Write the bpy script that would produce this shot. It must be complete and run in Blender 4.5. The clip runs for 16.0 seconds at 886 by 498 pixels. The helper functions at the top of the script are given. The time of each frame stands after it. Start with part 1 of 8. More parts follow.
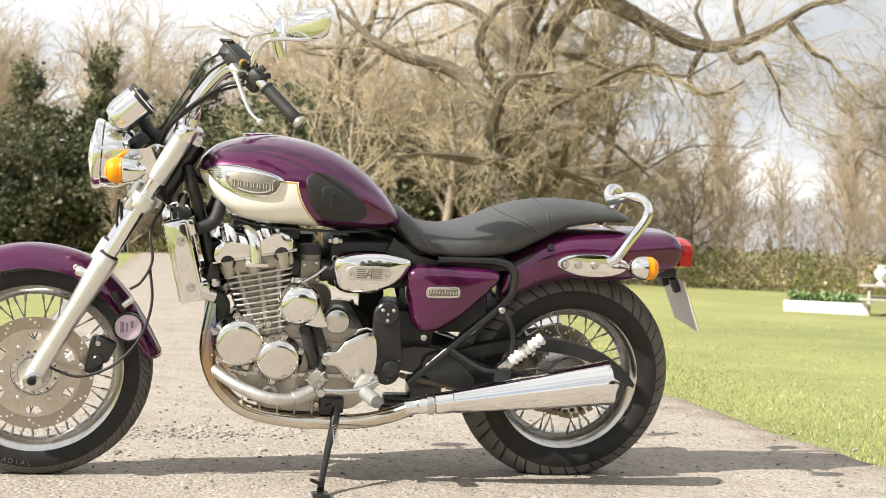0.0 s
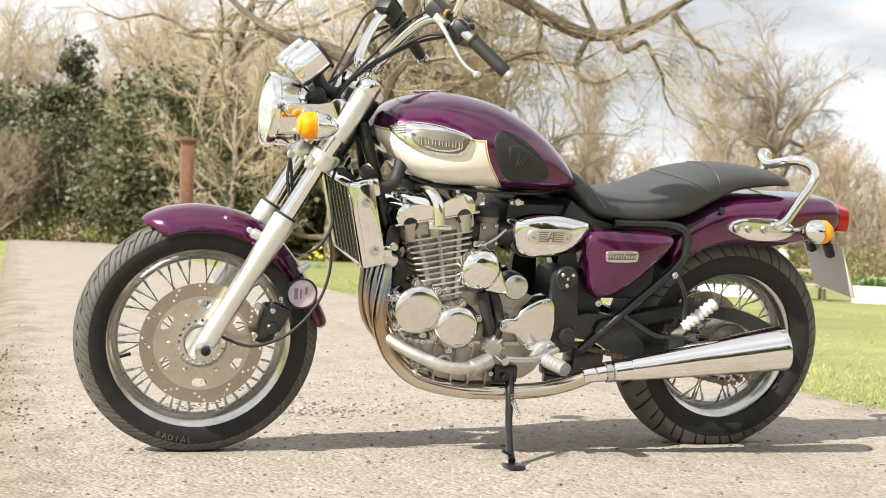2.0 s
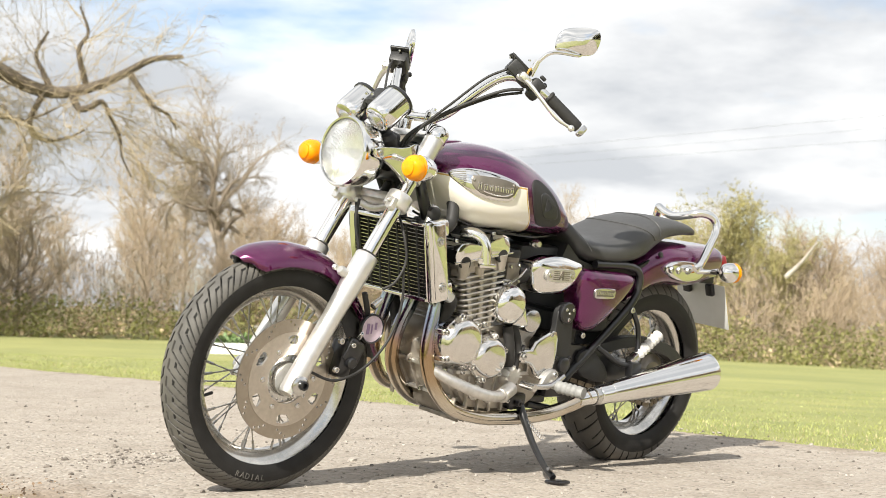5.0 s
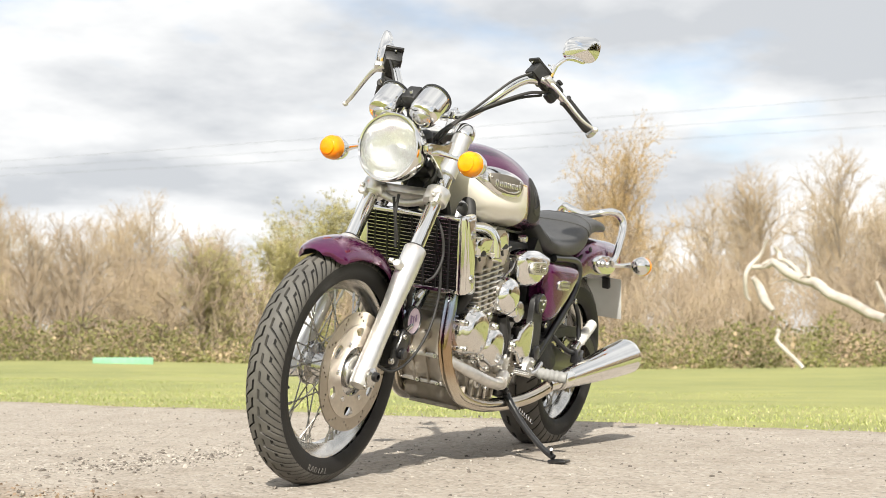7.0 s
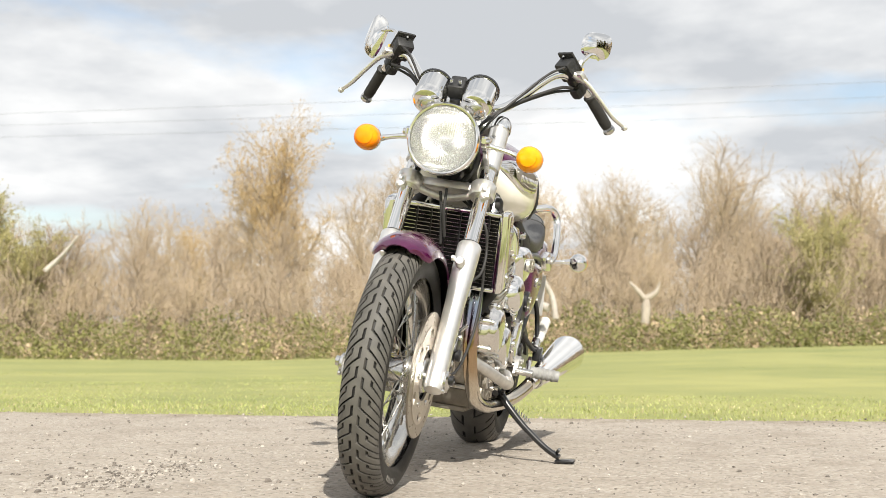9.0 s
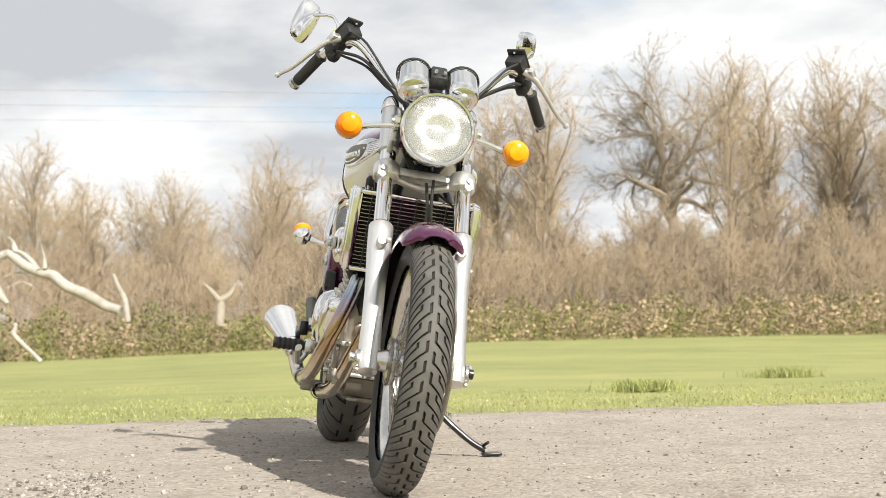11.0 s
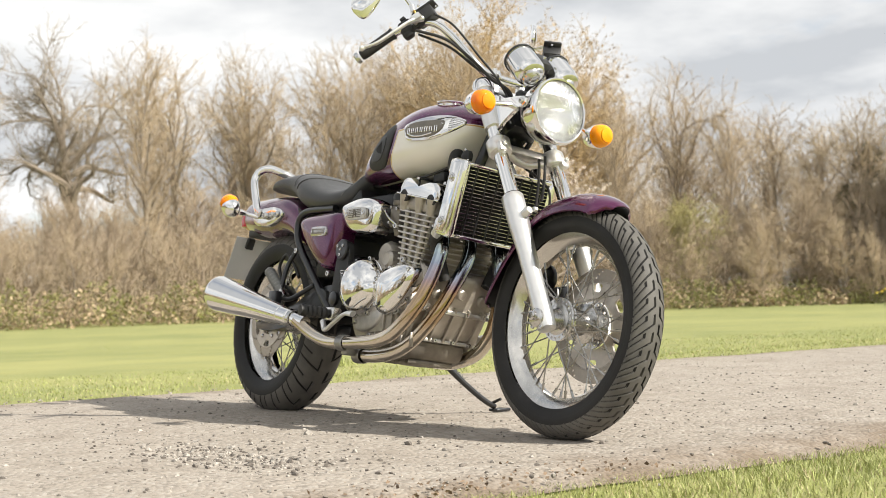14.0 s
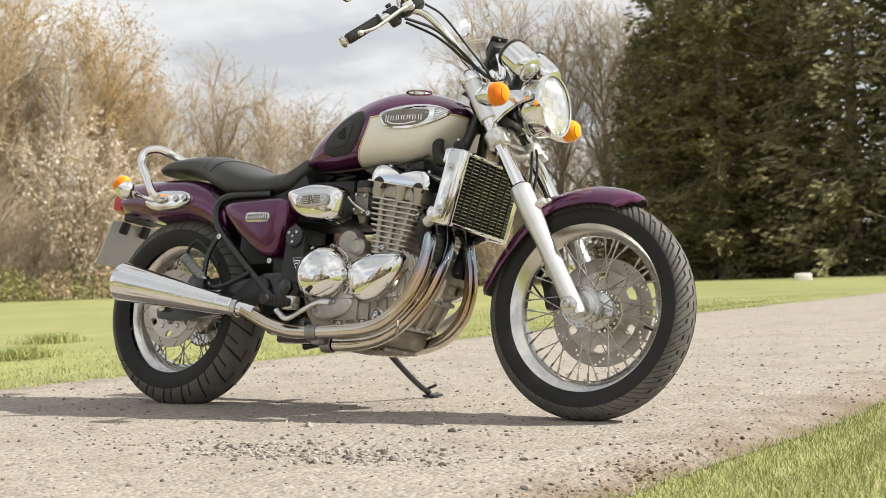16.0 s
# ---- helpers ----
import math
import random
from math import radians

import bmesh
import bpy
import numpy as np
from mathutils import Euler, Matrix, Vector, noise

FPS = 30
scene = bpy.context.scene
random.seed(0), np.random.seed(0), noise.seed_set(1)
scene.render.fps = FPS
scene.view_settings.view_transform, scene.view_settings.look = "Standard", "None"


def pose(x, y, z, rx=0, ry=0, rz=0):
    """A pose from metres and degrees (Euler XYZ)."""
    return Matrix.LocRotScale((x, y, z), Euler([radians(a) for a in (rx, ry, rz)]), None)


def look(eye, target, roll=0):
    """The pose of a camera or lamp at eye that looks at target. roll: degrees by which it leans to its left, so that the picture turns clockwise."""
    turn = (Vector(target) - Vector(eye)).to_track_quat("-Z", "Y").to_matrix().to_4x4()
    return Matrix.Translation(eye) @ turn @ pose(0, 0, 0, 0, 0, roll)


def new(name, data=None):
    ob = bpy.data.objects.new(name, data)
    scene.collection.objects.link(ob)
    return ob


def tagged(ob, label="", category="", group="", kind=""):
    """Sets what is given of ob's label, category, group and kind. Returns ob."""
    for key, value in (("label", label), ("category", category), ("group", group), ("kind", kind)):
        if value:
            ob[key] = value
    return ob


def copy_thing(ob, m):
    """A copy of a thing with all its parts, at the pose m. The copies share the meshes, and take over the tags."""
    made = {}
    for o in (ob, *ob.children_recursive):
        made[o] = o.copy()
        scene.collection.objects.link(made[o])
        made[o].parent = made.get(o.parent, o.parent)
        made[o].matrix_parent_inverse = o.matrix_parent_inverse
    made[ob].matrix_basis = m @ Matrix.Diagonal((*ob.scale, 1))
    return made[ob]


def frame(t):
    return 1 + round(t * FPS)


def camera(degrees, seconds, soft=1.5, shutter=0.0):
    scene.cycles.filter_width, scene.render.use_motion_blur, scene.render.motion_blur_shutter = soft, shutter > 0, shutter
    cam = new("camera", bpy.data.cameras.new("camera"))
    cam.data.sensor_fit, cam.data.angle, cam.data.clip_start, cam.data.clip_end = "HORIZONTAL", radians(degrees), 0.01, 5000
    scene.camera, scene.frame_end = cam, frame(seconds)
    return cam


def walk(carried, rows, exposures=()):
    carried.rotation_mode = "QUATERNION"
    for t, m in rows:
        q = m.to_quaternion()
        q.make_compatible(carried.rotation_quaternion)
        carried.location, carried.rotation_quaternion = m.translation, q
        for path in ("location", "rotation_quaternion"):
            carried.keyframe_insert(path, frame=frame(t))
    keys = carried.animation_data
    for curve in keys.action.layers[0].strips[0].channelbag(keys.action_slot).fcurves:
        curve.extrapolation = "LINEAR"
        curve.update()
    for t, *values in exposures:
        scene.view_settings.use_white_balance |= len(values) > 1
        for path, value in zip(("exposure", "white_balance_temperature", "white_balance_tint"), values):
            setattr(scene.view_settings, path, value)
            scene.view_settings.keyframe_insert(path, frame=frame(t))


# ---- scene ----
cam = camera(36.6, 16.0, soft=0.85)
PATH = [
    (0, (-0.431, -4.013, 0.704), (-0.029, -2.054, 0.690), 2.01),
    (0.5, (-0.659, -3.944, 0.677), (-0.215, -1.995, 0.662), 2.13),
    (1, (-0.849, -3.856, 0.656), (-0.391, -1.909, 0.633), 1.87),
    (1.5, (-1.038, -3.765, 0.613), (-0.532, -1.830, 0.595), 1.79),
    (2, (-1.270, -3.646, 0.598), (-0.655, -1.743, 0.576), 1.98),
    (2.5, (-1.495, -3.514, 0.582), (-0.731, -1.666, 0.572), 2.08),
    (3, (-1.746, -3.379, 0.575), (-0.814, -1.609, 0.594), 2.09),
    (3.5, (-2.008, -3.307, 0.535), (-0.959, -1.605, 0.592), 2.12),
    (4, (-2.313, -3.205, 0.507), (-1.150, -1.580, 0.586), 2.06),
    (4.2, (-2.437, -3.168, 0.508), (-1.231, -1.575, 0.588), 2.03),
    (6.3, (-3.643, -2.410, 0.376), (-1.990, -1.293, 0.507), 0.25),
    (6.5, (-3.715, -2.298, 0.384), (-2.023, -1.239, 0.511), 0.16),
    (7, (-3.857, -1.984, 0.396), (-2.085, -1.066, 0.520), 0.06),
    (7.5, (-3.955, -1.689, 0.400), (-2.130, -0.880, 0.525), -0.11),
    (8, (-4.017, -1.383, 0.424), (-2.138, -0.708, 0.541), -0.07),
    (8.2, (-4.038, -1.270, 0.440), (-2.139, -0.653, 0.552), -0.10),
    (10.3, (-4.141, -0.102, 0.407), (-2.144, -0.116, 0.516), -0.64),
    (10.5, (-4.120, 0.035, 0.409), (-2.125, -0.061, 0.515), -0.73),
    (11, (-4.078, 0.383, 0.419), (-2.104, 0.076, 0.522), -0.94),
    (11.5, (-4.031, 0.682, 0.419), (-2.091, 0.206, 0.522), -1.17),
    (12, (-3.965, 0.999, 0.420), (-2.073, 0.360, 0.518), -1.26),
    (12.5, (-3.918, 1.320, 0.420), (-2.079, 0.539, 0.512), -1.37),
    (13, (-3.832, 1.685, 0.396), (-2.058, 0.765, 0.484), -1.40),
    (13.5, (-3.715, 2.032, 0.388), (-2.008, 0.995, 0.470), -1.37),
    (14, (-3.559, 2.397, 0.386), (-1.939, 1.226, 0.456), -1.48),
    (14.5, (-3.358, 2.675, 0.396), (-1.844, 1.369, 0.452), -1.55),
    (15, (-3.119, 2.960, 0.407), (-1.727, 1.525, 0.454), -1.53),
    (15.5, (-2.852, 3.205, 0.403), (-1.591, 1.654, 0.444), -1.47),
    (16, (-2.535, 3.422, 0.434), (-1.446, 1.744, 0.462), -1.46),
]
walk(cam, [(t, look(eye, target, roll)) for t, eye, target, roll in PATH], exposures=[(0.0, 0.87), (2.0, 0.90), (4.2, 0.86), (7.0, 0.78), (11.0, 0.68), (13.5, 0.70), (16.0, 0.67)])
cam.data.dof.use_dof = True
cam.data.dof.focus_distance = 3.75
cam.data.dof.aperture_fstop = 7.1

# ---- world, sun, exposure ----
SUN_DIR = Vector((-0.725, -0.307, 0.616))          # towards the sun
sky_world = bpy.data.worlds.new("sky")
scene.world = sky_world
sky_world.use_nodes = True
wt = sky_world.node_tree
wt.nodes.clear()


def wnode(kind, **inputs):
    n = wt.nodes.new(kind)
    for k, v in inputs.items():
        n.inputs[k].default_value = v
    return n


sky_tex = wnode("ShaderNodeTexSky")
sky_tex.sky_type = "NISHITA"
sky_tex.sun_disc = False
sky_tex.sun_elevation = math.asin(SUN_DIR.z)
sky_tex.sun_rotation = math.atan2(SUN_DIR.x, SUN_DIR.y)
sky_tex.air_density, sky_tex.dust_density = 1.0, 1.5
coord = wnode("ShaderNodeTexCoord")
# cloud deck: streaks flattened towards the horizon
split = wnode("ShaderNodeSeparateXYZ")
wt.links.new(coord.outputs["Generated"], split.inputs[0])
up = wnode("ShaderNodeMath")
up.operation = "MAXIMUM"
wt.links.new(split.outputs["Z"], up.inputs[0])
up.inputs[1].default_value = 0.0
lift = wnode("ShaderNodeMath")
lift.operation = "ADD"
wt.links.new(up.outputs[0], lift.inputs[0])
lift.inputs[1].default_value = 0.16
plane = wnode("ShaderNodeCombineXYZ")
for axis in ("X", "Y"):
    div = wnode("ShaderNodeMath")
    div.operation = "DIVIDE"
    wt.links.new(split.outputs[axis], div.inputs[0])
    wt.links.new(lift.outputs[0], div.inputs[1])
    wt.links.new(div.outputs[0], plane.inputs[axis])
puff = wnode("ShaderNodeTexNoise", Scale=0.75, Detail=9.0, Roughness=0.55, Distortion=0.15)
wt.links.new(plane.outputs[0], puff.inputs["Vector"])
cover = wnode("ShaderNodeValToRGB")
cover.color_ramp.elements[0].position, cover.color_ramp.elements[1].position = 0.30, 0.44
wt.links.new(puff.outputs[0], cover.inputs[0])
shade = wnode("ShaderNodeTexNoise", Scale=1.1, Detail=7.0, Roughness=0.55)
shift = wnode("ShaderNodeVectorMath")
shift.operation = "ADD"
shift.inputs[1].default_value = (4.3, 1.7, 9.0)
wt.links.new(plane.outputs[0], shift.inputs[0])
wt.links.new(shift.outputs[0], shade.inputs["Vector"])
tone = wnode("ShaderNodeValToRGB")
tone.color_ramp.elements[0].position, tone.color_ramp.elements[1].position = 0.40, 0.68
tone.color_ramp.elements[0].color = (3.9, 4.05, 4.25, 1)
tone.color_ramp.elements[1].color = (7.7, 7.65, 7.5, 1)
wt.links.new(shade.outputs[0], tone.inputs[0])
blend = wnode("ShaderNodeMix")
blend.data_type = "RGBA"
wt.links.new(cover.outputs[0], blend.inputs[0])
wt.links.new(sky_tex.outputs[0], blend.inputs[6])
wt.links.new(tone.outputs[0], blend.inputs[7])
backg = wnode("ShaderNodeBackground", Strength=0.10)
wt.links.new(blend.outputs[2], backg.inputs[0])
wout = wt.nodes.new("ShaderNodeOutputWorld")
wt.links.new(backg.outputs[0], wout.inputs[0])

sun = new("sun", bpy.data.lights.new("sun", "SUN"))
sun.data.energy, sun.data.angle, sun.data.color = 4.5, radians(0.6), (1.0, 0.95, 0.86)
sun.matrix_world = look(SUN_DIR * 60, (0, 0, 0))


# ---- materials ----
def material(name, color, rough=0.5, metal=0.0, vary=0.15, scale=30.0, bump=0.0, bump_scale=None, color2=None, coat=0.0, spread=0.0, **more):
    """A principled material whose colour and roughness vary on two scales."""
    m = bpy.data.materials.new(name)
    m.use_nodes = True
    nt = m.node_tree
    b = nt.nodes["Principled BSDF"]
    tc = nt.nodes.new("ShaderNodeTexCoord")
    n1 = nt.nodes.new("ShaderNodeTexNoise")
    n1.inputs["Scale"].default_value, n1.inputs["Detail"].default_value = scale, 6
    n2 = nt.nodes.new("ShaderNodeTexNoise")
    n2.inputs["Scale"].default_value, n2.inputs["Detail"].default_value = scale / 7, 3
    nt.links.new(tc.outputs["Object"], n1.inputs["Vector"])
    nt.links.new(tc.outputs["Object"], n2.inputs["Vector"])
    add = nt.nodes.new("ShaderNodeMath")
    add.operation = "ADD"
    nt.links.new(n1.outputs[0], add.inputs[0])
    nt.links.new(n2.outputs[0], add.inputs[1])
    rng = nt.nodes.new("ShaderNodeMapRange")
    rng.inputs[1].default_value, rng.inputs[2].default_value = 0.7, 1.3
    nt.links.new(add.outputs[0], rng.inputs[0])
    mix = nt.nodes.new("ShaderNodeMix")
    mix.data_type = "RGBA"
    lo = color2 or tuple(c * (1 - vary) for c in color)
    hi = color if color2 else tuple(min(1, c * (1 + vary * 0.6)) for c in color)
    mix.inputs[6].default_value, mix.inputs[7].default_value = (*lo, 1), (*hi, 1)
    nt.links.new(rng.outputs[0], mix.inputs[0])
    nt.links.new(mix.outputs[2], b.inputs["Base Color"])
    if spread:
        oi = nt.nodes.new("ShaderNodeNewGeometry")
        hue = nt.nodes.new("ShaderNodeHueSaturation")
        mr = nt.nodes.new("ShaderNodeMapRange")
        mr.inputs[3].default_value, mr.inputs[4].default_value = 1 - spread, 1 + spread
        nt.links.new(oi.outputs["Random Per Island"], mr.inputs[0])
        nt.links.new(mr.outputs[0], hue.inputs["Value"])
        nt.links.new(mix.outputs[2], hue.inputs["Color"])
        nt.links.new(hue.outputs[0], b.inputs["Base Color"])
    rr = nt.nodes.new("ShaderNodeMapRange")
    rr.inputs[3].default_value, rr.inputs[4].default_value = max(0.02, rough * 0.8), min(1, rough * 1.2)
    nt.links.new(n1.outputs[0], rr.inputs[0])
    nt.links.new(rr.outputs[0], b.inputs["Roughness"])
    b.inputs["Metallic"].default_value = metal
    b.inputs["Coat Weight"].default_value = coat
    b.inputs["Coat Roughness"].default_value = 0.04
    for k, v in more.items():
        b.inputs[k.replace("_", " ")].default_value = v
    if bump:
        bn = nt.nodes.new("ShaderNodeTexNoise")
        bn.inputs["Scale"].default_value, bn.inputs["Detail"].default_value = bump_scale or scale, 5
        nt.links.new(tc.outputs["Object"], bn.inputs["Vector"])
        bp = nt.nodes.new("ShaderNodeBump")
        bp.inputs["Strength"].default_value, bp.inputs["Distance"].default_value = 1.0, bump
        nt.links.new(bn.outputs[0], bp.inputs["Height"])
        nt.links.new(bp.outputs[0], b.inputs["Normal"])
    return m


CHROME = material("chrome", (0.82, 0.81, 0.79), 0.06, 1.0, 0.05, 20)
STEEL = material("satin_steel", (0.62, 0.61, 0.59), 0.22, 1.0, 0.12, 40)
ALLOY = material("cast_alloy", (0.62, 0.60, 0.57), 0.42, 0.9, 0.18, 60, bump=0.0004, bump_scale=300)
ALLOY_MID = material("dirty_cast_alloy", (0.54, 0.50, 0.44), 0.46, 0.72, 0.35, 26, color2=(0.36, 0.325, 0.28), bump=0.0006, bump_scale=240)
ALLOY_DARK = material("weathered_shaded_alloy", (0.25, 0.225, 0.19), 0.5, 0.8, 0.4, 22, bump=0.0005, bump_scale=260)
FORK_ALU = material("lacquered_fork_alloy", (0.74, 0.73, 0.71), 0.32, 0.85, 0.06, 40)
SPOKE = material("spoke_steel", (0.40, 0.39, 0.37), 0.28, 1.0, 0.2, 60)
RIM_ALU = material("rim_alloy", (0.64, 0.62, 0.58), 0.19, 0.95, 0.12, 50)
DISC_BAND = material("swept_disc_steel", (0.40, 0.355, 0.30), 0.34, 0.95, 0.12, 70)
DISC = material("brake_disc_steel", (0.56, 0.51, 0.45), 0.36, 0.95, 0.15, 80)
BLACK = material("black_paint", (0.012, 0.012, 0.013), 0.3, 0.0, 0.3, 40, coat=0.3)
MATT = material("matt_black_core", (0.006, 0.006, 0.006), 0.9, 0.0, 0.3, 200)
PLASTIC = material("black_plastic", (0.018, 0.018, 0.018), 0.5, 0.0, 0.3, 60, bump=0.0003, bump_scale=400)
RUBBER = material("black_rubber", (0.022, 0.021, 0.020), 0.62, 0.0, 0.3, 60, bump=0.0003, bump_scale=300)
DUSTY = material("dusty_tread_rubber", (0.125, 0.116, 0.102), 0.66, 0.0, 0.3, 22, color2=(0.058, 0.055, 0.050), bump=0.0005, bump_scale=260)
TYRE = material("tyre_rubber", (0.026, 0.025, 0.024), 0.58, 0.0, 0.25, 25, color2=(0.012, 0.0115, 0.011), bump=0.0004, bump_scale=220, Specular_IOR_Level=0.28)
VINYL = material("seat_vinyl", (0.052, 0.052, 0.052), 0.46, 0.0, 0.2, 30, bump=0.0004, bump_scale=500)
PURPLE = material("purple_metallic_paint", (0.098, 0.008, 0.062), 0.20, 0.55, 0.12, 900, coat=1.0)
CREAM = material("cream_paint", (0.80, 0.765, 0.68), 0.28, 0.0, 0.04, 12, coat=0.8)
GOLD = material("gold_pinstripe", (0.55, 0.36, 0.10), 0.35, 0.3, 0.1, 60)
AMBER = material("amber_lens", (1.0, 0.40, 0.002), 0.10, 0.0, 0.05, 34, color2=(1.0, 0.20, 0.0), coat=0.25, Transmission_Weight=0.12, IOR=1.4)
RED = material("red_lens", (0.55, 0.012, 0.010), 0.12, 0.0, 0.1, 30, Transmission_Weight=0.25)
PLATE = material("plate_back", (0.62, 0.62, 0.60), 0.45, 0.0, 0.06, 20)
PLATE_FACE = material("plate_yellow", (0.75, 0.52, 0.05), 0.4, 0.0, 0.05, 20)
PAPER = material("tax_disc_paper", (0.62, 0.50, 0.58), 0.6, 0.0, 0.2, 90)
INK = material("dark_ink", (0.27, 0.18, 0.30), 0.6)
WIRE = material("wire_mesh_grey", (0.20, 0.20, 0.20), 0.4, 0.6)
MIRROR = material("mirror_glass", (0.9, 0.9, 0.9), 0.02, 1.0, 0.0, 10)
POLISHED = material("polished_alloy", (0.76, 0.74, 0.71), 0.12, 1.0, 0.07, 24, bump=0.0004, bump_scale=9)
REFLECTOR = material("silvered_reflector", (0.72, 0.72, 0.71), 0.14, 0.97, 0.03, 30)
GREY_RUBBER = material("worn_grey_rubber", (0.27, 0.27, 0.26), 0.6, 0.0, 0.25, 80)
DIAL = material("dial_face", (0.55, 0.53, 0.48), 0.5)

glass = bpy.data.materials.new("headlamp_glass")
glass.use_nodes = True
gb = glass.node_tree.nodes["Principled BSDF"]
gb.inputs["Base Color"].default_value = (0.97, 0.98, 0.98, 1)
gb.inputs["Transmission Weight"].default_value, gb.inputs["Roughness"].default_value, gb.inputs["IOR"].default_value = 0.96, 0.12, 1.45
GLASS = glass

# two-tone tank paint: cream side panel with a gold line round it
tank_mat = bpy.data.materials.new("two_tone_tank_paint")
tank_mat.use_nodes = True
nt = tank_mat.node_tree
tb = nt.nodes["Principled BSDF"]


def tmath(op, a, b=0.0, tree=None):
    tree = tree or nt
    n = tree.nodes.new("ShaderNodeMath")
    n.operation = op
    for i, v in enumerate((a, b)):
        if isinstance(v, (int, float)):
            n.inputs[i].default_value = v
        else:
            tree.links.new(v, n.inputs[i])
    return n.outputs[0]


def tmix(f, a, b, tree=None):
    tree = tree or nt
    n = tree.nodes.new("ShaderNodeMix")
    n.data_type = "RGBA"
    for i, v in ((0, f), (6, a), (7, b)):
        if isinstance(v, tuple):
            n.inputs[i].default_value = (*v, 1)
        elif isinstance(v, (int, float)):
            n.inputs[i].default_value = v
        else:
            tree.links.new(v, n.inputs[i])
    return n.outputs[2]


tc = nt.nodes.new("ShaderNodeTexCoord")
ts = nt.nodes.new("ShaderNodeSeparateXYZ")
nt.links.new(tc.outputs["Object"], ts.inputs[0])
drop = tmath("MAXIMUM", tmath("SUBTRACT", 0.905, ts.outputs["Z"]), 0.0)
edge_x = tmath("SUBTRACT", tmath("SUBTRACT", ts.outputs["X"], -0.085), tmath("MULTIPLY", tmath("MULTIPLY", drop, drop), 4.2))
edge_z = tmath("SUBTRACT", ts.outputs["Z"], tmath("SUBTRACT", 0.9125, tmath("MULTIPLY", tmath("ADD", ts.outputs["X"], 0.35), 0.04)))
edge = tmath("MAXIMUM", edge_x, edge_z)
inside = tmath("LESS_THAN", edge, 0.0)
stripe = tmath("LESS_THAN", tmath("ABSOLUTE", tmath("ADD", edge, 0.004)), 0.0022)
flake = nt.nodes.new("ShaderNodeTexNoise")
flake.inputs["Scale"].default_value = 900
nt.links.new(tc.outputs["Object"], flake.inputs["Vector"])
purple_v = tmix(flake.outputs[0], (0.082, 0.007, 0.052), (0.116, 0.010, 0.074))
col = tmix(inside, purple_v, (0.80, 0.765, 0.68))
col = tmix(stripe, col, (0.55, 0.36, 0.10))
nt.links.new(col, tb.inputs["Base Color"])
nt.links.new(tmath("MULTIPLY", tmath("SUBTRACT", 1.0, inside), 0.55), tb.inputs["Metallic"])
tb.inputs["Roughness"].default_value = 0.24
tb.inputs["Coat Weight"].default_value = 1.0
tb.inputs["Coat Roughness"].default_value = 0.04
TANK = tank_mat


# exhaust steel: straw, violet and blue near the ports, plain bright steel further down
HEADER = bpy.data.materials.new("heat_tinted_steel")
HEADER.use_nodes = True
nt = HEADER.node_tree
hb = nt.nodes["Principled BSDF"]
tc = nt.nodes.new("ShaderNodeTexCoord")
ts = nt.nodes.new("ShaderNodeSeparateXYZ")
nt.links.new(tc.outputs["Object"], ts.inputs[0])
tn = nt.nodes.new("ShaderNodeTexNoise")
tn.inputs["Scale"].default_value, tn.inputs["Detail"].default_value = 11.0, 5.0
nt.links.new(tc.outputs["Object"], tn.inputs["Vector"])
hgt_ = tmath("ADD", ts.outputs["Z"], tmath("MULTIPLY", tmath("SUBTRACT", tn.outputs[0], 0.5), 0.14))
ramp = nt.nodes.new("ShaderNodeValToRGB")
nt.links.new(tmath("MULTIPLY", tmath("SUBTRACT", hgt_, 0.20), 2.5), ramp.inputs[0])
stops = ((0.0, (0.66, 0.61, 0.53)), (0.16, (0.60, 0.53, 0.43)), (0.30, (0.46, 0.34, 0.22)), (0.46, (0.44, 0.31, 0.19)), (0.56, (0.40, 0.29, 0.28)), (0.66, (0.29, 0.32, 0.39)), (0.78, (0.39, 0.46, 0.48)), (0.92, (0.22, 0.20, 0.17)))
while len(ramp.color_ramp.elements) < len(stops):
    ramp.color_ramp.elements.new(0.5)
for el, (pos, c) in zip(ramp.color_ramp.elements, stops):
    el.position, el.color = pos, (*c, 1)
nt.links.new(ramp.outputs[0], hb.inputs["Base Color"])
hb.inputs["Metallic"].default_value = 1.0
nt.links.new(tmath("ADD", tmath("MULTIPLY", tn.outputs[0], 0.16), 0.06), hb.inputs["Roughness"])


# ---- geometry helpers ----
def join(*geos):
    vs, fs = [], []
    for v, f in geos:
        k = len(vs)
        vs.extend(v)
        fs.extend([tuple(i + k for i in q) for q in f])
    return vs, fs


def place(geo, m):
    return [tuple(m @ Vector(v)) for v in geo[0]], geo[1]


def mirror(geo):
    return [(x, -y, z) for x, y, z in geo[0]], [tuple(reversed(f)) for f in geo[1]]


def mesh_of(name, geo, mat, angle=38):
    me = bpy.data.meshes.new(name)
    me.from_pydata([tuple(v) for v in geo[0]], [], geo[1])
    for m in (mat if isinstance(mat, (list, tuple)) else [mat]):
        me.materials.append(m)
    me.polygons.foreach_set("use_smooth", [True] * len(me.polygons))
    if angle:
        me.set_sharp_from_angle(angle=radians(angle))
    me.update()
    return me


def part(name, geo, mat, parent, label="", angle=38):
    ob = new(name, mesh_of(name, geo, mat, angle))
    ob.parent = parent
    return tagged(ob, label)


def parts(name, geos, mat, parent, label=""):
    """Several alike pieces, each a mesh of its own."""
    return [part(name, g, mat, parent, label) for g in geos]


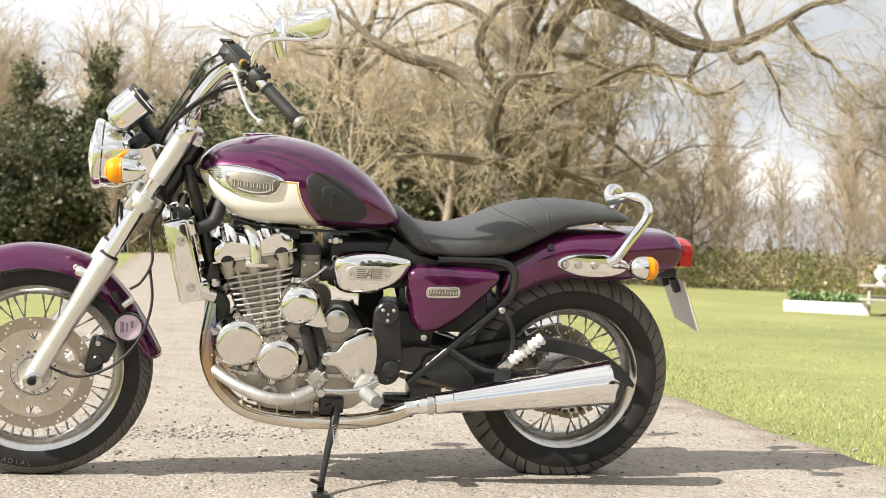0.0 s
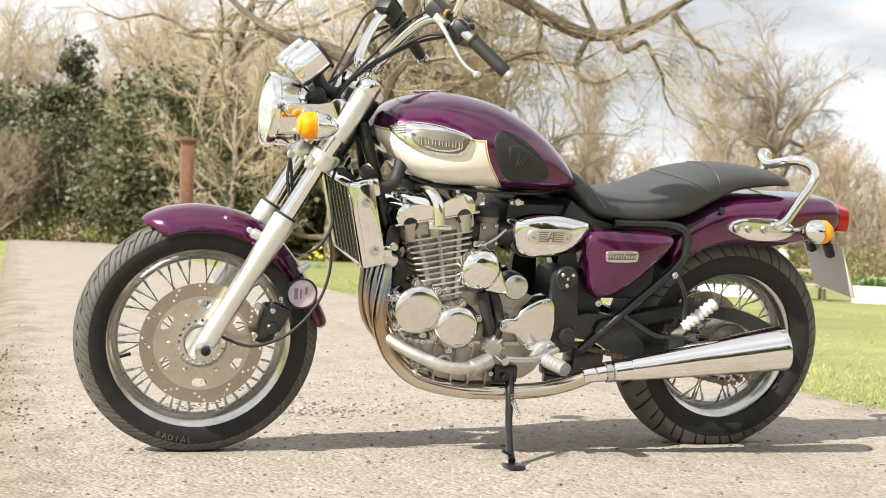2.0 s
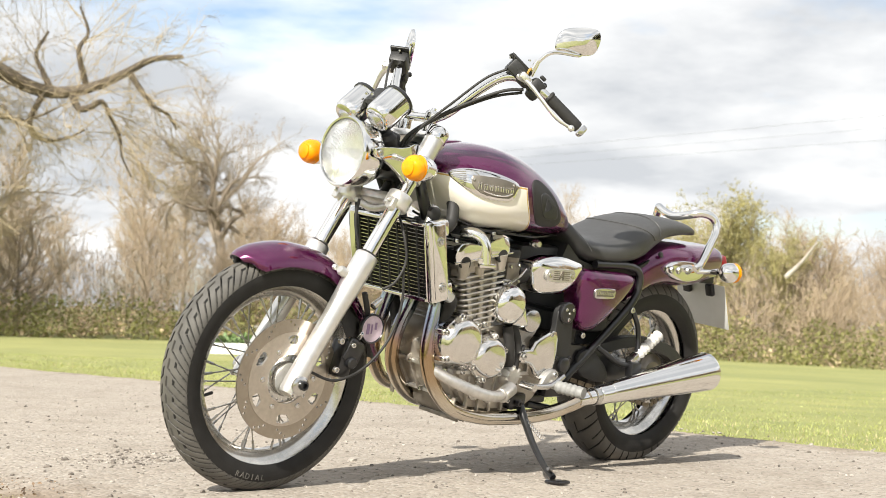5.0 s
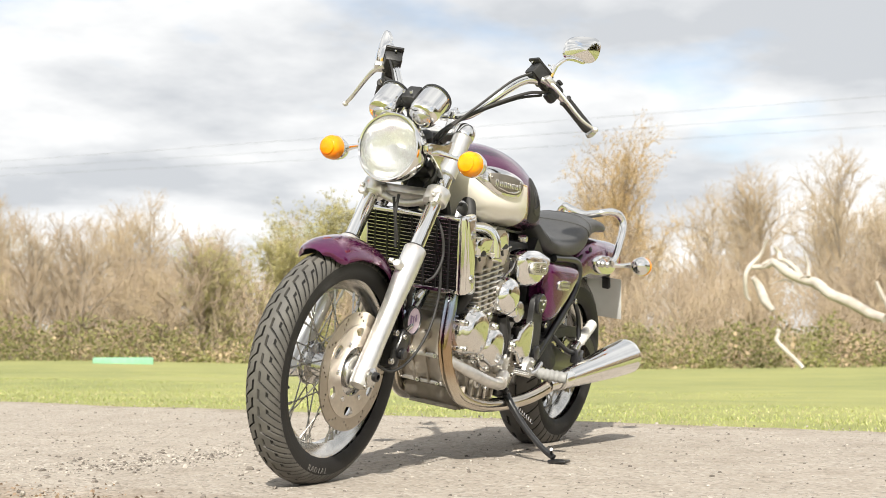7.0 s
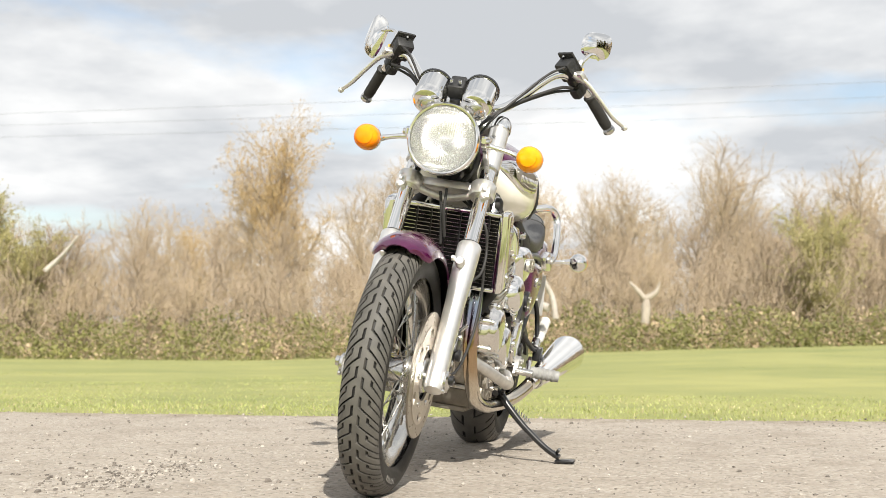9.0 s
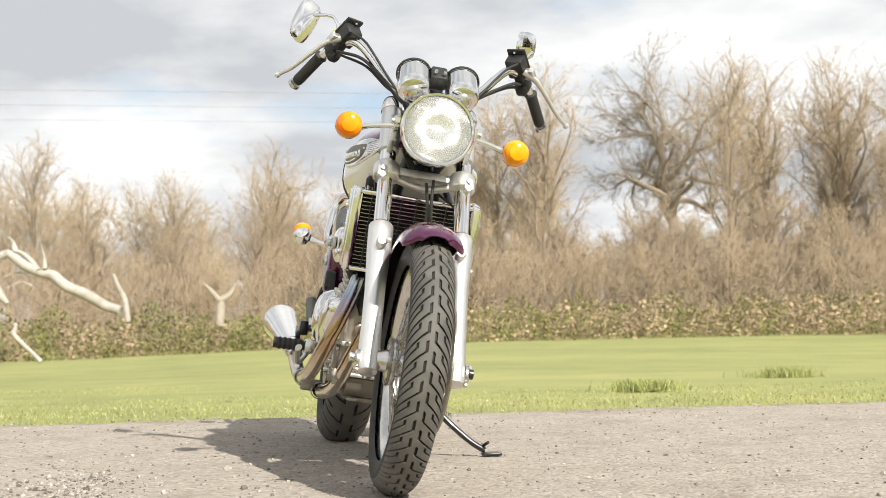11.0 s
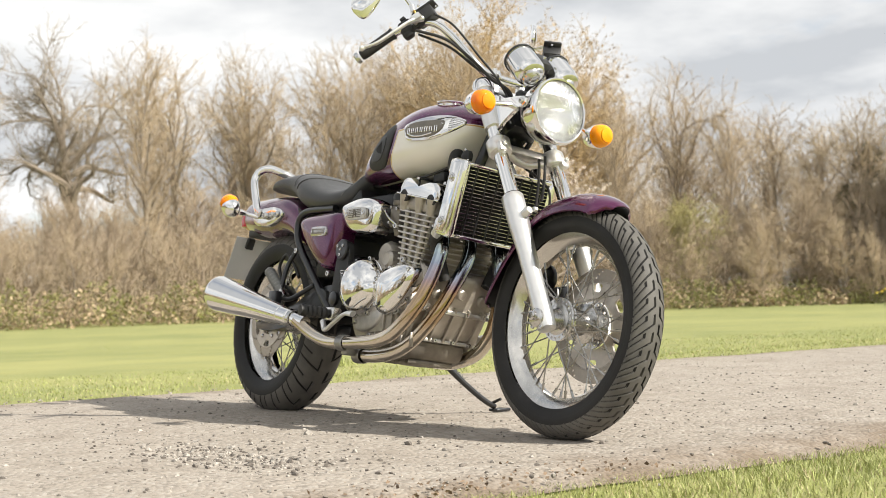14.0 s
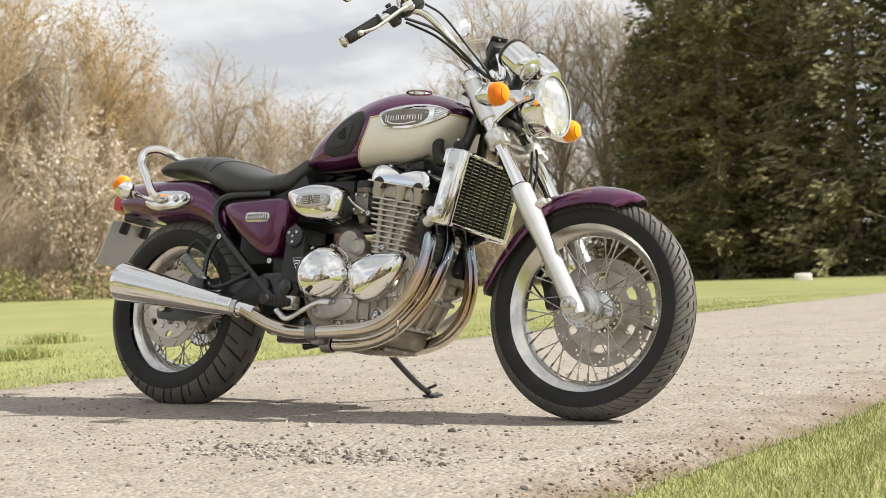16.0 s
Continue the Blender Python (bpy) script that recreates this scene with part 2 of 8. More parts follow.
def smooth_path(pts, steps=6):
    """Catmull-Rom through the points."""
    p = [Vector(q) for q in pts]
    if len(p) < 3:
        return p
    p = [p[0] * 2 - p[1]] + p + [p[-1] * 2 - p[-2]]
    out = []
    for i in range(1, len(p) - 2):
        a, b, c, d = p[i - 1], p[i], p[i + 1], p[i + 2]
        for k in range(steps):
            t = k / steps
            out.append(0.5 * (2 * b + (c - a) * t + (2 * a - 5 * b + 4 * c - d) * t * t + (3 * b - 3 * c + d - a) * t ** 3))
    out.append(p[-2])
    return out


def tube(pts, r, n=12, steps=6, caps=True, flat=1.0):
    path = smooth_path(pts, steps)
    rs = r if isinstance(r, (list, tuple)) else [r, r]
    vs, fs = [], []
    up = None
    for i, p in enumerate(path):
        d = (path[min(i + 1, len(path) - 1)] - path[max(i - 1, 0)]).normalized()
        if up is None:
            up = d.orthogonal().normalized()
        up = (up - d * up.dot(d)).normalized()
        side = d.cross(up)
        u = i / (len(path) - 1) * (len(rs) - 1)
        k = min(int(u), len(rs) - 2)
        rad = rs[k] + (rs[k + 1] - rs[k]) * (u - k)
        for j in range(n):
            a = 2 * math.pi * j / n
            vs.append(tuple(p + (up * math.cos(a) * flat + side * math.sin(a)) * rad))
    for i in range(len(path) - 1):
        for j in range(n):
            fs.append((i * n + j, i * n + (j + 1) % n, (i + 1) * n + (j + 1) % n, (i + 1) * n + j))
    if caps:
        fs.append(tuple(reversed(range(n))))
        fs.append(tuple(range((len(path) - 1) * n, len(path) * n)))
    return vs, fs


def loft(rings, cap=True, closed=True):
    n = len(rings[0])
    vs = [tuple(v) for r in rings for v in r]
    fs = []
    for i in range(len(rings) - 1):
        for j in range(n if closed else n - 1):
            fs.append((i * n + j, i * n + (j + 1) % n, (i + 1) * n + (j + 1) % n, (i + 1) * n + j))
    if cap:
        fs.append(tuple(reversed(range(n))))
        fs.append(tuple(range((len(rings) - 1) * n, len(rings) * n)))
    return vs, fs


def lathe(profile, origin, axis, n=32, cap=True):
    """profile: (radius, distance along the axis)."""
    o, ax = Vector(origin), Vector(axis).normalized()
    u = ax.orthogonal().normalized()
    w = ax.cross(u)
    rings = []
    for r, h in profile:
        rings.append([o + ax * h + (u * math.cos(2 * math.pi * j / n) + w * math.sin(2 * math.pi * j / n)) * max(r, 1e-4) for j in range(n)])
    return loft(rings, cap)


def chaikin(poly, times=2):
    for _ in range(times):
        out = []
        for i in range(len(poly)):
            a, b = poly[i], poly[(i + 1) % len(poly)]
            out.append(tuple(p * 0.75 + q * 0.25 for p, q in zip(a, b)))
            out.append(tuple(p * 0.25 + q * 0.75 for p, q in zip(a, b)))
        poly = out
    return poly


def slab(poly, y0, y1, bevel=0.004, dome=0.0, times=0):
    """A plate with the outline poly in (x, z), from y0 out to y1, its outer face bevelled and, with dome, bulged."""
    poly = chaikin(poly, times) if times else poly
    cx = sum(p[0] for p in poly) / len(poly)
    cz = sum(p[1] for p in poly) / len(poly)
    size = max(max(abs(p[0] - cx), abs(p[1] - cz)) for p in poly)
    s = 1 if y1 > y0 else -1
    ring = lambda k, y: [(cx + (p[0] - cx) * k, y, cz + (p[1] - cz) * k) for p in poly]  # noqa: E731
    k1 = 1 - bevel / size
    rings = [ring(1, y0), ring(1, y1 - s * bevel), ring((1 + k1) / 2 + (1 - k1) * 0.2, y1 - s * bevel * 0.3), ring(k1, y1)]
    if dome:
        for k in (0.85, 0.65, 0.4, 0.15):
            rings.append(ring(k1 * k, y1 + s * dome * (1 - k * k)))
    g = loft(rings)
    return g if s < 0 else (g[0], [tuple(reversed(f)) for f in g[1]])


def block(c, size, bevel=0.004, m=None):
    """A box with bevelled edges."""
    bm = bmesh.new()
    bmesh.ops.create_cube(bm, size=1.0)
    for v in bm.verts:
        v.co = Vector((v.co.x * size[0], v.co.y * size[1], v.co.z * size[2]))
    if bevel:
        bmesh.ops.bevel(bm, geom=list(bm.edges), offset=bevel, segments=2, affect="EDGES", profile=0.5)
    bm.verts.index_update()
    m = Matrix.Translation(c) @ (m or Matrix())
    g = [tuple(m @ v.co) for v in bm.verts], [tuple(v.index for v in f.verts) for f in bm.faces]
    bm.free()
    return g


def bolt(p, axis, r=0.006, h=0.005):
    return lathe([(r, -0.002), (r, h * 0.8), (r * 0.85, h), (r * 0.5, h), (r * 0.45, h * 0.5), (0.0005, h * 0.5)], p, axis, 12)


def curve_at(table, x):
    """Smooth interpolation in a table of (x, value)."""
    if x <= table[0][0]:
        return table[0][1]
    for i in range(len(table) - 1):
        if x <= table[i + 1][0]:
            p = [table[max(i - 1, 0)], table[i], table[i + 1], table[min(i + 2, len(table) - 1)]]
            h = p[2][0] - p[1][0]
            t = (x - p[1][0]) / h
            m1 = (p[2][1] - p[0][1]) / (p[2][0] - p[0][0]) * h
            m2 = (p[3][1] - p[1][1]) / (p[3][0] - p[1][0]) * h
            return (2 * t ** 3 - 3 * t * t + 1) * p[1][1] + (t ** 3 - 2 * t * t + t) * m1 + (3 * t * t - 2 * t ** 3) * p[2][1] + (t ** 3 - t * t) * m2
    return table[-1][1]

# ---- the motorcycle: built upright, front towards -x, its left side towards -y, then leaned on its stand ----
bike = new("motorcycle")
bike.matrix_world = Matrix.Translation((0, 0.012, -0.010)) @ Matrix.Rotation(radians(9.6), 4, "X")
tagged(bike, "purple and cream chrome-trimmed motorcycle leaning on its side stand", "motorcycle")

FX, FZ = -0.785, 0.320      # front axle
RX, RZ = 0.775, 0.317       # rear axle


def tyre_geo(R, rim_r, width, n_round, pitch, tread):
    """A tyre round the y axis with a grooved tread."""
    half = width / 2
    sect = []
    k = 120
    for i in range(k + 1):
        a = -1.0 + 2.0 * i / k
        if abs(a) <= 0.62:                      # crown
            v = a / 0.62
            y = half * 0.93 * math.sin(v * 1.25) / math.sin(1.25)
            r = R - (half * 0.60) * (1 - math.cos(v * 1.25)) / (1 - math.cos(1.25))
            sect.append((y, r, v))
        else:                                   # sidewall
            s = (abs(a) - 0.62) / 0.38
            top = R - half * 0.60
            y = half * (0.93 + 0.07 * math.sin(s * 2.6) - 0.18 * s * s)
            r = top + (rim_r - top) * s
            sect.append((math.copysign(y, a), r, math.copysign(1 + s, a)))
    rings = []
    for j in range(n_round):
        th = 2 * math.pi * j / n_round
        ring = []
        for y, r, v in sect:
            d = tread(th * pitch / (2 * math.pi), v) if abs(v) <= 1.3 else 0.0
            if 1.45 < abs(v) < 1.55:
                d = -0.0012
            rr = r - d
            ring.append((rr * math.cos(th), y, rr * math.sin(th)))
        rings.append(ring)
    rings.append(rings[0])
    return loft(rings, cap=False, closed=False)


def front_tread(u, v):
    """Swept grooves hooked along the centre line, with shorter shoulder cuts between them."""
    a = abs(v)
    w = (u + (0.0 if v > 0 else 0.5)) % 1.0
    lag = (w - 1.30 * a ** 1.2) % 1.0
    if 0.10 < a < 1.16 and lag < 0.105:
        return 0.0062 if a < 1.0 else 0.0022
    if 0.10 < a < 0.185 and lag > 0.52:
        return 0.0055
    if 0.44 < a < 1.16 and 0.44 < lag < 0.54:
        return 0.0058 if a < 1.0 else 0.0022
    if 0.44 < a < 0.515 and 0.22 < lag < 0.50:
        return 0.0050
    return 0.0


def rear_tread(u, v):
    a = abs(v)
    w = (u + (0.0 if v > 0 else 0.5)) % 1.0
    if 0.16 < a < 1.10 and (w + 0.5 * a) % 1.0 < 0.075:
        return 0.005 if a < 1.0 else 0.002
    if 0.16 < a < 0.24 and (w + 0.5 * a) % 1.0 > 0.55:
        return 0.005
    if 0.60 < a < 1.10 and (w + 0.5 * a + 0.4) % 1.0 < 0.065:
        return 0.0045 if a < 1.0 else 0.002
    return 0.0


def wheel(name, cx, cz, R, rim_r, width, rim_w, n_spokes, hub_r, hub_w, tread, pitch, label):
    """hub > tyre, rim, spokes; the hub is the part that carries them."""
    Y = (0, 1, 0)
    hub_prof = [(0.014, -hub_w / 2 - 0.018), (0.024, -hub_w / 2 - 0.016), (0.024, -hub_w / 2), (hub_r, -hub_w / 2), (hub_r, -hub_w / 2 + 0.008), (hub_r * 0.62, -hub_w / 2 + 0.016),
                (hub_r * 0.55, 0), (hub_r * 0.62, hub_w / 2 - 0.016), (hub_r, hub_w / 2 - 0.008), (hub_r, hub_w / 2), (0.024, hub_w / 2), (0.024, hub_w / 2 + 0.016), (0.014, hub_w / 2 + 0.018)]
    hub = part(name, lathe(hub_prof, (0, 0, 0), Y, 40), STEEL, bike, label)
    hub.location = (cx, 0, cz)
    tyre_ob = part("tyre", tyre_geo(R, rim_r - 0.004, width, 1728, pitch, tread), [TYRE, DUSTY], hub, "black road tyre with worn dusty tread", 50)
    # dust lies on the running surface, not down in the grooves
    for p in tyre_ob.data.polygons:
        i_ = p.index % 120
        c_ = abs(-1.0 + 2.0 * (i_ + 0.5) / 120)
        v_ = c_ / 0.62 if c_ < 0.62 else 1.0 + (c_ - 0.62) / 0.38
        if v_ < 1.06:
            th_ = (p.index // 120 + 0.5) * pitch / 1728
            p.material_index = 0 if tread(th_, math.copysign(v_, i_ - 59.5)) > 0 else 1
    h = rim_w / 2
    rim_prof = [(rim_r - 0.002, -h), (rim_r + 0.003, -h - 0.002), (rim_r + 0.004, -h + 0.002), (rim_r - 0.006, -h + 0.005), (rim_r - 0.016, -h + 0.013), (rim_r - 0.024, -h * 0.5), (rim_r - 0.029, -h * 0.2),
                (rim_r - 0.029, h * 0.2), (rim_r - 0.024, h * 0.5), (rim_r - 0.016, h - 0.013), (rim_r - 0.006, h - 0.005), (rim_r + 0.004, h - 0.002), (rim_r + 0.003, h + 0.002), (rim_r - 0.002, h),
                (rim_r - 0.010, h - 0.004), (rim_r - 0.026, h * 0.6), (rim_r - 0.036, h * 0.25), (rim_r - 0.036, -h * 0.25), (rim_r - 0.026, -h * 0.6), (rim_r - 0.010, -h + 0.004), (rim_r - 0.002, -h)]
    part("rim", lathe([(r, -y) for r, y in rim_prof], (0, 0, 0), Y, 96, cap=False), RIM_ALU, hub, "polished alloy spoked rim", 30)
    # spokes: four kinds, laced left and right, leading and trailing
    meshes = []
    for side in (-1, 1):
        for lean in (-1, 1):
            a = lean * 0.62
            p0 = Vector((hub_r * 0.9 * math.cos(a), side * hub_w * 0.46, hub_r * 0.9 * math.sin(a)))
            p1 = Vector((rim_r - 0.034, side * 0.010, 0))
            d = (p1 - p0).normalized()
            meshes.append(mesh_of("spoke", join(tube([p0, p1], 0.0020, 6, 1), tube([p1 - d * 0.022, p1 + d * 0.004], 0.0037, 6, 1)), SPOKE))
    for i in range(n_spokes):
        s = new("spoke", meshes[i % 4])
        s.parent = hub
        s.rotation_euler = (0, 2 * math.pi * (i + 0.3 * ((i // 2) % 2)) / n_spokes, 0)
    part("valve", tube([(rim_r - 0.03, 0, 0), (rim_r - 0.065, 0.0, 0)], [0.004, 0.004, 0.005], 8, 2), RUBBER, hub).rotation_euler = (0, 2.85, 0)
    return hub


def ring_pts(cx, cz, r, n):
    return [(cx + r * math.cos(2 * math.pi * k / n), cz + r * math.sin(2 * math.pi * k / n)) for k in range(n)]


def pierced(outline, holes, y, t):
    """A plate in the wheel's plane with true holes through it."""
    cu = bpy.data.curves.new("plate", "CURVE")
    cu.dimensions, cu.fill_mode, cu.extrude = "2D", "BOTH", t / 2
    for loop in [outline] + holes:
        sp = cu.splines.new("POLY")
        sp.points.add(len(loop) - 1)
        for q, p in zip(sp.points, loop):
            q.co = (p[0], p[1], 0, 1)
        sp.use_cyclic_u = True
    tmp = bpy.data.objects.new("plate", cu)
    me = bpy.data.meshes.new_from_object(tmp)
    geo = [(v.co.x, y + t / 2 + v.co.z, v.co.y) for v in me.vertices], [tuple(reversed(p.vertices)) for p in me.polygons]
    bpy.data.objects.remove(tmp)
    bpy.data.curves.remove(cu)
    bpy.data.meshes.remove(me)
    return geo


def brake_disc(wheel_ob, r_out, r_band, r_in, y, groups, windows, bolt_r, side):
    """Swept band with drilled triples, and a carrier with windows and rivets standing proud of it."""
    holes = [ring_pts(0, 0, r_band - 0.004, 72)]
    for k in range(groups):
        a0 = 2 * math.pi * k / groups
        for m in (-1, 0, 1):
            a, r = a0 + 0.085 * m, (r_out + r_band) / 2 + 0.002 + (0.009 if k % 2 else -0.009) * m
            holes.append(ring_pts(r * math.cos(a), r * math.sin(a), 0.0038, 12))
    band = part("brake_disc", pierced(ring_pts(0, 0, r_out, 120), holes, y, 0.005), DISC_BAND, wheel_ob, "drilled steel brake disc", 30)
    holes = [ring_pts(0, 0, r_in, 48)]
    rw = (bolt_r + r_band) / 2 + 0.002
    for k in range(windows):
        a0 = 2 * math.pi * k / windows + 0.52
        hw = 0.16 if k % 2 else 0.20
        loop = [(r * math.cos(a0 + da), r * math.sin(a0 + da)) for da, r in ((-hw, rw - 0.004), (-hw * 0.75, rw - 0.011), (0, rw - 0.0115), (hw * 0.6, rw - 0.010), (hw, rw + 0.004), (hw * 0.9, rw + 0.010), (0, rw + 0.013), (-hw * 0.85, rw + 0.0105))]
        holes.append(loop)
    part("disc_carrier", pierced(ring_pts(0, 0, r_band, 96), holes, y - 0.0018 * (1 if side < 0 else 0), 0.0068), DISC, band, "bare steel disc carrier", 30)
    parts("rivet", [lathe([(0.0075, -0.001), (0.0075, 0.0025), (0.0055, 0.0045), (0.0005, 0.005)], (bolt_r * math.cos(a), y + (0.0066 if side > 0 else -0.0018), bolt_r * math.sin(a)), (0, side, 0), 14) for a in [2 * math.pi * k / 6 for k in range(6)]], STEEL, band)


def spoke_flange(wheel_ob, r, y):
    g = pierced(ring_pts(0, 0, r, 64), [ring_pts(0, 0, r * 0.55, 40)] + [ring_pts(r * 0.87 * math.cos(2 * math.pi * k / 20), r * 0.87 * math.sin(2 * math.pi * k / 20), 0.0042, 10) for k in range(20)], y, 0.005)
    part("spoke_flange", g, STEEL, wheel_ob, "drilled hub flange", 30)


front = wheel("front_wheel", FX, FZ, 0.323, 0.246, 0.108, 0.068, 40, 0.056, 0.090, front_tread, 44, "wire-spoked front wheel with drilled brake disc")
brake_disc(front, 0.161, 0.126, 0.066, -0.085, 12, 6, 0.083, -1)
spoke_flange(front, 0.067, -0.073)
spoke_flange(front, 0.060, 0.052)
part("hub_ring", lathe([(0.030, -0.086), (0.044, -0.088), (0.047, -0.082), (0.047, -0.045), (0.030, -0.045)], (0, 0, 0), (0, 1, 0), 36), STEEL, front)
part("hub_flange", lathe([(0.03, 0.045), (0.058, 0.045), (0.060, 0.050), (0.054, 0.055), (0.030, 0.060), (0.022, 0.085), (0.016, 0.085)], (0, 0, 0), (0, 1, 0), 36), STEEL, front)



def raised_word(word, wheel_ob, r, phi, step, size, y):
    """Raised letters on a tyre's left side, round the hub, their feet to the rim's outside."""
    out = []
    for k, ch in enumerate(word):
        cu = bpy.data.curves.new("letter", "FONT")
        cu.body, cu.size, cu.extrude, cu.align_x = ch, size, 0.0008, "CENTER"
        tmp = bpy.data.objects.new("letter", cu)
        me = bpy.data.meshes.new_from_object(tmp)
        a = phi + step * k
        d, t = Vector((math.sin(a), 0, -math.cos(a))), Vector((math.cos(a), 0, math.sin(a)))
        out.append(([tuple(d * (r - v.co.y) + t * v.co.x + Vector((0, y - v.co.z, 0))) for v in me.vertices], [tuple(p.vertices) for p in me.polygons]))
        bpy.data.objects.remove(tmp)
        bpy.data.curves.remove(cu)
        bpy.data.meshes.remove(me)
    part("sidewall_word", join(*out), DUSTY, wheel_ob, "raised letters reading RADIAL", 30)


raised_word("RADIAL", front, 0.282, -0.36, 0.062, 0.021, -0.0525)
rear = wheel("rear_wheel", RX, RZ, 0.334, 0.224, 0.172, 0.096, 40, 0.068, 0.110, rear_tread, 22, "wire-spoked rear wheel with wide tyre")
rear.location.y = 0.010
brake_disc(rear, 0.135, 0.104, 0.055, 0.078, 10, 6, 0.070, 1)
# sprocket with teeth and chain side plates
teeth = []
for j in range(172):
    a = 2 * math.pi * j / 172
    teeth.append((math.cos(a) * (0.104 + (0.006 if j % 4 in (1, 2) else 0)), math.sin(a) * (0.104 + (0.006 if j % 4 in (1, 2) else 0))))
part("sprocket", slab(teeth, -0.076, -0.082, 0.001), STEEL, rear, "steel chain sprocket", 30)
part("sprocket_carrier", lathe([(0.02, -0.10), (0.045, -0.098), (0.052, -0.09), (0.070, -0.086), (0.074, -0.078), (0.05, -0.05)], (0, 0, 0), (0, 1, 0), 36), ALLOY_DARK, rear)


def chain_run():
    pts = []
    for k in range(14):                                  # top run
        pts.append((0.22 + (RX - 0.22) * k / 14, 0.405 + (RZ + 0.108 - 0.405) * k / 14))
    for k in range(15):
        a = math.pi / 2 - math.pi * k / 14
        pts.append((RX + 0.108 * math.cos(a), RZ + 0.108 * math.sin(a)))
    for k in range(14):
        pts.append((RX + (0.22 - RX) * (k + 1) / 14, RZ - 0.108 + (0.335 - RZ + 0.108) * (k + 1) / 14))
    return pts


links = []
cp = [Vector((p[0], -0.079, p[1])) for p in chain_run()]
acc = []
for a, b in zip(cp, cp[1:]):
    n = max(1, round((b - a).length / 0.018))
    for k in range(n):
        acc.append((a.lerp(b, k / n), (b - a).normalized()))
for i, (p, d) in enumerate(acc):
    ang = math.atan2(d.z, d.x)
    w = 0.009 if i % 2 else 0.006
    for s in (-1, 1):
        links.append(block(p + Vector((0, s * w, 0)), (0.017, 0.0022, 0.014), 0, Matrix.Rotation(-ang, 4, "Y")))
part("drive_chain", join(*links), material("oily_chain", (0.20, 0.17, 0.13), 0.4, 0.9, 0.4, 120), bike, "oily drive chain", 30)

# ---- front fork ----
FT, FB = Vector((-0.392, 0, 1.018)), Vector((-0.803, 0, 0.287))
FD = (FT - FB).normalized()
FORK_LINE = (FT - FB).normalized()
fz = lambda z: FB + FORK_LINE * ((z - FB.z) / FORK_LINE.z)  # noqa: E731
for s in (-1, 1):
    y = Vector((0, s * 0.104, 0))
    top, low = FT + y, FB + y + Vector((0, -0.010 if s < 0 else 0.0, 0))
    FD = (top - low).normalized()
    mid = low + FD * (fz(0.665) - FB).length
    leg = part("fork_leg", lathe([(0.012, -0.004), (0.024, 0), (0.027, 0.010), (0.0275, 0.06), (0.026, 0.13), (0.0265, 0.25), (0.031, 0.34), (0.0325, 0.40), (0.0325, (mid - low).length - 0.004), (0.030, (mid - low).length), (0.021, (mid - low).length)], low, FD, 32), FORK_ALU, bike, "silver fork slider")
    part("stanchion", lathe([(0.0215, 0), (0.0215, (top - mid).length)], mid, FD, 28), CHROME, leg, "chrome fork tube")
    part("dust_seal", lathe([(0.021, -0.002), (0.0275, -0.002), (0.0275, 0.003), (0.023, 0.007), (0.021, 0.007)], mid, FD, 28), RUBBER, leg)
    part("fork_shroud", lathe([(0.0215, -0.16), (0.0275, -0.16), (0.0280, -0.10), (0.0285, -0.012), (0.0285, 0.0)], top, FD, 28), FORK_ALU, leg, "silver upper fork cover")
    part("top_cap", lathe([(0.031, -0.022), (0.032, -0.018), (0.032, 0.004), (0.028, 0.014), (0.018, 0.019), (0.0005, 0.020)], top, FD, 28), CHROME, leg)
    part("axle_clamp", join(lathe([(0.026, 0), (0.026, s * 0.006), (0.018, s * 0.012), (0.0005, s * 0.012)], (FX, s * 0.128 - (0.010 if s < 0 else 0), FZ - 0.006), (0, 1, 0), 24), bolt((FX - 0.024, s * 0.130 - (0.010 if s < 0 else 0), FZ - 0.030), (0, s, 0), 0.006), bolt((FX + 0.012, s * 0.130 - (0.010 if s < 0 else 0), FZ - 0.030), (0, s, 0), 0.006)), STEEL, leg, "axle pinch clamp")
    part("axle_end", lathe([(0.013, 0), (0.013, 0.012), (0.008, 0.014), (0.007, 0.006), (0.0005, 0.006)], (FX, s * 0.138 - (0.010 if s < 0 else 0), FZ - 0.002), (0, s, 0), 20), BLACK if s < 0 else STEEL, leg)
    lug = fz(0.605)
    part("mudguard_lug", join(lathe([(0.012, -0.004), (0.014, 0.03), (0.010, 0.036), (0.0005, 0.036)], (lug.x - 0.02, s * 0.104, lug.z + 0.002), (-0.9, 0, 0.42), 16), bolt((lug.x - 0.055, s * 0.085, lug.z + 0.02), (0, s, 0), 0.008, 0.008)), FORK_ALU, leg)
    # lower clamp round the tube
    c = fz(0.818) + y
    part("lower_clamp", join(lathe([(0.022, -0.022), (0.033, -0.022), (0.036, -0.018), (0.036, 0.018), (0.033, 0.022), (0.022, 0.022)], c, FD, 28), block(c + Vector((-0.033, s * 0.014, -0.004)), (0.020, 0.028, 0.034), 0.005, Matrix.Rotation(radians(29), 4, "Y")),
                             bolt(c + Vector((-0.044, s * 0.014, 0.006)), (-1, 0, 0.3), 0.006), bolt(c + Vector((-0.042, s * 0.014, -0.014)), (-1, 0, 0.3), 0.006)), FORK_ALU, leg, "silver fork clamp")
    # headlamp ear and indicator
    ear = [(-0.505, 0.965), (-0.470, 0.985), (-0.440, 0.968), (-0.462, 0.890), (-0.485, 0.845), (-0.500, 0.880), (-0.575, 0.926), (-0.612, 0.932), (-0.615, 0.958), (-0.580, 0.962)]
    part("headlamp_bracket", slab(ear, s * 0.098, s * 0.112, 0.004, 0, 1), CHROME, bike, "chrome headlamp bracket")
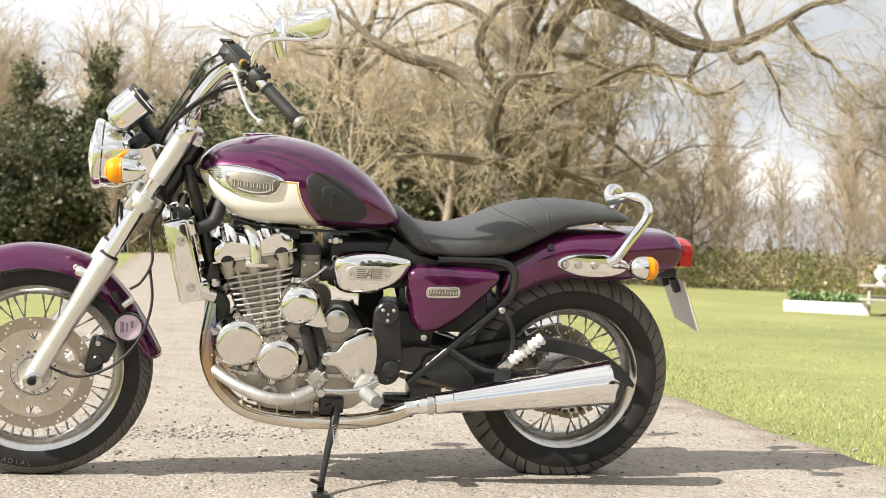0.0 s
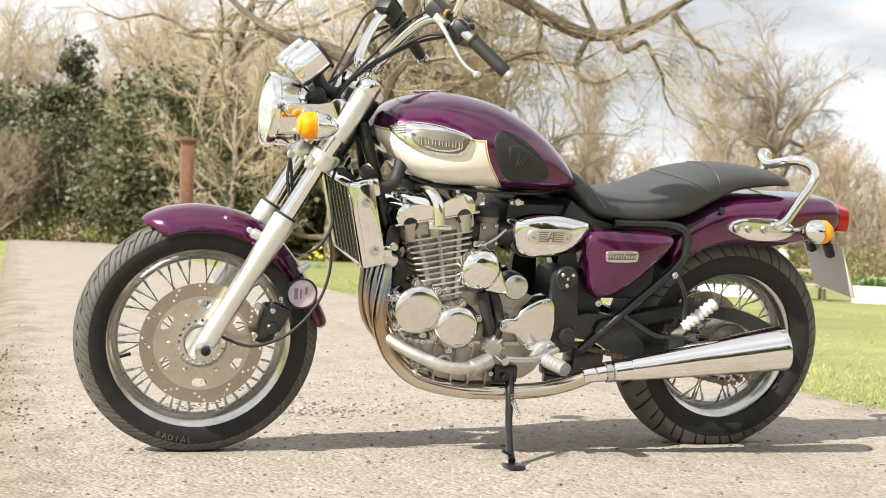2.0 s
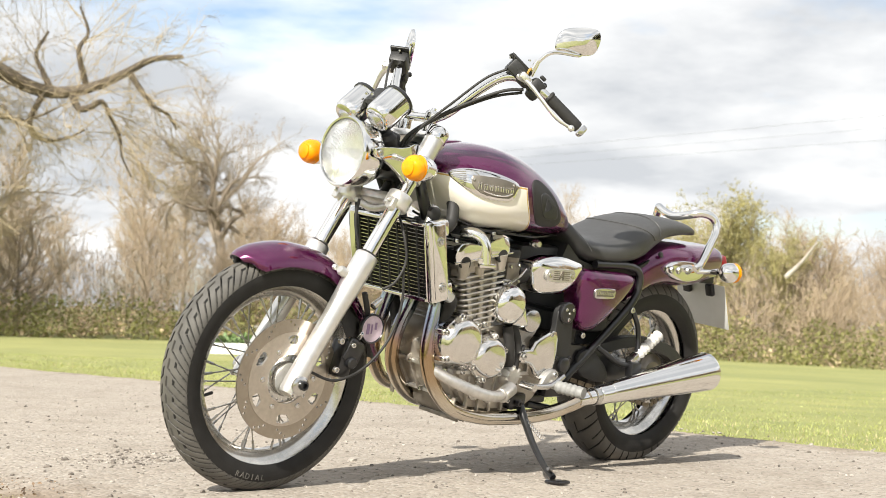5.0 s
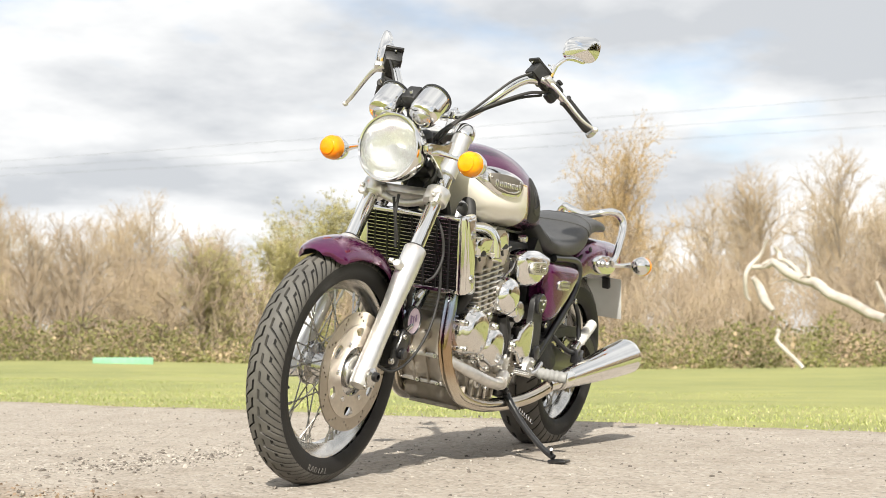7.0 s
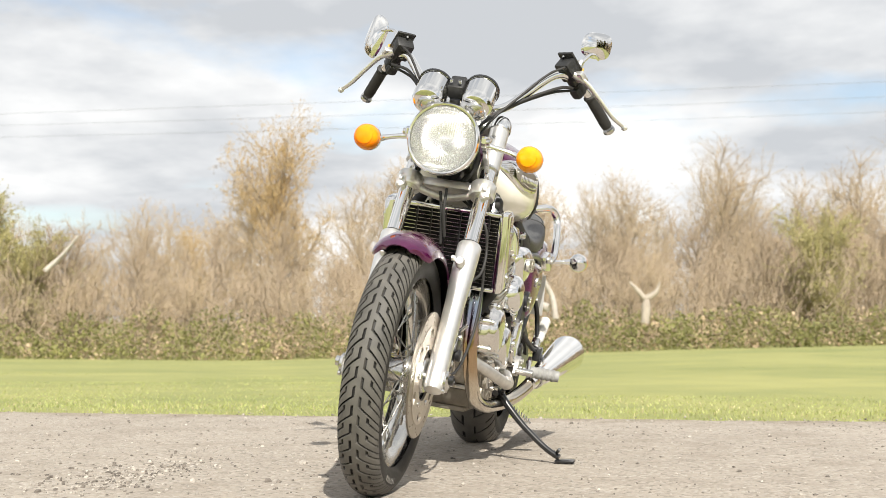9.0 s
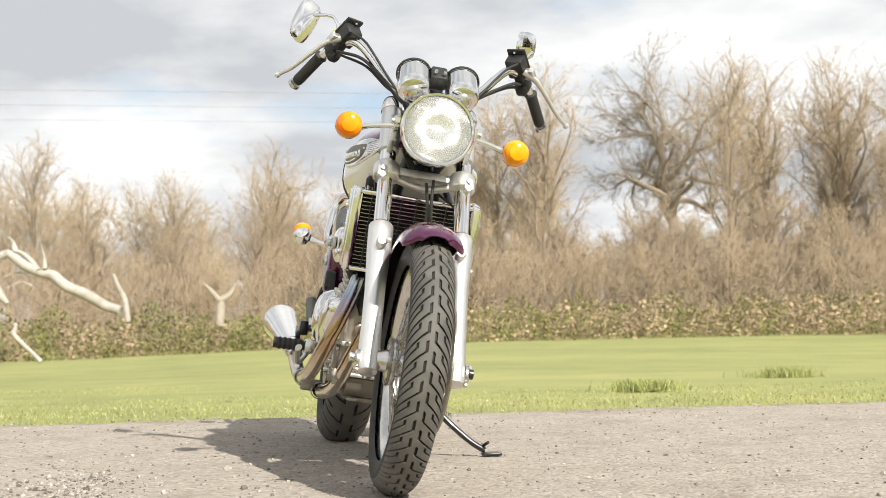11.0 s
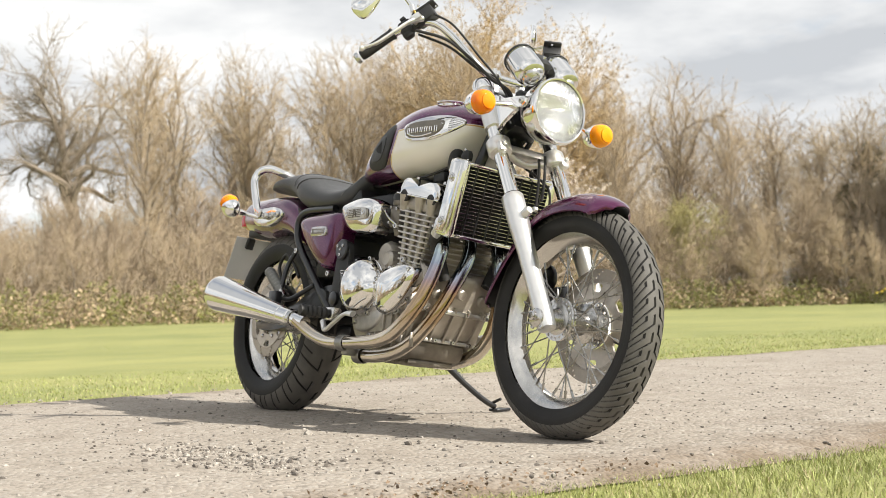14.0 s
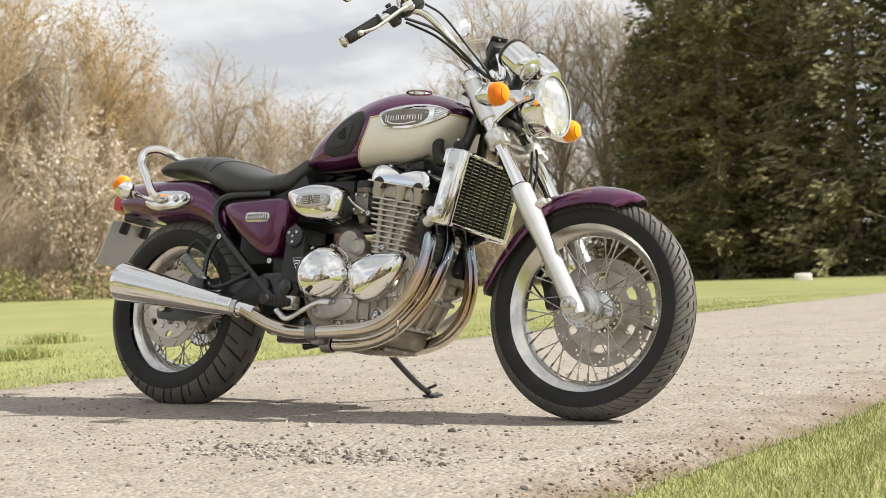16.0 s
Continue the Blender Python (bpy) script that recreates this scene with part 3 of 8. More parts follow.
    part("bracket_bolt", bolt((-0.600, s * 0.112, 0.944), (0, s, 0), 0.009, 0.008), STEEL, bike)
    ind = part("front_indicator", lathe([(0.0005, 0.000), (0.006, 0.001), (0.020, 0.012), (0.030, 0.030), (0.0355, 0.052), (0.0365, 0.060), (0.034, 0.063), (0.0005, 0.063)], (-0.494, s * 0.227, 0.918), (-1, 0, 0), 32), CHROME, bike, "round amber indicator in a chrome bullet")
    part("amber_lens", lathe([(0.0345, 0.0), (0.0355, 0.003), (0.0340, 0.006), (0.0355, 0.010), (0.0345, 0.014), (0.0350, 0.020), (0.0325, 0.026), (0.0285, 0.034), (0.0235, 0.037), (0.0225, 0.041), (0.012, 0.0445), (0.0005, 0.0455)], (-0.557, s * 0.227, 0.918), (-1, 0, 0), 32), AMBER, ind, "amber lens")
    part("stem", tube([(-0.548, s * 0.108, 0.940), (-0.540, s * 0.16, 0.932), (-0.534, s * 0.20, 0.922)], [0.009, 0.007, 0.007, 0.010], 14), CHROME, ind)
part("front_axle", tube([(FX, -0.14, FZ - 0.002), (FX, 0.14, FZ - 0.002)], 0.011, 16, 1), STEEL, bike)
# yokes
low_c = fz(0.818)
part("lower_yoke", join(block(low_c + Vector((0.030, 0, 0.0)), (0.050, 0.17, 0.030), 0.010, Matrix.Rotation(radians(29), 4, "Y")), tube([low_c + Vector((-0.004, -0.09, -0.010)), low_c + Vector((0.004, 0, -0.030)), low_c + Vector((-0.004, 0.09, -0.010))], 0.011, 12)), ALLOY, bike, "cast alloy lower fork yoke")
FD = (FT - FB).normalized()
top_c = FT - FD * 0.035
part("top_yoke", join(block(top_c + Vector((0.030, 0, 0.010)), (0.070, 0.19, 0.026), 0.010, Matrix.Rotation(radians(29), 4, "Y")), lathe([(0.022, -0.02), (0.022, 0.012), (0.014, 0.020), (0.0005, 0.020)], top_c + Vector((0.042, 0, 0.018)), FD, 20)), FORK_ALU, bike, "silver top yoke")
part("steering_head", tube([low_c + Vector((0.048, 0, 0)), top_c + Vector((0.048, 0, -0.01))], 0.030, 20, 1), BLACK, bike)

# ---- mudguard ----
MG_TOP = [(-0.948, 0.632), (-0.928, 0.648), (-0.880, 0.666), (-0.800, 0.676), (-0.705, 0.664), (-0.635, 0.636), (-0.566, 0.576), (-0.500, 0.486), (-0.446, 0.386), (-0.438, 0.362)]
rings = []
path = smooth_path([(x, 0, z) for x, z in MG_TOP], 5)
for i, p in enumerate(path):
    d = (path[min(i + 1, len(path) - 1)] - path[max(i - 1, 0)]).normalized()
    nrm = Vector((-d.z, 0, d.x))
    u = i / (len(path) - 1)
    w = 0.078 * min(1.0, 0.40 + 3.6 * u, 0.62 + 3.2 * (1 - u))
    dep = (0.058 if u < 0.62 else 0.058 - 0.032 * (u - 0.62) / 0.38) * min(1.0, 0.30 + 4.5 * u)
    ring = []
    outer, inner = [], []
    for k in range(19):
        a = -1 + 2 * k / 18
        y = w * math.sin(a * 1.45) / math.sin(1.45)
        drop_ = dep * (1 - math.cos(a * 1.45)) / (1 - math.cos(1.45))
        outer.append(p - nrm * drop_ + Vector((0, y, 0)))
        inner.append(p - nrm * (drop_ + 0.003) + Vector((0, y * 0.955, 0)))
    rings.append(outer + inner[::-1])
guard = part("front_mudguard", loft(rings), [PURPLE, PLASTIC], bike, "glossy purple front mudguard", 50)
for p in guard.data.polygons:                      # underside left dull black
    if len(p.vertices) == 4 and 19 <= p.index % 38 < 37:
        p.material_index = 1

# ---- headlamp ----
HL = Vector((-0.632, 0, 0.934))
HA = Vector((1, 0, -0.05)).normalized()
lamp = part("headlamp", lathe([(0.094, -0.006), (0.0965, -0.002), (0.0965, 0.012), (0.091, 0.016), (0.091, 0.050), (0.086, 0.070), (0.072, 0.092), (0.050, 0.107), (0.022, 0.114), (0.0005, 0.115)], HL, HA, 56, cap=False), CHROME, bike, "round chrome headlamp")
part("reflector", lathe([(0.089, -0.002), (0.082, 0.020), (0.066, 0.040), (0.040, 0.054), (0.018, 0.060), (0.0005, 0.061)], HL, HA, 48, cap=False), REFLECTOR, lamp, "silvered reflector bowl")
part("bulb_shield", lathe([(0.0005, 0.006), (0.012, 0.008), (0.015, 0.014), (0.015, 0.045)], HL, HA, 20), STEEL, lamp)
# lens with vertical flutes
ax, up_v = HA, Vector((0.05, 0, 1)).normalized()
cols = []
for i in range(253):
    y = -0.0902 + 0.1804 * i / 252
    hz = math.sqrt(max(1e-8, 0.0904 ** 2 - y * y))
    col_ = []
    for k in range(19):
        z = hz * (k / 9 - 1)
        rr_ = (y * y + z * z) / 0.0904 ** 2
        row_ = int((z + 0.1) / 0.034)
        amp = 0.0 if rr_ > 0.80 else (0.0009 if row_ % 2 else 0.0006)
        col_.append(HL + ax * (-0.004 - 0.020 * (1 - rr_) + amp * math.sin(y / 0.0904 * 92 + row_)) + Vector((0, y, 0)) + up_v * z)
    cols.append(col_)
g = loft(cols, cap=False, closed=False)
back = loft([[HL + ax * (0.001 - 0.020 * (1 - ((v - HL).y ** 2 + (v - HL).dot(up_v) ** 2) / 0.0904 ** 2)) + Vector((0, (v - HL).y, 0)) + up_v * (v - HL).dot(up_v) for v in r] for r in cols[::-1]], cap=False, closed=False)
lens_ob = part("headlamp_lens", join(g, back), GLASS, lamp, "fluted clear headlamp glass", 80)
lens_ob.visible_shadow = False
part("headlamp_ring", lathe([(0.090, -0.008), (0.0945, -0.010), (0.0985, -0.004), (0.0985, 0.006), (0.092, 0.006)], HL, HA, 56, cap=False), CHROME, lamp, "chrome rim")

# ---- gauges ----
GA = Vector((0.74, 0, 0.67)).normalized()
for s in (-1, 1):
    gc = Vector((-0.545, s * 0.066 + 0.006, 1.067))
    gauge = part("gauge", lathe([(0.0005, -0.056), (0.030, -0.056), (0.039, -0.052), (0.044, -0.042), (0.0455, -0.026), (0.0455, 0.034), (0.048, 0.036), (0.048, 0.042), (0.044, 0.044), (0.041, 0.040), (0.0005, 0.039)], gc, GA, 40), CHROME, bike, "chrome instrument cup")
    part("lower_cap", lathe([(0.0005, -0.066), (0.010, -0.065), (0.016, -0.060), (0.018, -0.062), (0.024, -0.058), (0.026, -0.054)], gc + Vector((0.0, 0, -0.004)), GA, 24), STEEL, gauge)
    part("bezel", lathe([(0.0465, 0.034), (0.0490, 0.035), (0.0490, 0.042), (0.0465, 0.045)], gc, GA, 40, cap=False), BLACK, gauge)
    part("dial", lathe([(0.044, 0.0405), (0.0005, 0.0407)], gc, GA, 32), DIAL, gauge)
part("gauge_bracket", join(block((-0.530, 0.006, 1.090), (0.060, 0.046, 0.042), 0.008, Matrix.Rotation(radians(-42), 4, "Y")), tube([(-0.525, 0.006, 1.06), (-0.49, 0.006, 1.00), (-0.45, 0, 0.985)], 0.018, 12)), PLASTIC, bike, "black plastic instrument bracket")
parts("bracket_screw", [bolt((-0.565, -0.006, 1.100), (-0.67, 0, 0.74), 0.005), bolt((-0.565, 0.018, 1.100), (-0.67, 0, 0.74), 0.005)], STEEL, bike)
# loom behind the lamp
for k, (y0, z0) in enumerate(((-0.03, 0.99), (0.02, 0.985), (0.05, 0.975), (-0.055, 0.97), (0.0, 0.96))):
    part("loom", tube([(-0.500, y0, z0), (-0.48 + 0.01 * k, y0 * 1.2, z0 - 0.07), (-0.45, y0 * 0.6, z0 - 0.13), (-0.43, y0 * 0.3, z0 - 0.16)], 0.008 + 0.001 * (k % 3), 8), PLASTIC, bike)
part("loom_shroud", block((-0.455, 0, 0.925), (0.070, 0.12, 0.11), 0.02, Matrix.Rotation(radians(29), 4, "Y")), BLACK, bike)
for s in (-1, 1):
    part("horn_pad", lathe([(0.0005, -0.02), (0.022, -0.02), (0.025, 0), (0.018, 0.012), (0.0005, 0.014)], (-0.520, s * 0.045, 0.985), (-0.5, 0, 0.8), 20), PLASTIC, bike)

# ---- handlebar and controls ----
for s in (-1, 1):
    part("bar_riser", join(lathe([(0.020, 0), (0.019, 0.03), (0.017, 0.05), (0.021, 0.056), (0.021, 0.075), (0.015, 0.082), (0.0005, 0.083)], (-0.388, s * 0.052, 1.000), (0.2, 0, 1), 20), bolt((-0.372, s * 0.052, 1.084), (0.2, 0, 1), 0.007)), CHROME, bike, "chrome handlebar riser")
bar_pts = [(-0.115, -0.372, 1.088), (-0.190, -0.318, 1.158), (-0.232, -0.280, 1.190), (-0.266, -0.246, 1.204), (-0.294, -0.216, 1.194), (-0.326, -0.182, 1.158), (-0.352, -0.150, 1.118), (-0.372, -0.116, 1.082), (-0.380, -0.082, 1.064), (-0.380, -0.04, 1.060)]
bar_all = bar_pts + [(x, -y, z) for x, y, z in bar_pts[::-1]]
handlebar = part("handlebar", tube(bar_all, 0.0125, 16, 6), CHROME, bike, "tall chrome handlebar")
for s in (-1, 1):
    e, i2, sw = Vector((-0.113, s * 0.376, 1.086)), Vector((-0.188, s * 0.320, 1.157)), Vector((-0.222, s * 0.285, 1.187))
    d = (e - i2).normalized()
    grip = part("grip", lathe([(0.013, -0.006), (0.019, -0.004), (0.020, 0.0), (0.0165, 0.006)] + [(0.0165 + (0.0006 if k % 2 else 0), 0.008 + 0.004 * k) for k in range(22)] + [(0.0165, (e - i2).length - 0.006), (0.014, (e - i2).length)], i2 - d * 0.006, d, 20), RUBBER, handlebar, "ribbed black rubber grip")
    part("bar_end", lathe([(0.0175, 0), (0.0185, 0.003), (0.0185, 0.010), (0.014, 0.014), (0.0005, 0.015)], e, d, 20), STEEL, handlebar, "chrome bar-end weight")
    m = Matrix.Rotation(radians(-42), 4, "Y") @ Matrix.Rotation(s * radians(-42), 4, "X")
    turn = d.to_track_quat("X", "Z").to_matrix().to_4x4()
    part("switch_pod", join(block(sw + Vector((0.004, 0, -0.004)), (0.046, 0.042, 0.046), 0.012, turn), block(sw + Vector((-0.004, s * -0.004, -0.024)), (0.036, 0.034, 0.028), 0.010, turn), lathe([(0.008, 0), (0.008, 0.012), (0.0005, 0.013)], sw + Vector((0.028, 0, 0.004)), (1, 0, 0.2), 12), block(sw + Vector((0.018, s * 0.01, 0.024)), (0.018, 0.014, 0.010), 0.003, turn)), PLASTIC, handlebar, "black switch housing")
    mc = Vector((-0.262, s * 0.252, 1.214))
    res = part("reservoir", join(block(mc + Vector((0, 0, 0.008)), (0.064, 0.054, 0.044), 0.006, turn), block(mc + Vector((0, 0, 0.031)), (0.068, 0.058, 0.008), 0.003, turn), block(mc + Vector((0.010, s * 0.012, -0.018)), (0.042, 0.030, 0.026), 0.008, turn)), PLASTIC, handlebar, "black fluid reservoir with sight glass")
    part("sight_glass", lathe([(0.011, 0), (0.0125, 0.003), (0.010, 0.006), (0.009, 0.003), (0.0005, 0.003)], mc + Vector((0.006, s * 0.034, 0.008)), (0.35, s * 0.8, -0.3), 16), GOLD, handlebar)
    parts("reservoir_screw", [bolt(mc + Vector((-0.02, s * -0.018, 0.040)), (0, 0, 1), 0.004, 0.003), bolt(mc + Vector((0.02, s * 0.018, 0.040)), (0, 0, 1), 0.004, 0.003)], STEEL, handlebar)
    part("lever", tube([(-0.278, s * 0.270, 1.205), (-0.272, s * 0.310, 1.187), (-0.258, s * 0.350, 1.150), (-0.238, s * 0.395, 1.105), (-0.215, s * 0.430, 1.083)], [0.010, 0.009, 0.0075, 0.007, 0.0065, 0.006], 12, 6, True, 0.7), FORK_ALU, handlebar, "silver hand lever")
    part("lever_ball", lathe([(0.0005, -0.0095), (0.006, -0.0075), (0.0095, 0), (0.006, 0.0075), (0.0005, 0.0095)], (-0.213, s * 0.432, 1.082), (0, 1, 0), 16), FORK_ALU, handlebar)
    part("lever_perch", block((-0.268, s * 0.285, 1.203), (0.034, 0.046, 0.020), 0.005, turn), FORK_ALU, handlebar)
    # mirror: stem, shell and glass
    stem = [(-0.228, s * 0.272, 1.235), (-0.214, s * 0.285, 1.262), (-0.196, s * 0.300, 1.283), (-0.160, s * (0.308 if s < 0 else 0.335), 1.290), ((-0.100 if s < 0 else -0.128), s * (0.312 if s < 0 else 0.362), 1.292), ((-0.082 if s < 0 else -0.114), s * (0.310 if s < 0 else 0.374), 1.296)]
    part("mirror_stem", join(tube(stem, 0.0055, 12), tube([(-0.232, s * 0.268, 1.215), (-0.220, s * 0.280, 1.258)], [0.011, 0.009], 14, 2)), CHROME, handlebar, "chrome mirror stem")
    outline = [(-0.072, -0.030), (-0.060, 0.030), (0.020, 0.046), (0.066, 0.044), (0.074, 0.010), (0.060, -0.036), (0.010, -0.046), (-0.050, -0.046)]
    mir = slab([(a, b) for a, b in outline], 0.0, -0.012, 0.008, 0.010, 2)
    if s < 0:
        mm = Matrix.Translation((-0.088, -0.297, 1.334)) @ Matrix.Rotation(radians(-35), 4, "Z") @ Matrix.Diagonal((0.92, 0.92, 0.92, 1))
    else:
        mm = Matrix.Translation((-0.110, 0.378, 1.274)) @ Matrix.Rotation(radians(-122), 4, "Z") @ Matrix.Rotation(radians(-62), 4, "Y") @ Matrix.Diagonal((0.92, 0.92, 0.92, 1))
    shell = part("mirror", place(mir, mm), CHROME, handlebar, "chrome rear-view mirror")
    part("mirror_glass", place(slab([(a * 0.94, b * 0.93) for a, b in outline], 0.0, 0.002, 0.001, 0, 2), mm), MIRROR, shell)
# cables
for pts, r in (
    ([(-0.250, -0.270, 1.172), (-0.300, -0.235, 1.158), (-0.375, -0.150, 1.098), (-0.430, -0.085, 1.040), (-0.470, -0.055, 0.990), (-0.470, -0.040, 0.930)], 0.0065),
    ([(-0.245, -0.262, 1.164), (-0.310, -0.215, 1.140), (-0.385, -0.130, 1.080), (-0.440, -0.070, 1.020), (-0.465, -0.030, 0.960)], 0.0055),
    ([(-0.300, -0.245, 1.220), (-0.340, -0.205, 1.186), (-0.395, -0.145, 1.106), (-0.445, -0.090, 1.030), (-0.470, -0.06, 0.97)], 0.005),
    ([(-0.255, 0.275, 1.172), (-0.320, 0.205, 1.150), (-0.380, 0.145, 1.092), (-0.425, 0.095, 1.035), (-0.470, 0.060, 1.000), (-0.475, 0.030, 0.930)], 0.0065),
    ([(-0.250, 0.262, 1.164), (-0.320, 0.190, 1.130), (-0.385, 0.130, 1.070), (-0.435, 0.075, 1.030), (-0.470, 0.04, 0.97)], 0.0055),
    ([(-0.300, 0.240, 1.222), (-0.345, 0.200, 1.190), (-0.400, 0.140, 1.106), (-0.445, 0.090, 1.035), (-0.475, 0.06, 0.97)], 0.005),
    ([(-0.445, -0.03, 0.80), (-0.480, -0.115, 0.74), (-0.472, -0.135, 0.66), (-0.500, -0.135, 0.60), (-0.530, -0.120, 0.575)], 0.0055),
    ([(-0.478, -0.135, 0.640), (-0.470, -0.140, 0.540), (-0.500, -0.140, 0.440), (-0.570, -0.135, 0.360), (-0.660, -0.130, 0.325), (-0.735, -0.120, 0.345), (-0.765, -0.10, 0.365)], 0.0055),
    ([(-0.565, 0.0, 0.80), (-0.560, -0.012, 0.74), (-0.548, -0.02, 0.66)], 0.006),
    ([(-0.570, -0.018, 0.81), (-0.575, -0.02, 0.75), (-0.560, -0.03, 0.68)], 0.006),
):
    part("cable", tube(pts, r * 0.72, 10), RUBBER, bike, "black control cable")
# front caliper and its bracket
cal = part("front_caliper", join(block((-0.618, -0.090, 0.378), (0.050, 0.060, 0.105), 0.012, Matrix.Rotation(radians(12), 4, "Y")), block((-0.600, -0.112, 0.400), (0.060, 0.030, 0.070), 0.012, Matrix.Rotation(radians(25), 4, "Y")), lathe([(0.016, 0), (0.016, 0.012), (0.012, 0.016), (0.0005, 0.016)], (-0.612, -0.122, 0.372), (0, -1, 0), 20)), BLACK, bike, "black two-piston brake caliper")
parts("caliper_bolt", [bolt((-0.612, -0.124, 0.420), (0, -1, 0), 0.008, 0.008), bolt((-0.650, -0.118, 0.430), (0, -1, 0), 0.009, 0.008), bolt((-0.655, -0.118, 0.352), (0, -1, 0), 0.009, 0.008), bolt((-0.590, -0.122, 0.440), (-0.2, -0.7, 0.7), 0.006, 0.022)], STEEL, cal)
# tax disc holder
disc_holder = part("tax_disc_holder", lathe([(0.040, 0.0), (0.042, 0.003), (0.042, 0.012), (0.039, 0.015), (0.037, 0.011), (0.0005, 0.011)], (-0.533, -0.094, 0.462), (0, -1, 0), 36), BLACK, bike, "round clear-fronted licence disc holder")
part("licence_disc", lathe([(0.0365, 0.0112), (0.0005, 0.0114)], (-0.533, -0.094, 0.462), (0, -1, 0), 32), PAPER, disc_holder, "pale pink paper disc with dark bars")
parts("disc_bar", [block((-0.549, -0.1064, 0.462), (0.010, 0.001, 0.030), 0), block((-0.536, -0.1064, 0.462), (0.005, 0.001, 0.026), 0), block((-0.522, -0.1064, 0.470), (0.007, 0.001, 0.020), 0)], INK, disc_holder)
part("disc_bracket", tube([(-0.540, -0.085, 0.490), (-0.555, -0.095, 0.520), (-0.575, -0.10, 0.560)], 0.008, 10), PLASTIC, bike)
part("hose_union", tube([(-0.520, -0.110, 0.545), (-0.548, -0.112, 0.525)], 0.010, 10, 1), STEEL, bike)

# ---- radiator ----
R_TILT = math.atan2(0.055, 0.215)
RT, RB = Vector((-0.425, 0, 0.772)), Vector((-0.372, 0, 0.556))
RDIR = (RB - RT).normalized()
RN = Vector((RDIR.z, 0, -RDIR.x))
if RN.x > 0:
    RN = -RN
rm = Matrix((( -RN.x, 0, -RDIR.x, 0), (0, 1, 0, 0), (-RN.z, 0, -RDIR.z, 0), (0, 0, 0, 1)))
H = (RB - RT).length
rc = (RT + RB) / 2
rad = part("radiator", block(rc + rm @ Vector((0.016, 0, 0)), (0.024, 0.30, H * 0.97), 0.003, rm), MATT, bike, "black radiator core behind a chrome grille")
slats = [block(rc + rm @ Vector((-0.018, 0, -H * 0.46 + H * 0.92 * k / 19)), (0.007, 0.30, 0.0019), 0, rm) for k in range(20)]
part("grille_slats", join(*slats), STEEL, rad, "thin steel slats")
parts("grille_bar", [block(rc + rm @ Vector((-0.021, y, 0)), (0.005, 0.004, H * 0.96), 0, rm) for y in (-0.125, -0.083, -0.042, 0, 0.042, 0.083, 0.125)], BLACK, rad)
part("grille_frame", join(block(rc + rm @ Vector((-0.014, 0, H * 0.485)), (0.024, 0.31, 0.010), 0.003, rm), block(rc + rm @ Vector((-0.014, 0, -H * 0.485)), (0.024, 0.31, 0.010), 0.003, rm)), CHROME, rad)
for s in (-1, 1):
    cover_m = join(block(rc + rm @ Vector((0.012, s * 0.164, 0)), (0.070, 0.030, H * 1.06), 0.012, rm), block(rc + rm @ Vector((0.014, s * 0.176, 0)), (0.050, 0.014, H * 0.97), 0.006, rm), block(rc + rm @ Vector((0.044, s * 0.158, H * 0.40)), (0.036, 0.030, 0.050), 0.010, rm), block(rc + rm @ Vector((0.044, s * 0.158, -H * 0.40)), (0.044, 0.032, 0.044), 0.010, rm))
    cv = part("radiator_cover", cover_m, CHROME, rad, "polished radiator side cover")
    parts("cover_bolt", [lathe([(0.014, 0), (0.013, 0.003), (0.008, 0.003), (0.008, 0.007), (0.004, 0.008), (0.0005, 0.006)], rc + rm @ Vector((0.016, s * 0.183, z)), (0, s, 0), 18) for z in (-H * 0.33, H * 0.26)], STEEL, cv)
    part("rubber_mount", lathe([(0.020, 0), (0.020, 0.014), (0.012, 0.020), (0.0005, 0.020)], RT + Vector((0.035, s * 0.125, 0.024)), (0, s, 0), 20), RUBBER, rad)
    part("mount_tab", tube([RT + Vector((0.02, s * 0.13, -0.01)), RT + Vector((0.035, s * 0.13, 0.030)), RT + Vector((0.045, s * 0.13, 0.042))], 0.014, 10, 4, True, 0.5), STEEL, rad)
    part("radiator_hose", tube([RT + Vector((0.07, s * 0.13, -0.02)), RT + Vector((0.115, s * 0.12, 0.0)), RT + Vector((0.135, s * 0.10, 0.05)), RT + Vector((0.15, s * 0.06, 0.08))], 0.018, 14), RUBBER, rad)
    part("lower_hose", tube([RB + Vector((0.05, s * 0.15, 0.02)), RB + Vector((0.095, s * 0.135, -0.005)), RB + Vector((0.10, s * 0.11, -0.05)), RB + Vector((0.10, s * 0.08, -0.12))], 0.018, 14), RUBBER, rad)
    part("hose_spigot", tube([RB + Vector((0.03, s * 0.165, 0.025)), RB + Vector((0.07, s * 0.150, 0.010))], 0.017, 14, 2), FORK_ALU, rad)

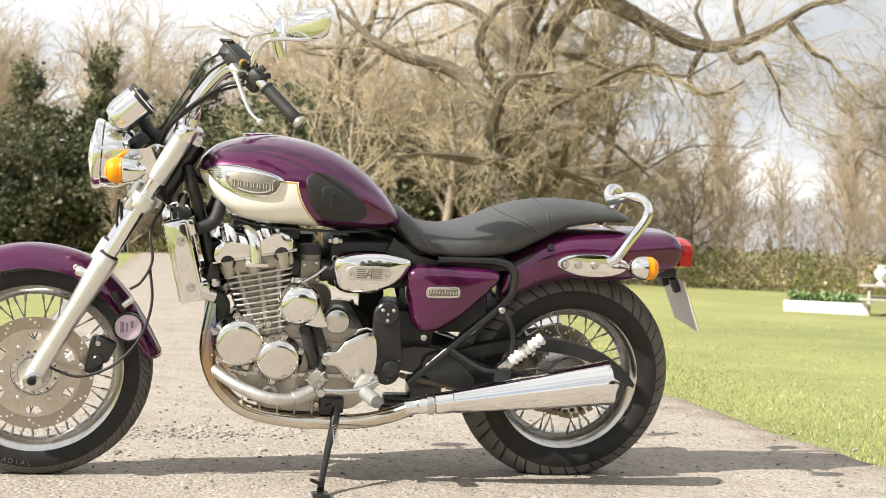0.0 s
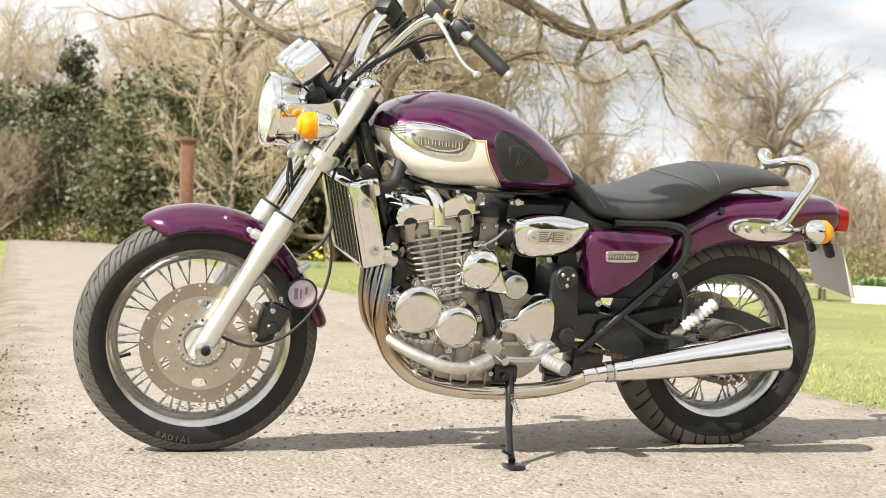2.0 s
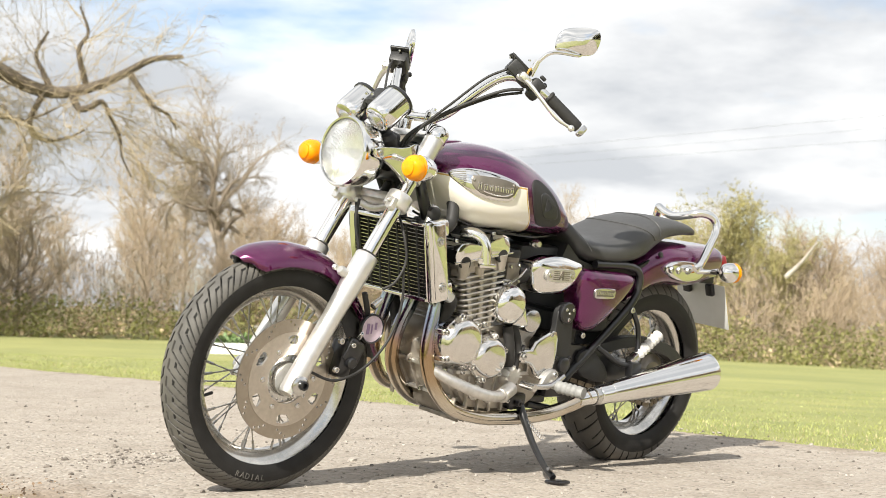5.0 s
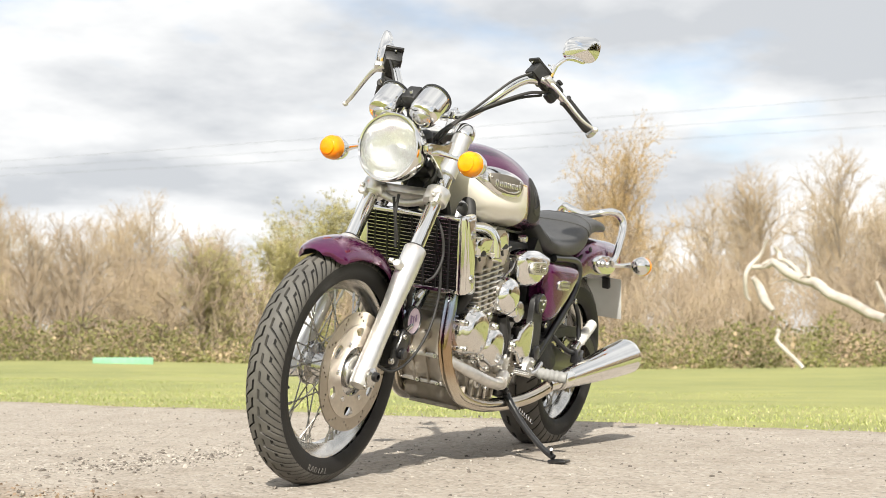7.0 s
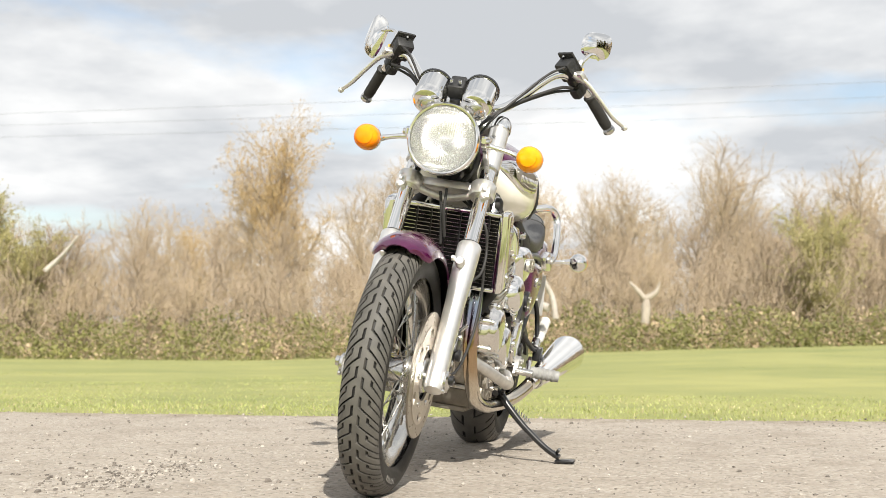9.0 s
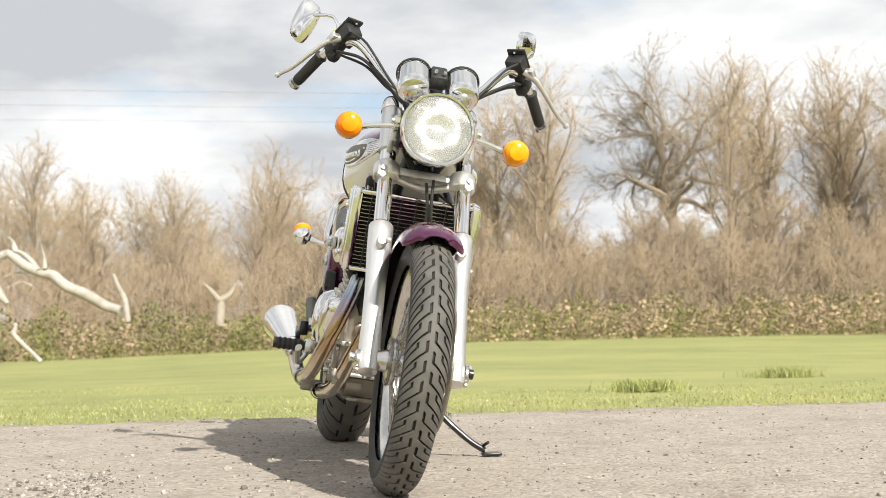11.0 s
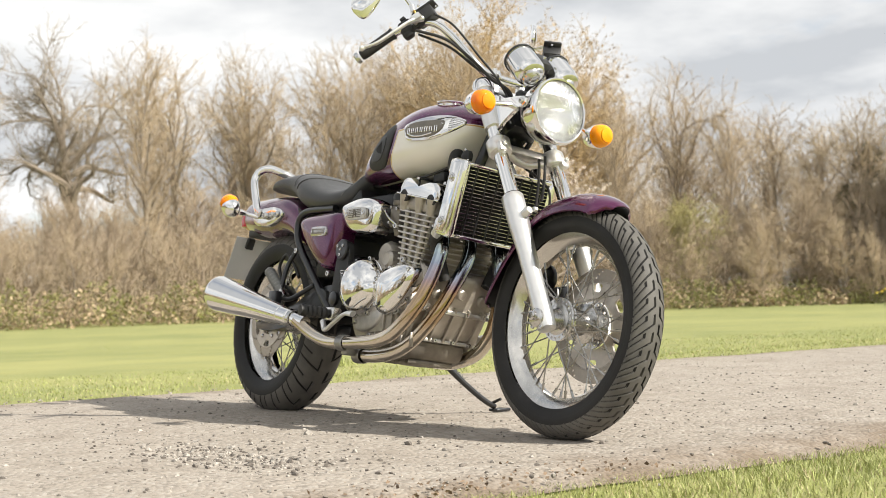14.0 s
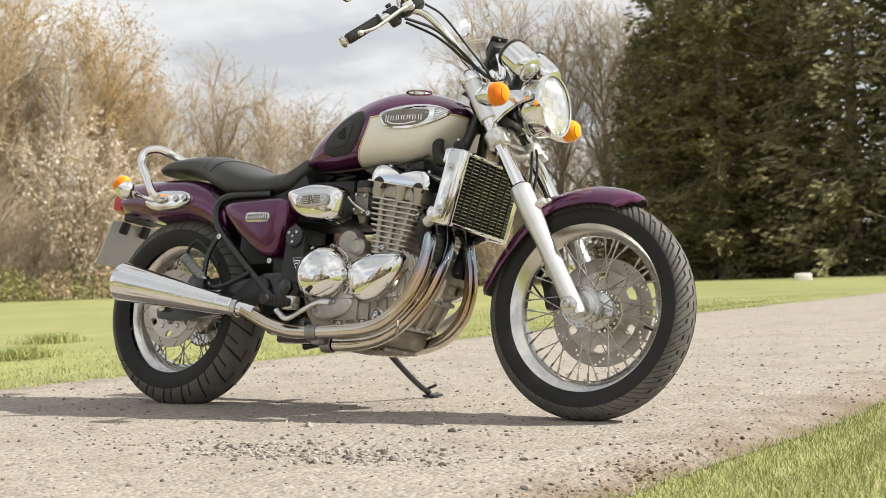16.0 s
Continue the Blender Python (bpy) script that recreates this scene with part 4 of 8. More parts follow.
# ---- frame ----
part("frame_spine", tube([(-0.36, 0, 0.90), (-0.20, 0, 0.84), (0.10, 0, 0.76), (0.24, 0, 0.70)], 0.032, 16), BLACK, bike, "black steel frame spine")
for s in (-1, 1):
    part("down_tube", tube([(-0.385, s * 0.03, 0.915), (-0.345, s * 0.055, 0.78), (-0.315, s * 0.07, 0.66), (-0.285, s * 0.09, 0.60)], 0.017, 14), BLACK, bike)
    part("side_tube", tube([(0.33, s * 0.135, 0.688), (0.49, s * 0.140, 0.690), (0.548, s * 0.142, 0.672), (0.560, s * 0.142, 0.630), (0.535, s * 0.142, 0.570), (0.42, s * 0.142, 0.463), (0.265, s * 0.135, 0.320)], 0.013, 14), BLACK, bike, "black rear frame tube")
    part("hanger_tube", tube([(0.530, s * 0.150, 0.555), (0.555, s * 0.165, 0.500), (0.560, s * 0.175, 0.440), (0.545, s * 0.185, 0.385), (0.480, s * 0.180, 0.375), (0.385, s * 0.15, 0.425)], 0.0085, 12), BLACK, bike, "black footrest hanger")
    part("tube_bolt", bolt((0.525, s * 0.155, 0.548), (0, s, 0), 0.010, 0.008), STEEL, bike)
    peg = part("passenger_peg", lathe([(0.008, -0.005), (0.014, 0.0)] + [(0.0195 if k % 2 else 0.0135, 0.006 + 0.008 * k) for k in range(14)] + [(0.016, 0.118), (0.0005, 0.120)], (0.555, s * 0.182, 0.402), (0.77, s * 0.06, 0.63), 18), material("worn_white_rubber", (0.62, 0.61, 0.58), 0.6, 0.0, 0.2, 80) if s < 0 else GREY_RUBBER, bike, "ribbed folding passenger footrest")
    part("peg_clevis", join(block((0.540, s * 0.180, 0.390), (0.044, 0.028, 0.030), 0.005, Matrix.Rotation(radians(-40), 4, "Y")), block((0.545, s * 0.170, 0.385), (0.050, 0.014, 0.024), 0.005)), STEEL, peg)
    # rider footrest
    if s < 0:
        rp = part("rider_peg", lathe([(0.010, -0.02), (0.012, 0.0)] + [(0.020 if k % 2 else 0.017, 0.006 + 0.008 * k) for k in range(11)] + [(0.018, 0.096), (0.0005, 0.098)], (0.125, -0.225, 0.318), (0.25, -1, -0.02), 18), GREY_RUBBER, bike, "ribbed rider footrest")
        part("peg_bracket", slab([(0.092, 0.300), (0.140, 0.296), (0.172, 0.325), (0.166, 0.362), (0.128, 0.356), (0.104, 0.330)], -0.178, -0.192, 0.004, 0, 1), ALLOY, rp)
        parts("bracket_bolt", [bolt((x_, -0.193, z_), (0, -1, 0), 0.009, 0.006) for x_, z_ in ((0.152, 0.346), (0.150, 0.322))], STEEL, rp)
        part("gear_lever", join(tube([(0.165, -0.215, 0.345), (0.10, -0.225, 0.320), (0.03, -0.225, 0.318), (0.0, -0.215, 0.322)], 0.009, 12), tube([(0.0, -0.200, 0.322), (0.0, -0.255, 0.320)], 0.011, 12, 2)), STEEL, rp)
    else:
        rp = part("rider_peg", lathe([(0.010, -0.02), (0.012, 0.0)] + [(0.020 if k % 2 else 0.017, 0.006 + 0.008 * k) for k in range(11)] + [(0.018, 0.096), (0.0005, 0.098)], (0.165, 0.215, 0.318), (0.15, 1, -0.02), 18), RUBBER, bike, "black ribbed rider footrest")
        part("peg_bracket", block((0.165, 0.195, 0.318), (0.05, 0.04, 0.045), 0.008), STEEL, rp)
        part("brake_pedal", tube([(0.215, 0.20, 0.295), (0.15, 0.225, 0.265), (0.08, 0.235, 0.290), (0.02, 0.240, 0.312), (-0.03, 0.240, 0.312)], [0.010, 0.010, 0.010, 0.009, 0.012], 12, 6, True, 0.7), FORK_ALU, rp, "silver brake pedal")
    # pivot plates
    part("pivot_plate", slab([(0.152, 0.372), (0.175, 0.320), (0.225, 0.325), (0.240, 0.380), (0.226, 0.500), (0.224, 0.545), (0.188, 0.570), (0.150, 0.550), (0.150, 0.480)], s * 0.150, s * 0.170, 0.004, 0, 2), PLASTIC, bike, "black swingarm pivot plate")
    part("pivot_cap", lathe([(0.034, -0.004), (0.034, 0.008), (0.030, 0.012), (0.0005, 0.013)], (0.187, s * 0.170, 0.535), (0, s, 0), 32), BLACK, bike)
    part("pivot_bolts", join(*[bolt((0.187 + 0.019 * math.cos(a), s * 0.182, 0.535 + 0.019 * math.sin(a)), (0, s, 0), 0.0055, 0.005) for a in (0.6, 2.5, 4.7)], bolt((0.187, s * 0.182, 0.535), (0, s, 0), 0.0045, 0.005)), STEEL, bike)
    part("pivot_nut", join(lathe([(0.024, 0), (0.024, 0.012), (0.018, 0.016), (0.0005, 0.016)], (0.205, s * 0.168, 0.372), (0, s, 0), 28), bolt((0.172, s * 0.170, 0.392), (0, s, 0), 0.007), bolt((0.232, s * 0.170, 0.392), (0, s, 0), 0.007), bolt((0.205, s * 0.170, 0.335), (0, s, 0), 0.007)), BLACK, bike)
    # swingarm
    part("swingarm", slab([(0.20, 0.365), (0.30, 0.345), (0.60, 0.275), (0.80, 0.270), (0.815, 0.300), (0.79, 0.335), (0.60, 0.345), (0.36, 0.425), (0.24, 0.430)], s * 0.098, s * 0.130, 0.006, 0, 1), BLACK, bike, "black box-section swingarm")
    part("axle_nut", lathe([(0.018, 0), (0.018, 0.012), (0.010, 0.016), (0.0005, 0.016)], (RX, s * 0.132, RZ), (0, s, 0), 6), STEEL, bike)
    part("pillion_bracket", slab([(0.31, 0.335), (0.44, 0.300), (0.47, 0.330), (0.43, 0.375), (0.36, 0.42), (0.30, 0.40)], s * 0.132, s * 0.146, 0.004, 0, 1), PLASTIC, bike)
part("chain_guard", slab([(0.33, 0.395), (0.45, 0.425), (0.60, 0.452), (0.74, 0.448), (0.86, 0.415), (0.94, 0.360), (0.985, 0.300), (0.93, 0.318), (0.86, 0.372), (0.74, 0.410), (0.60, 0.418), (0.45, 0.385)], -0.066, -0.104, 0.004, 0, 1), PLASTIC, bike, "black plastic chain guard")
part("rear_caliper", join(block((0.655, 0.098, 0.392), (0.075, 0.050, 0.070), 0.012, Matrix.Rotation(radians(-40), 4, "Y")), block((0.69, 0.115, 0.37), (0.03, 0.03, 0.06), 0.008)), BLACK, bike, "black rear brake caliper")
part("brake_hose", tube([(0.66, 0.115, 0.43), (0.70, 0.12, 0.50), (0.66, 0.12, 0.545), (0.60, 0.12, 0.51), (0.55, 0.12, 0.46)], 0.006, 10), RUBBER, bike)
part("shock_linkage", join(block((0.34, 0, 0.27), (0.10, 0.09, 0.07), 0.014), block((0.28, 0.02, 0.225), (0.12, 0.05, 0.035), 0.010), tube([(0.20, -0.05, 0.22), (0.30, -0.06, 0.205)], 0.012, 10, 2)), BLACK, bike)
part("inner_mudguard", loft([[(RX + r * math.cos(a), y, RZ + r * math.sin(a)) for y, r in ((-0.085, 0.330), (0.085, 0.330), (0.085, 0.334), (-0.085, 0.334))] for a in [math.pi * (0.62 + 0.42 * k / 14) for k in range(15)]]), PLASTIC, bike)

# ---- tank ----
T_TOP = [(-0.352, 0.915), (-0.346, 0.935), (-0.334, 0.950), (-0.304, 0.974), (-0.258, 0.992), (-0.180, 1.008), (-0.100, 1.006), (0.0, 0.983), (0.104, 0.930), (0.177, 0.866), (0.222, 0.802)]
T_BOT = [(-0.352, 0.905), (-0.346, 0.882), (-0.334, 0.866), (-0.304, 0.824), (-0.258, 0.784), (-0.180, 0.764), (-0.100, 0.761), (0.0, 0.757), (0.104, 0.757), (0.177, 0.762), (0.222, 0.775)]
T_HALF = [(-0.352, 0.040), (-0.346, 0.074), (-0.334, 0.098), (-0.304, 0.132), (-0.258, 0.160), (-0.180, 0.184), (-0.100, 0.192), (0.0, 0.180), (0.104, 0.156), (0.177, 0.130), (0.222, 0.098)]


def tank_section(x):
    top, bot, a = curve_at(T_TOP, x), curve_at(T_BOT, x), curve_at(T_HALF, x)
    zc = bot + (top - bot) * 0.42
    return top, bot, a, zc


def tank_y(x, z):
    top, bot, a, zc = tank_section(x)
    h = (top - zc) if z > zc else (zc - bot)
    q = min(1.0, abs(z - zc) / max(h, 1e-4))
    n = 2.35 if z > zc else 3.2
    return a * max(0.0, 1 - q ** n) ** (1 / 2.3)


rings = []
xs = [-0.352, -0.350, -0.346] + [-0.340 + 0.562 * k / 56 for k in range(57)]
for x in xs:
    top, bot, a, zc = tank_section(x)
    ring = []
    for j in range(72):
        th = 2 * math.pi * j / 72
        c, s_ = math.cos(th), math.sin(th)
        up_ = s_ >= 0
        n1, n2 = (2.3, 2.35) if up_ else (2.3, 3.2)
        y = a * math.copysign(abs(c) ** (2 / n1), c)
        z = zc + ((top - zc) if up_ else (zc - bot)) * math.copysign(abs(s_) ** (2 / n2), s_)
        ring.append((x, y, z))
    rings.append(ring)
tank = part("fuel_tank", loft(rings), TANK, bike, "teardrop tank, purple over cream with a gold line", 60)
part("filler_cap", lathe([(0.044, -0.010), (0.044, 0.002), (0.036, 0.004), (0.036, 0.010), (0.042, 0.011), (0.044, 0.015), (0.042, 0.018), (0.0005, 0.021)], (-0.186, 0.070, 0.988), (-0.05, 0.14, 1), 40), CHROME, tank, "chrome filler cap")


def on_tank(outline, s, lift, thick, inset=0.0, res=26):
    """A pad that follows the tank's side, with the outline in (x, z)."""
    cx = sum(p[0] for p in outline) / len(outline)
    cz = sum(p[1] for p in outline) / len(outline)
    rings = []
    for k, l in ((1.0, 0.0), (1.0, lift * 0.55), (0.985, lift * 0.85), (0.95, lift), (0.8, lift), (0.6, lift), (0.4, lift), (0.2, lift), (0.02, lift)):
        ring = []
        for x, z in outline:
            xx, zz = cx + (x - cx) * k, cz + (z - cz) * k
            ring.append((xx, s * (tank_y(xx, zz) + l - 0.002), zz))
        rings.append(ring)
    g = loft(rings)
    return g if s > 0 else (g[0], [tuple(reversed(f)) for f in g[1]])


KNEE = chaikin([(-0.068, 0.905), (-0.050, 0.928), (-0.012, 0.930), (0.050, 0.898), (0.100, 0.850), (0.118, 0.815), (0.095, 0.792), (0.030, 0.790), (-0.020, 0.800), (-0.052, 0.845)], 2)
kx, kz = sum(p[0] for p in KNEE) / len(KNEE), sum(p[1] for p in KNEE) / len(KNEE)
KNEE_IN = [(kx + 0.012 + (x - kx) * 0.62, kz - 0.004 + (z - kz) * 0.58) for x, z in KNEE]
BADGE = chaikin([(-0.338, 0.916), (-0.300, 0.936), (-0.235, 0.938), (-0.165, 0.925), (-0.120, 0.908), (-0.133, 0.888), (-0.146, 0.858), (-0.200, 0.853), (-0.255, 0.858), (-0.305, 0.882)], 2)
PLAQUE = chaikin([(-0.285, 0.912), (-0.275, 0.920), (-0.190, 0.920), (-0.128, 0.906), (-0.152, 0.864), (-0.200, 0.862), (-0.250, 0.866), (-0.280, 0.885)], 1)
for s in (-1, 1):
    pad = part("knee_pad", on_tank(KNEE, s, 0.006, 0.006), RUBBER, tank, "black rubber knee pad")
    part("pad_inset", on_tank(KNEE_IN, s, 0.008, 0.002), PLASTIC, pad)
    part("pad_ribs", join(*[tube([(kx + 0.012 - 0.026 + 0.004 * k, s * (tank_y(kx + 0.012 - 0.026 + 0.004 * k, kz - 0.020 + 0.0035 * k) + 0.0068), kz - 0.020 + 0.001 * k), (kx - 0.008 + 0.004 * k, s * (tank_y(kx - 0.008 + 0.004 * k, kz + 0.018 - 0.001 * k) + 0.0068), kz + 0.022 - 0.002 * k)], 0.0012, 5, 1) for k in range(12)]), RUBBER, pad)
    badge = part("tank_badge", on_tank(BADGE, s, 0.009, 0.004), CHROME, tank, "chrome winged badge with raised grey plaque")
    part("badge_plaque", on_tank(PLAQUE, s, 0.0115, 0.002), ALLOY_DARK, badge)
    # raised plain bars in place of the lettering, with a curved underline
    bars = []
    for k in range(7):
        x = -0.262 + 0.0170 * k
        hgt = 0.021 if k in (0, 6) else 0.016
        for dx in (-0.0035, 0.0035):
            zz = 0.890 - 0.0006 * k
            y = tank_y(x + dx, zz) + 0.0105
            bars.append(block((x + dx, s * y, zz), (0.0036, 0.004, hgt), 0.0008))
    bars.append(tube([(x, s * (tank_y(x, z) + 0.0105), z) for x, z in ((-0.250, 0.877), (-0.215, 0.869), (-0.180, 0.870), (-0.160, 0.878))], 0.0022, 6))
    part("badge_field", join(*bars), CHROME, badge, "raised chrome bars on the badge")
    # wing flutes
    parts("badge_flute", [tube([(x0, s * (tank_y(x0, z0) + 0.0085), z0), (-0.296, s * (tank_y(-0.296, z1) + 0.0088), z1)], 0.0016, 6, 1) for x0, z0, z1 in [(-0.330 + 0.004 * k, 0.917 - 0.0045 * k, 0.926 - 0.0062 * k) for k in range(8)]], STEEL, badge)
    parts("badge_screw", [bolt((-0.278, s * (tank_y(-0.278, 0.905) + 0.009), 0.905), (0, s, 0.1), 0.004, 0.004), bolt((-0.152, s * (tank_y(-0.152, 0.903) + 0.009), 0.903), (0, s, 0.1), 0.004, 0.004)], STEEL, badge)
    part("tank_seam", tube([(x, s * curve_at(T_HALF, x) * 0.62, curve_at(T_BOT, x) - 0.001) for x in (-0.26, -0.18, -0.1, 0.0, 0.1, 0.2)], 0.004, 8), BLACK, tank)
part("fuel_tap", join(lathe([(0.012, 0), (0.012, 0.02), (0.009, 0.026), (0.0005, 0.027)], (0.03, -0.135, 0.738), (0, -1, 0), 16), block((0.03, -0.145, 0.735), (0.040, 0.014, 0.012), 0.003)), STEEL, bike)

# ---- seat ----
S_TOP = [(0.205, 0.800), (0.216, 0.818), (0.232, 0.818), (0.258, 0.798), (0.290, 0.778), (0.374, 0.770), (0.460, 0.794), (0.560, 0.836), (0.640, 0.854), (0.720, 0.859), (0.846, 0.850), (0.905, 0.832), (0.930, 0.815)]
S_BOT = [(0.205, 0.775), (0.216, 0.755), (0.232, 0.735), (0.258, 0.706), (0.290, 0.692), (0.374, 0.683), (0.460, 0.683), (0.560, 0.702), (0.640, 0.738), (0.720, 0.778), (0.846, 0.802), (0.905, 0.803), (0.930, 0.807)]
S_HALF = [(0.205, 0.085), (0.216, 0.105), (0.232, 0.115), (0.258, 0.126), (0.290, 0.136), (0.374, 0.150), (0.460, 0.155), (0.560, 0.150), (0.640, 0.128), (0.720, 0.112), (0.846, 0.100), (0.905, 0.080), (0.930, 0.045)]
rings = []
for k in range(61):
    x = 0.205 + 0.725 * k / 60
    top, bot, a = curve_at(S_TOP, x), curve_at(S_BOT, x), curve_at(S_HALF, x)
    zc = bot + (top - bot) * 0.45
    ring = []
    for j in range(48):
        th = 2 * math.pi * j / 48
        c, s_ = math.cos(th), math.sin(th)
        n2 = 2.6 if s_ >= 0 else 3.0
        ring.append((x, a * math.copysign(abs(c) ** (2 / 2.6), c), zc + ((top - zc) if s_ >= 0 else (zc - bot)) * math.copysign(abs(s_) ** (2 / n2), s_)))
    rings.append(ring)
seat = part("seat", loft(rings), VINYL, bike, "stepped dual seat in dark grey vinyl", 70)


def seat_line(x0, x1, r):
    pts = []
    for k in range(25):
        th = math.pi * k / 24
        c, s_ = math.cos(th), math.sin(th)
        x = x0 + (x1 - x0) * (1 - s_)
        top, bot, a = curve_at(S_TOP, x), curve_at(S_BOT, x), curve_at(S_HALF, x)
        zc = bot + (top - bot) * 0.45
        pts.append((x, (a + 0.0005) * math.copysign(abs(c) ** (2 / 2.6), c), zc + (top - zc + 0.0005) * abs(s_) ** (2 / 2.6)))
    return tube(pts, r, 6, 2)


part("seat_piping", join(seat_line(0.525, 0.615, 0.0028), seat_line(0.645, 0.655, 0.0020)), VINYL, seat, "raised seam across the seat")
part("seat_stitching", seat_line(0.236, 0.300, 0.0014), material("grey_thread", (0.16, 0.16, 0.16), 0.7), seat)

# ---- tail unit ----
U_TOP = [(0.530, 0.640), (0.553, 0.690), (0.600, 0.722), (0.635, 0.742), (0.720, 0.770), (0.820, 0.778), (0.915, 0.779), (1.020, 0.778), (1.075, 0.770), (1.100, 0.740)]
U_BOT = [(0.530, 0.560), (0.553, 0.560), (0.600, 0.582), (0.635, 0.602), (0.720, 0.624), (0.820, 0.624), (0.915, 0.628), (1.020, 0.648), (1.075, 0.664), (1.100, 0.690)]
U_HALF = [(0.530, 0.128), (0.553, 0.132), (0.600, 0.134), (0.635, 0.136), (0.720, 0.138), (0.820, 0.136), (0.915, 0.128), (1.020, 0.108), (1.075, 0.094), (1.100, 0.078)]
rings = []
for k in range(45):
    x = 0.530 + 0.57 * k / 44
    top, bot, a = curve_at(U_TOP, x), curve_at(U_BOT, x), curve_at(U_HALF, x)
    zc = (top + bot) / 2
    rings.append([(x, a * math.copysign(abs(math.cos(t)) ** (2 / 3.6), math.cos(t)), zc + (top - bot) / 2 * math.copysign(abs(math.sin(t)) ** (2 / 3.0), math.sin(t))) for t in [2 * math.pi * j / 40 for j in range(40)]])
tail = part("tail_unit", loft(rings), PURPLE, bike, "glossy purple tail fairing over the rear tyre", 60)
part("tail_lamp", place(slab(chaikin([(-0.080, -0.044), (0.080, -0.044), (0.086, 0.0), (0.070, 0.040), (-0.070, 0.040), (-0.086, 0.0)], 1), 0.0, 0.042, 0.010, 0.006), Matrix.Translation((1.088, 0, 0.714)) @ Matrix.Rotation(radians(-90), 4, "Z")), RED, tail, "red rear lamp")
part("seat_lock", lathe([(0.010, 0), (0.010, 0.006), (0.004, 0.007), (0.0005, 0.005)], (0.665, -0.128, 0.735), (0, -1, 0.2), 16), BLACK, tail)
plate_m = Matrix.Translation((1.130, 0, 0.560)) @ Matrix.Rotation(radians(-24), 4, "Y")
np_ = part("number_plate", place(block((0, 0, 0), (0.003, 0.215, 0.172), 0.001), plate_m), PLATE, bike, "plain pale back of the number plate")
part("plate_bracket", join(place(block((-0.012, 0.05, 0.068), (0.02, 0.03, 0.045), 0.004), plate_m), place(block((-0.012, -0.05, 0.068), (0.02, 0.03, 0.045), 0.004), plate_m), block((1.04, 0, 0.655), (0.10, 0.13, 0.03), 0.008)), PLASTIC, np_, "black plate bracket")
part("plate_face", place(block((0.0025, 0, 0), (0.002, 0.213, 0.170), 0.0005), plate_m), PLATE_FACE, np_)
for s in (-1, 1):
    gp = part("grab_plate", slab([(0.675, 0.690), (0.700, 0.712), (0.750, 0.722), (0.840, 0.722), (0.890, 0.708), (0.905, 0.690), (0.890, 0.668), (0.840, 0.652), (0.760, 0.652), (0.705, 0.668)], s * 0.132, s * 0.152, 0.010, 0.004, 1), CHROME, bike, "polished grab-rail mounting plate")
    parts("plate_bolt", [lathe([(0.013, 0), (0.013, 0.004), (0.009, 0.010), (0.004, 0.010), (0.0035, 0.006), (0.0005, 0.006)], (x, s * 0.153, 0.690), (0, s, 0), 18) for x in (0.705, 0.745, 0.795)], STEEL, gp)
    # the right-hand lamp has slipped round on its stem
    ax_ = Vector((1, 0, 0)) if s < 0 else Vector((0.58, 0.16, 0.80)).normalized()
    rc = Vector((0.868, s * 0.243, 0.702)) if s < 0 else Vector((0.878, 0.238, 0.680))
    ri = part("rear_indicator", lathe([(0.0005, 0.000), (0.008, 0.001), (0.022, 0.010), (0.031, 0.024), (0.0345, 0.042), (0.0345, 0.050), (0.030, 0.052), (0.0005, 0.052)], rc, ax_, 30), CHROME, bike, "amber indicator in a chrome bullet")
    part("amber_lens", lathe([(0.033, 0), (0.034, 0.002), (0.0325, 0.004), (0.034, 0.007), (0.033, 0.012), (0.034, 0.016), (0.031, 0.022), (0.026, 0.030), (0.014, 0.036), (0.0005, 0.038)], rc + ax_ * 0.052, ax_, 30), AMBER, ri, "amber lens")
    part("stem", tube([(0.855, s * 0.150, 0.690), (0.875, s * 0.18, 0.694), (0.886, s * 0.213, 0.700)], [0.010, 0.008, 0.008, 0.012], 14), CHROME, ri)
rail_l = [(0.835, -0.152, 0.698), (0.862, -0.155, 0.716), (0.900, -0.150, 0.768), (0.942, -0.140, 0.822), (0.952, -0.132, 0.854), (0.940, -0.118, 0.880), (0.912, -0.094, 0.888), (0.888, -0.055, 0.876)]
part("grab_rail", tube(rail_l + [(0.880, 0, 0.864)] + [(x, -y, z) for x, y, z in rail_l[::-1]], [0.014, 0.0145, 0.0145, 0.0145, 0.014], 16, 6), CHROME, bike, "chrome passenger grab rail")

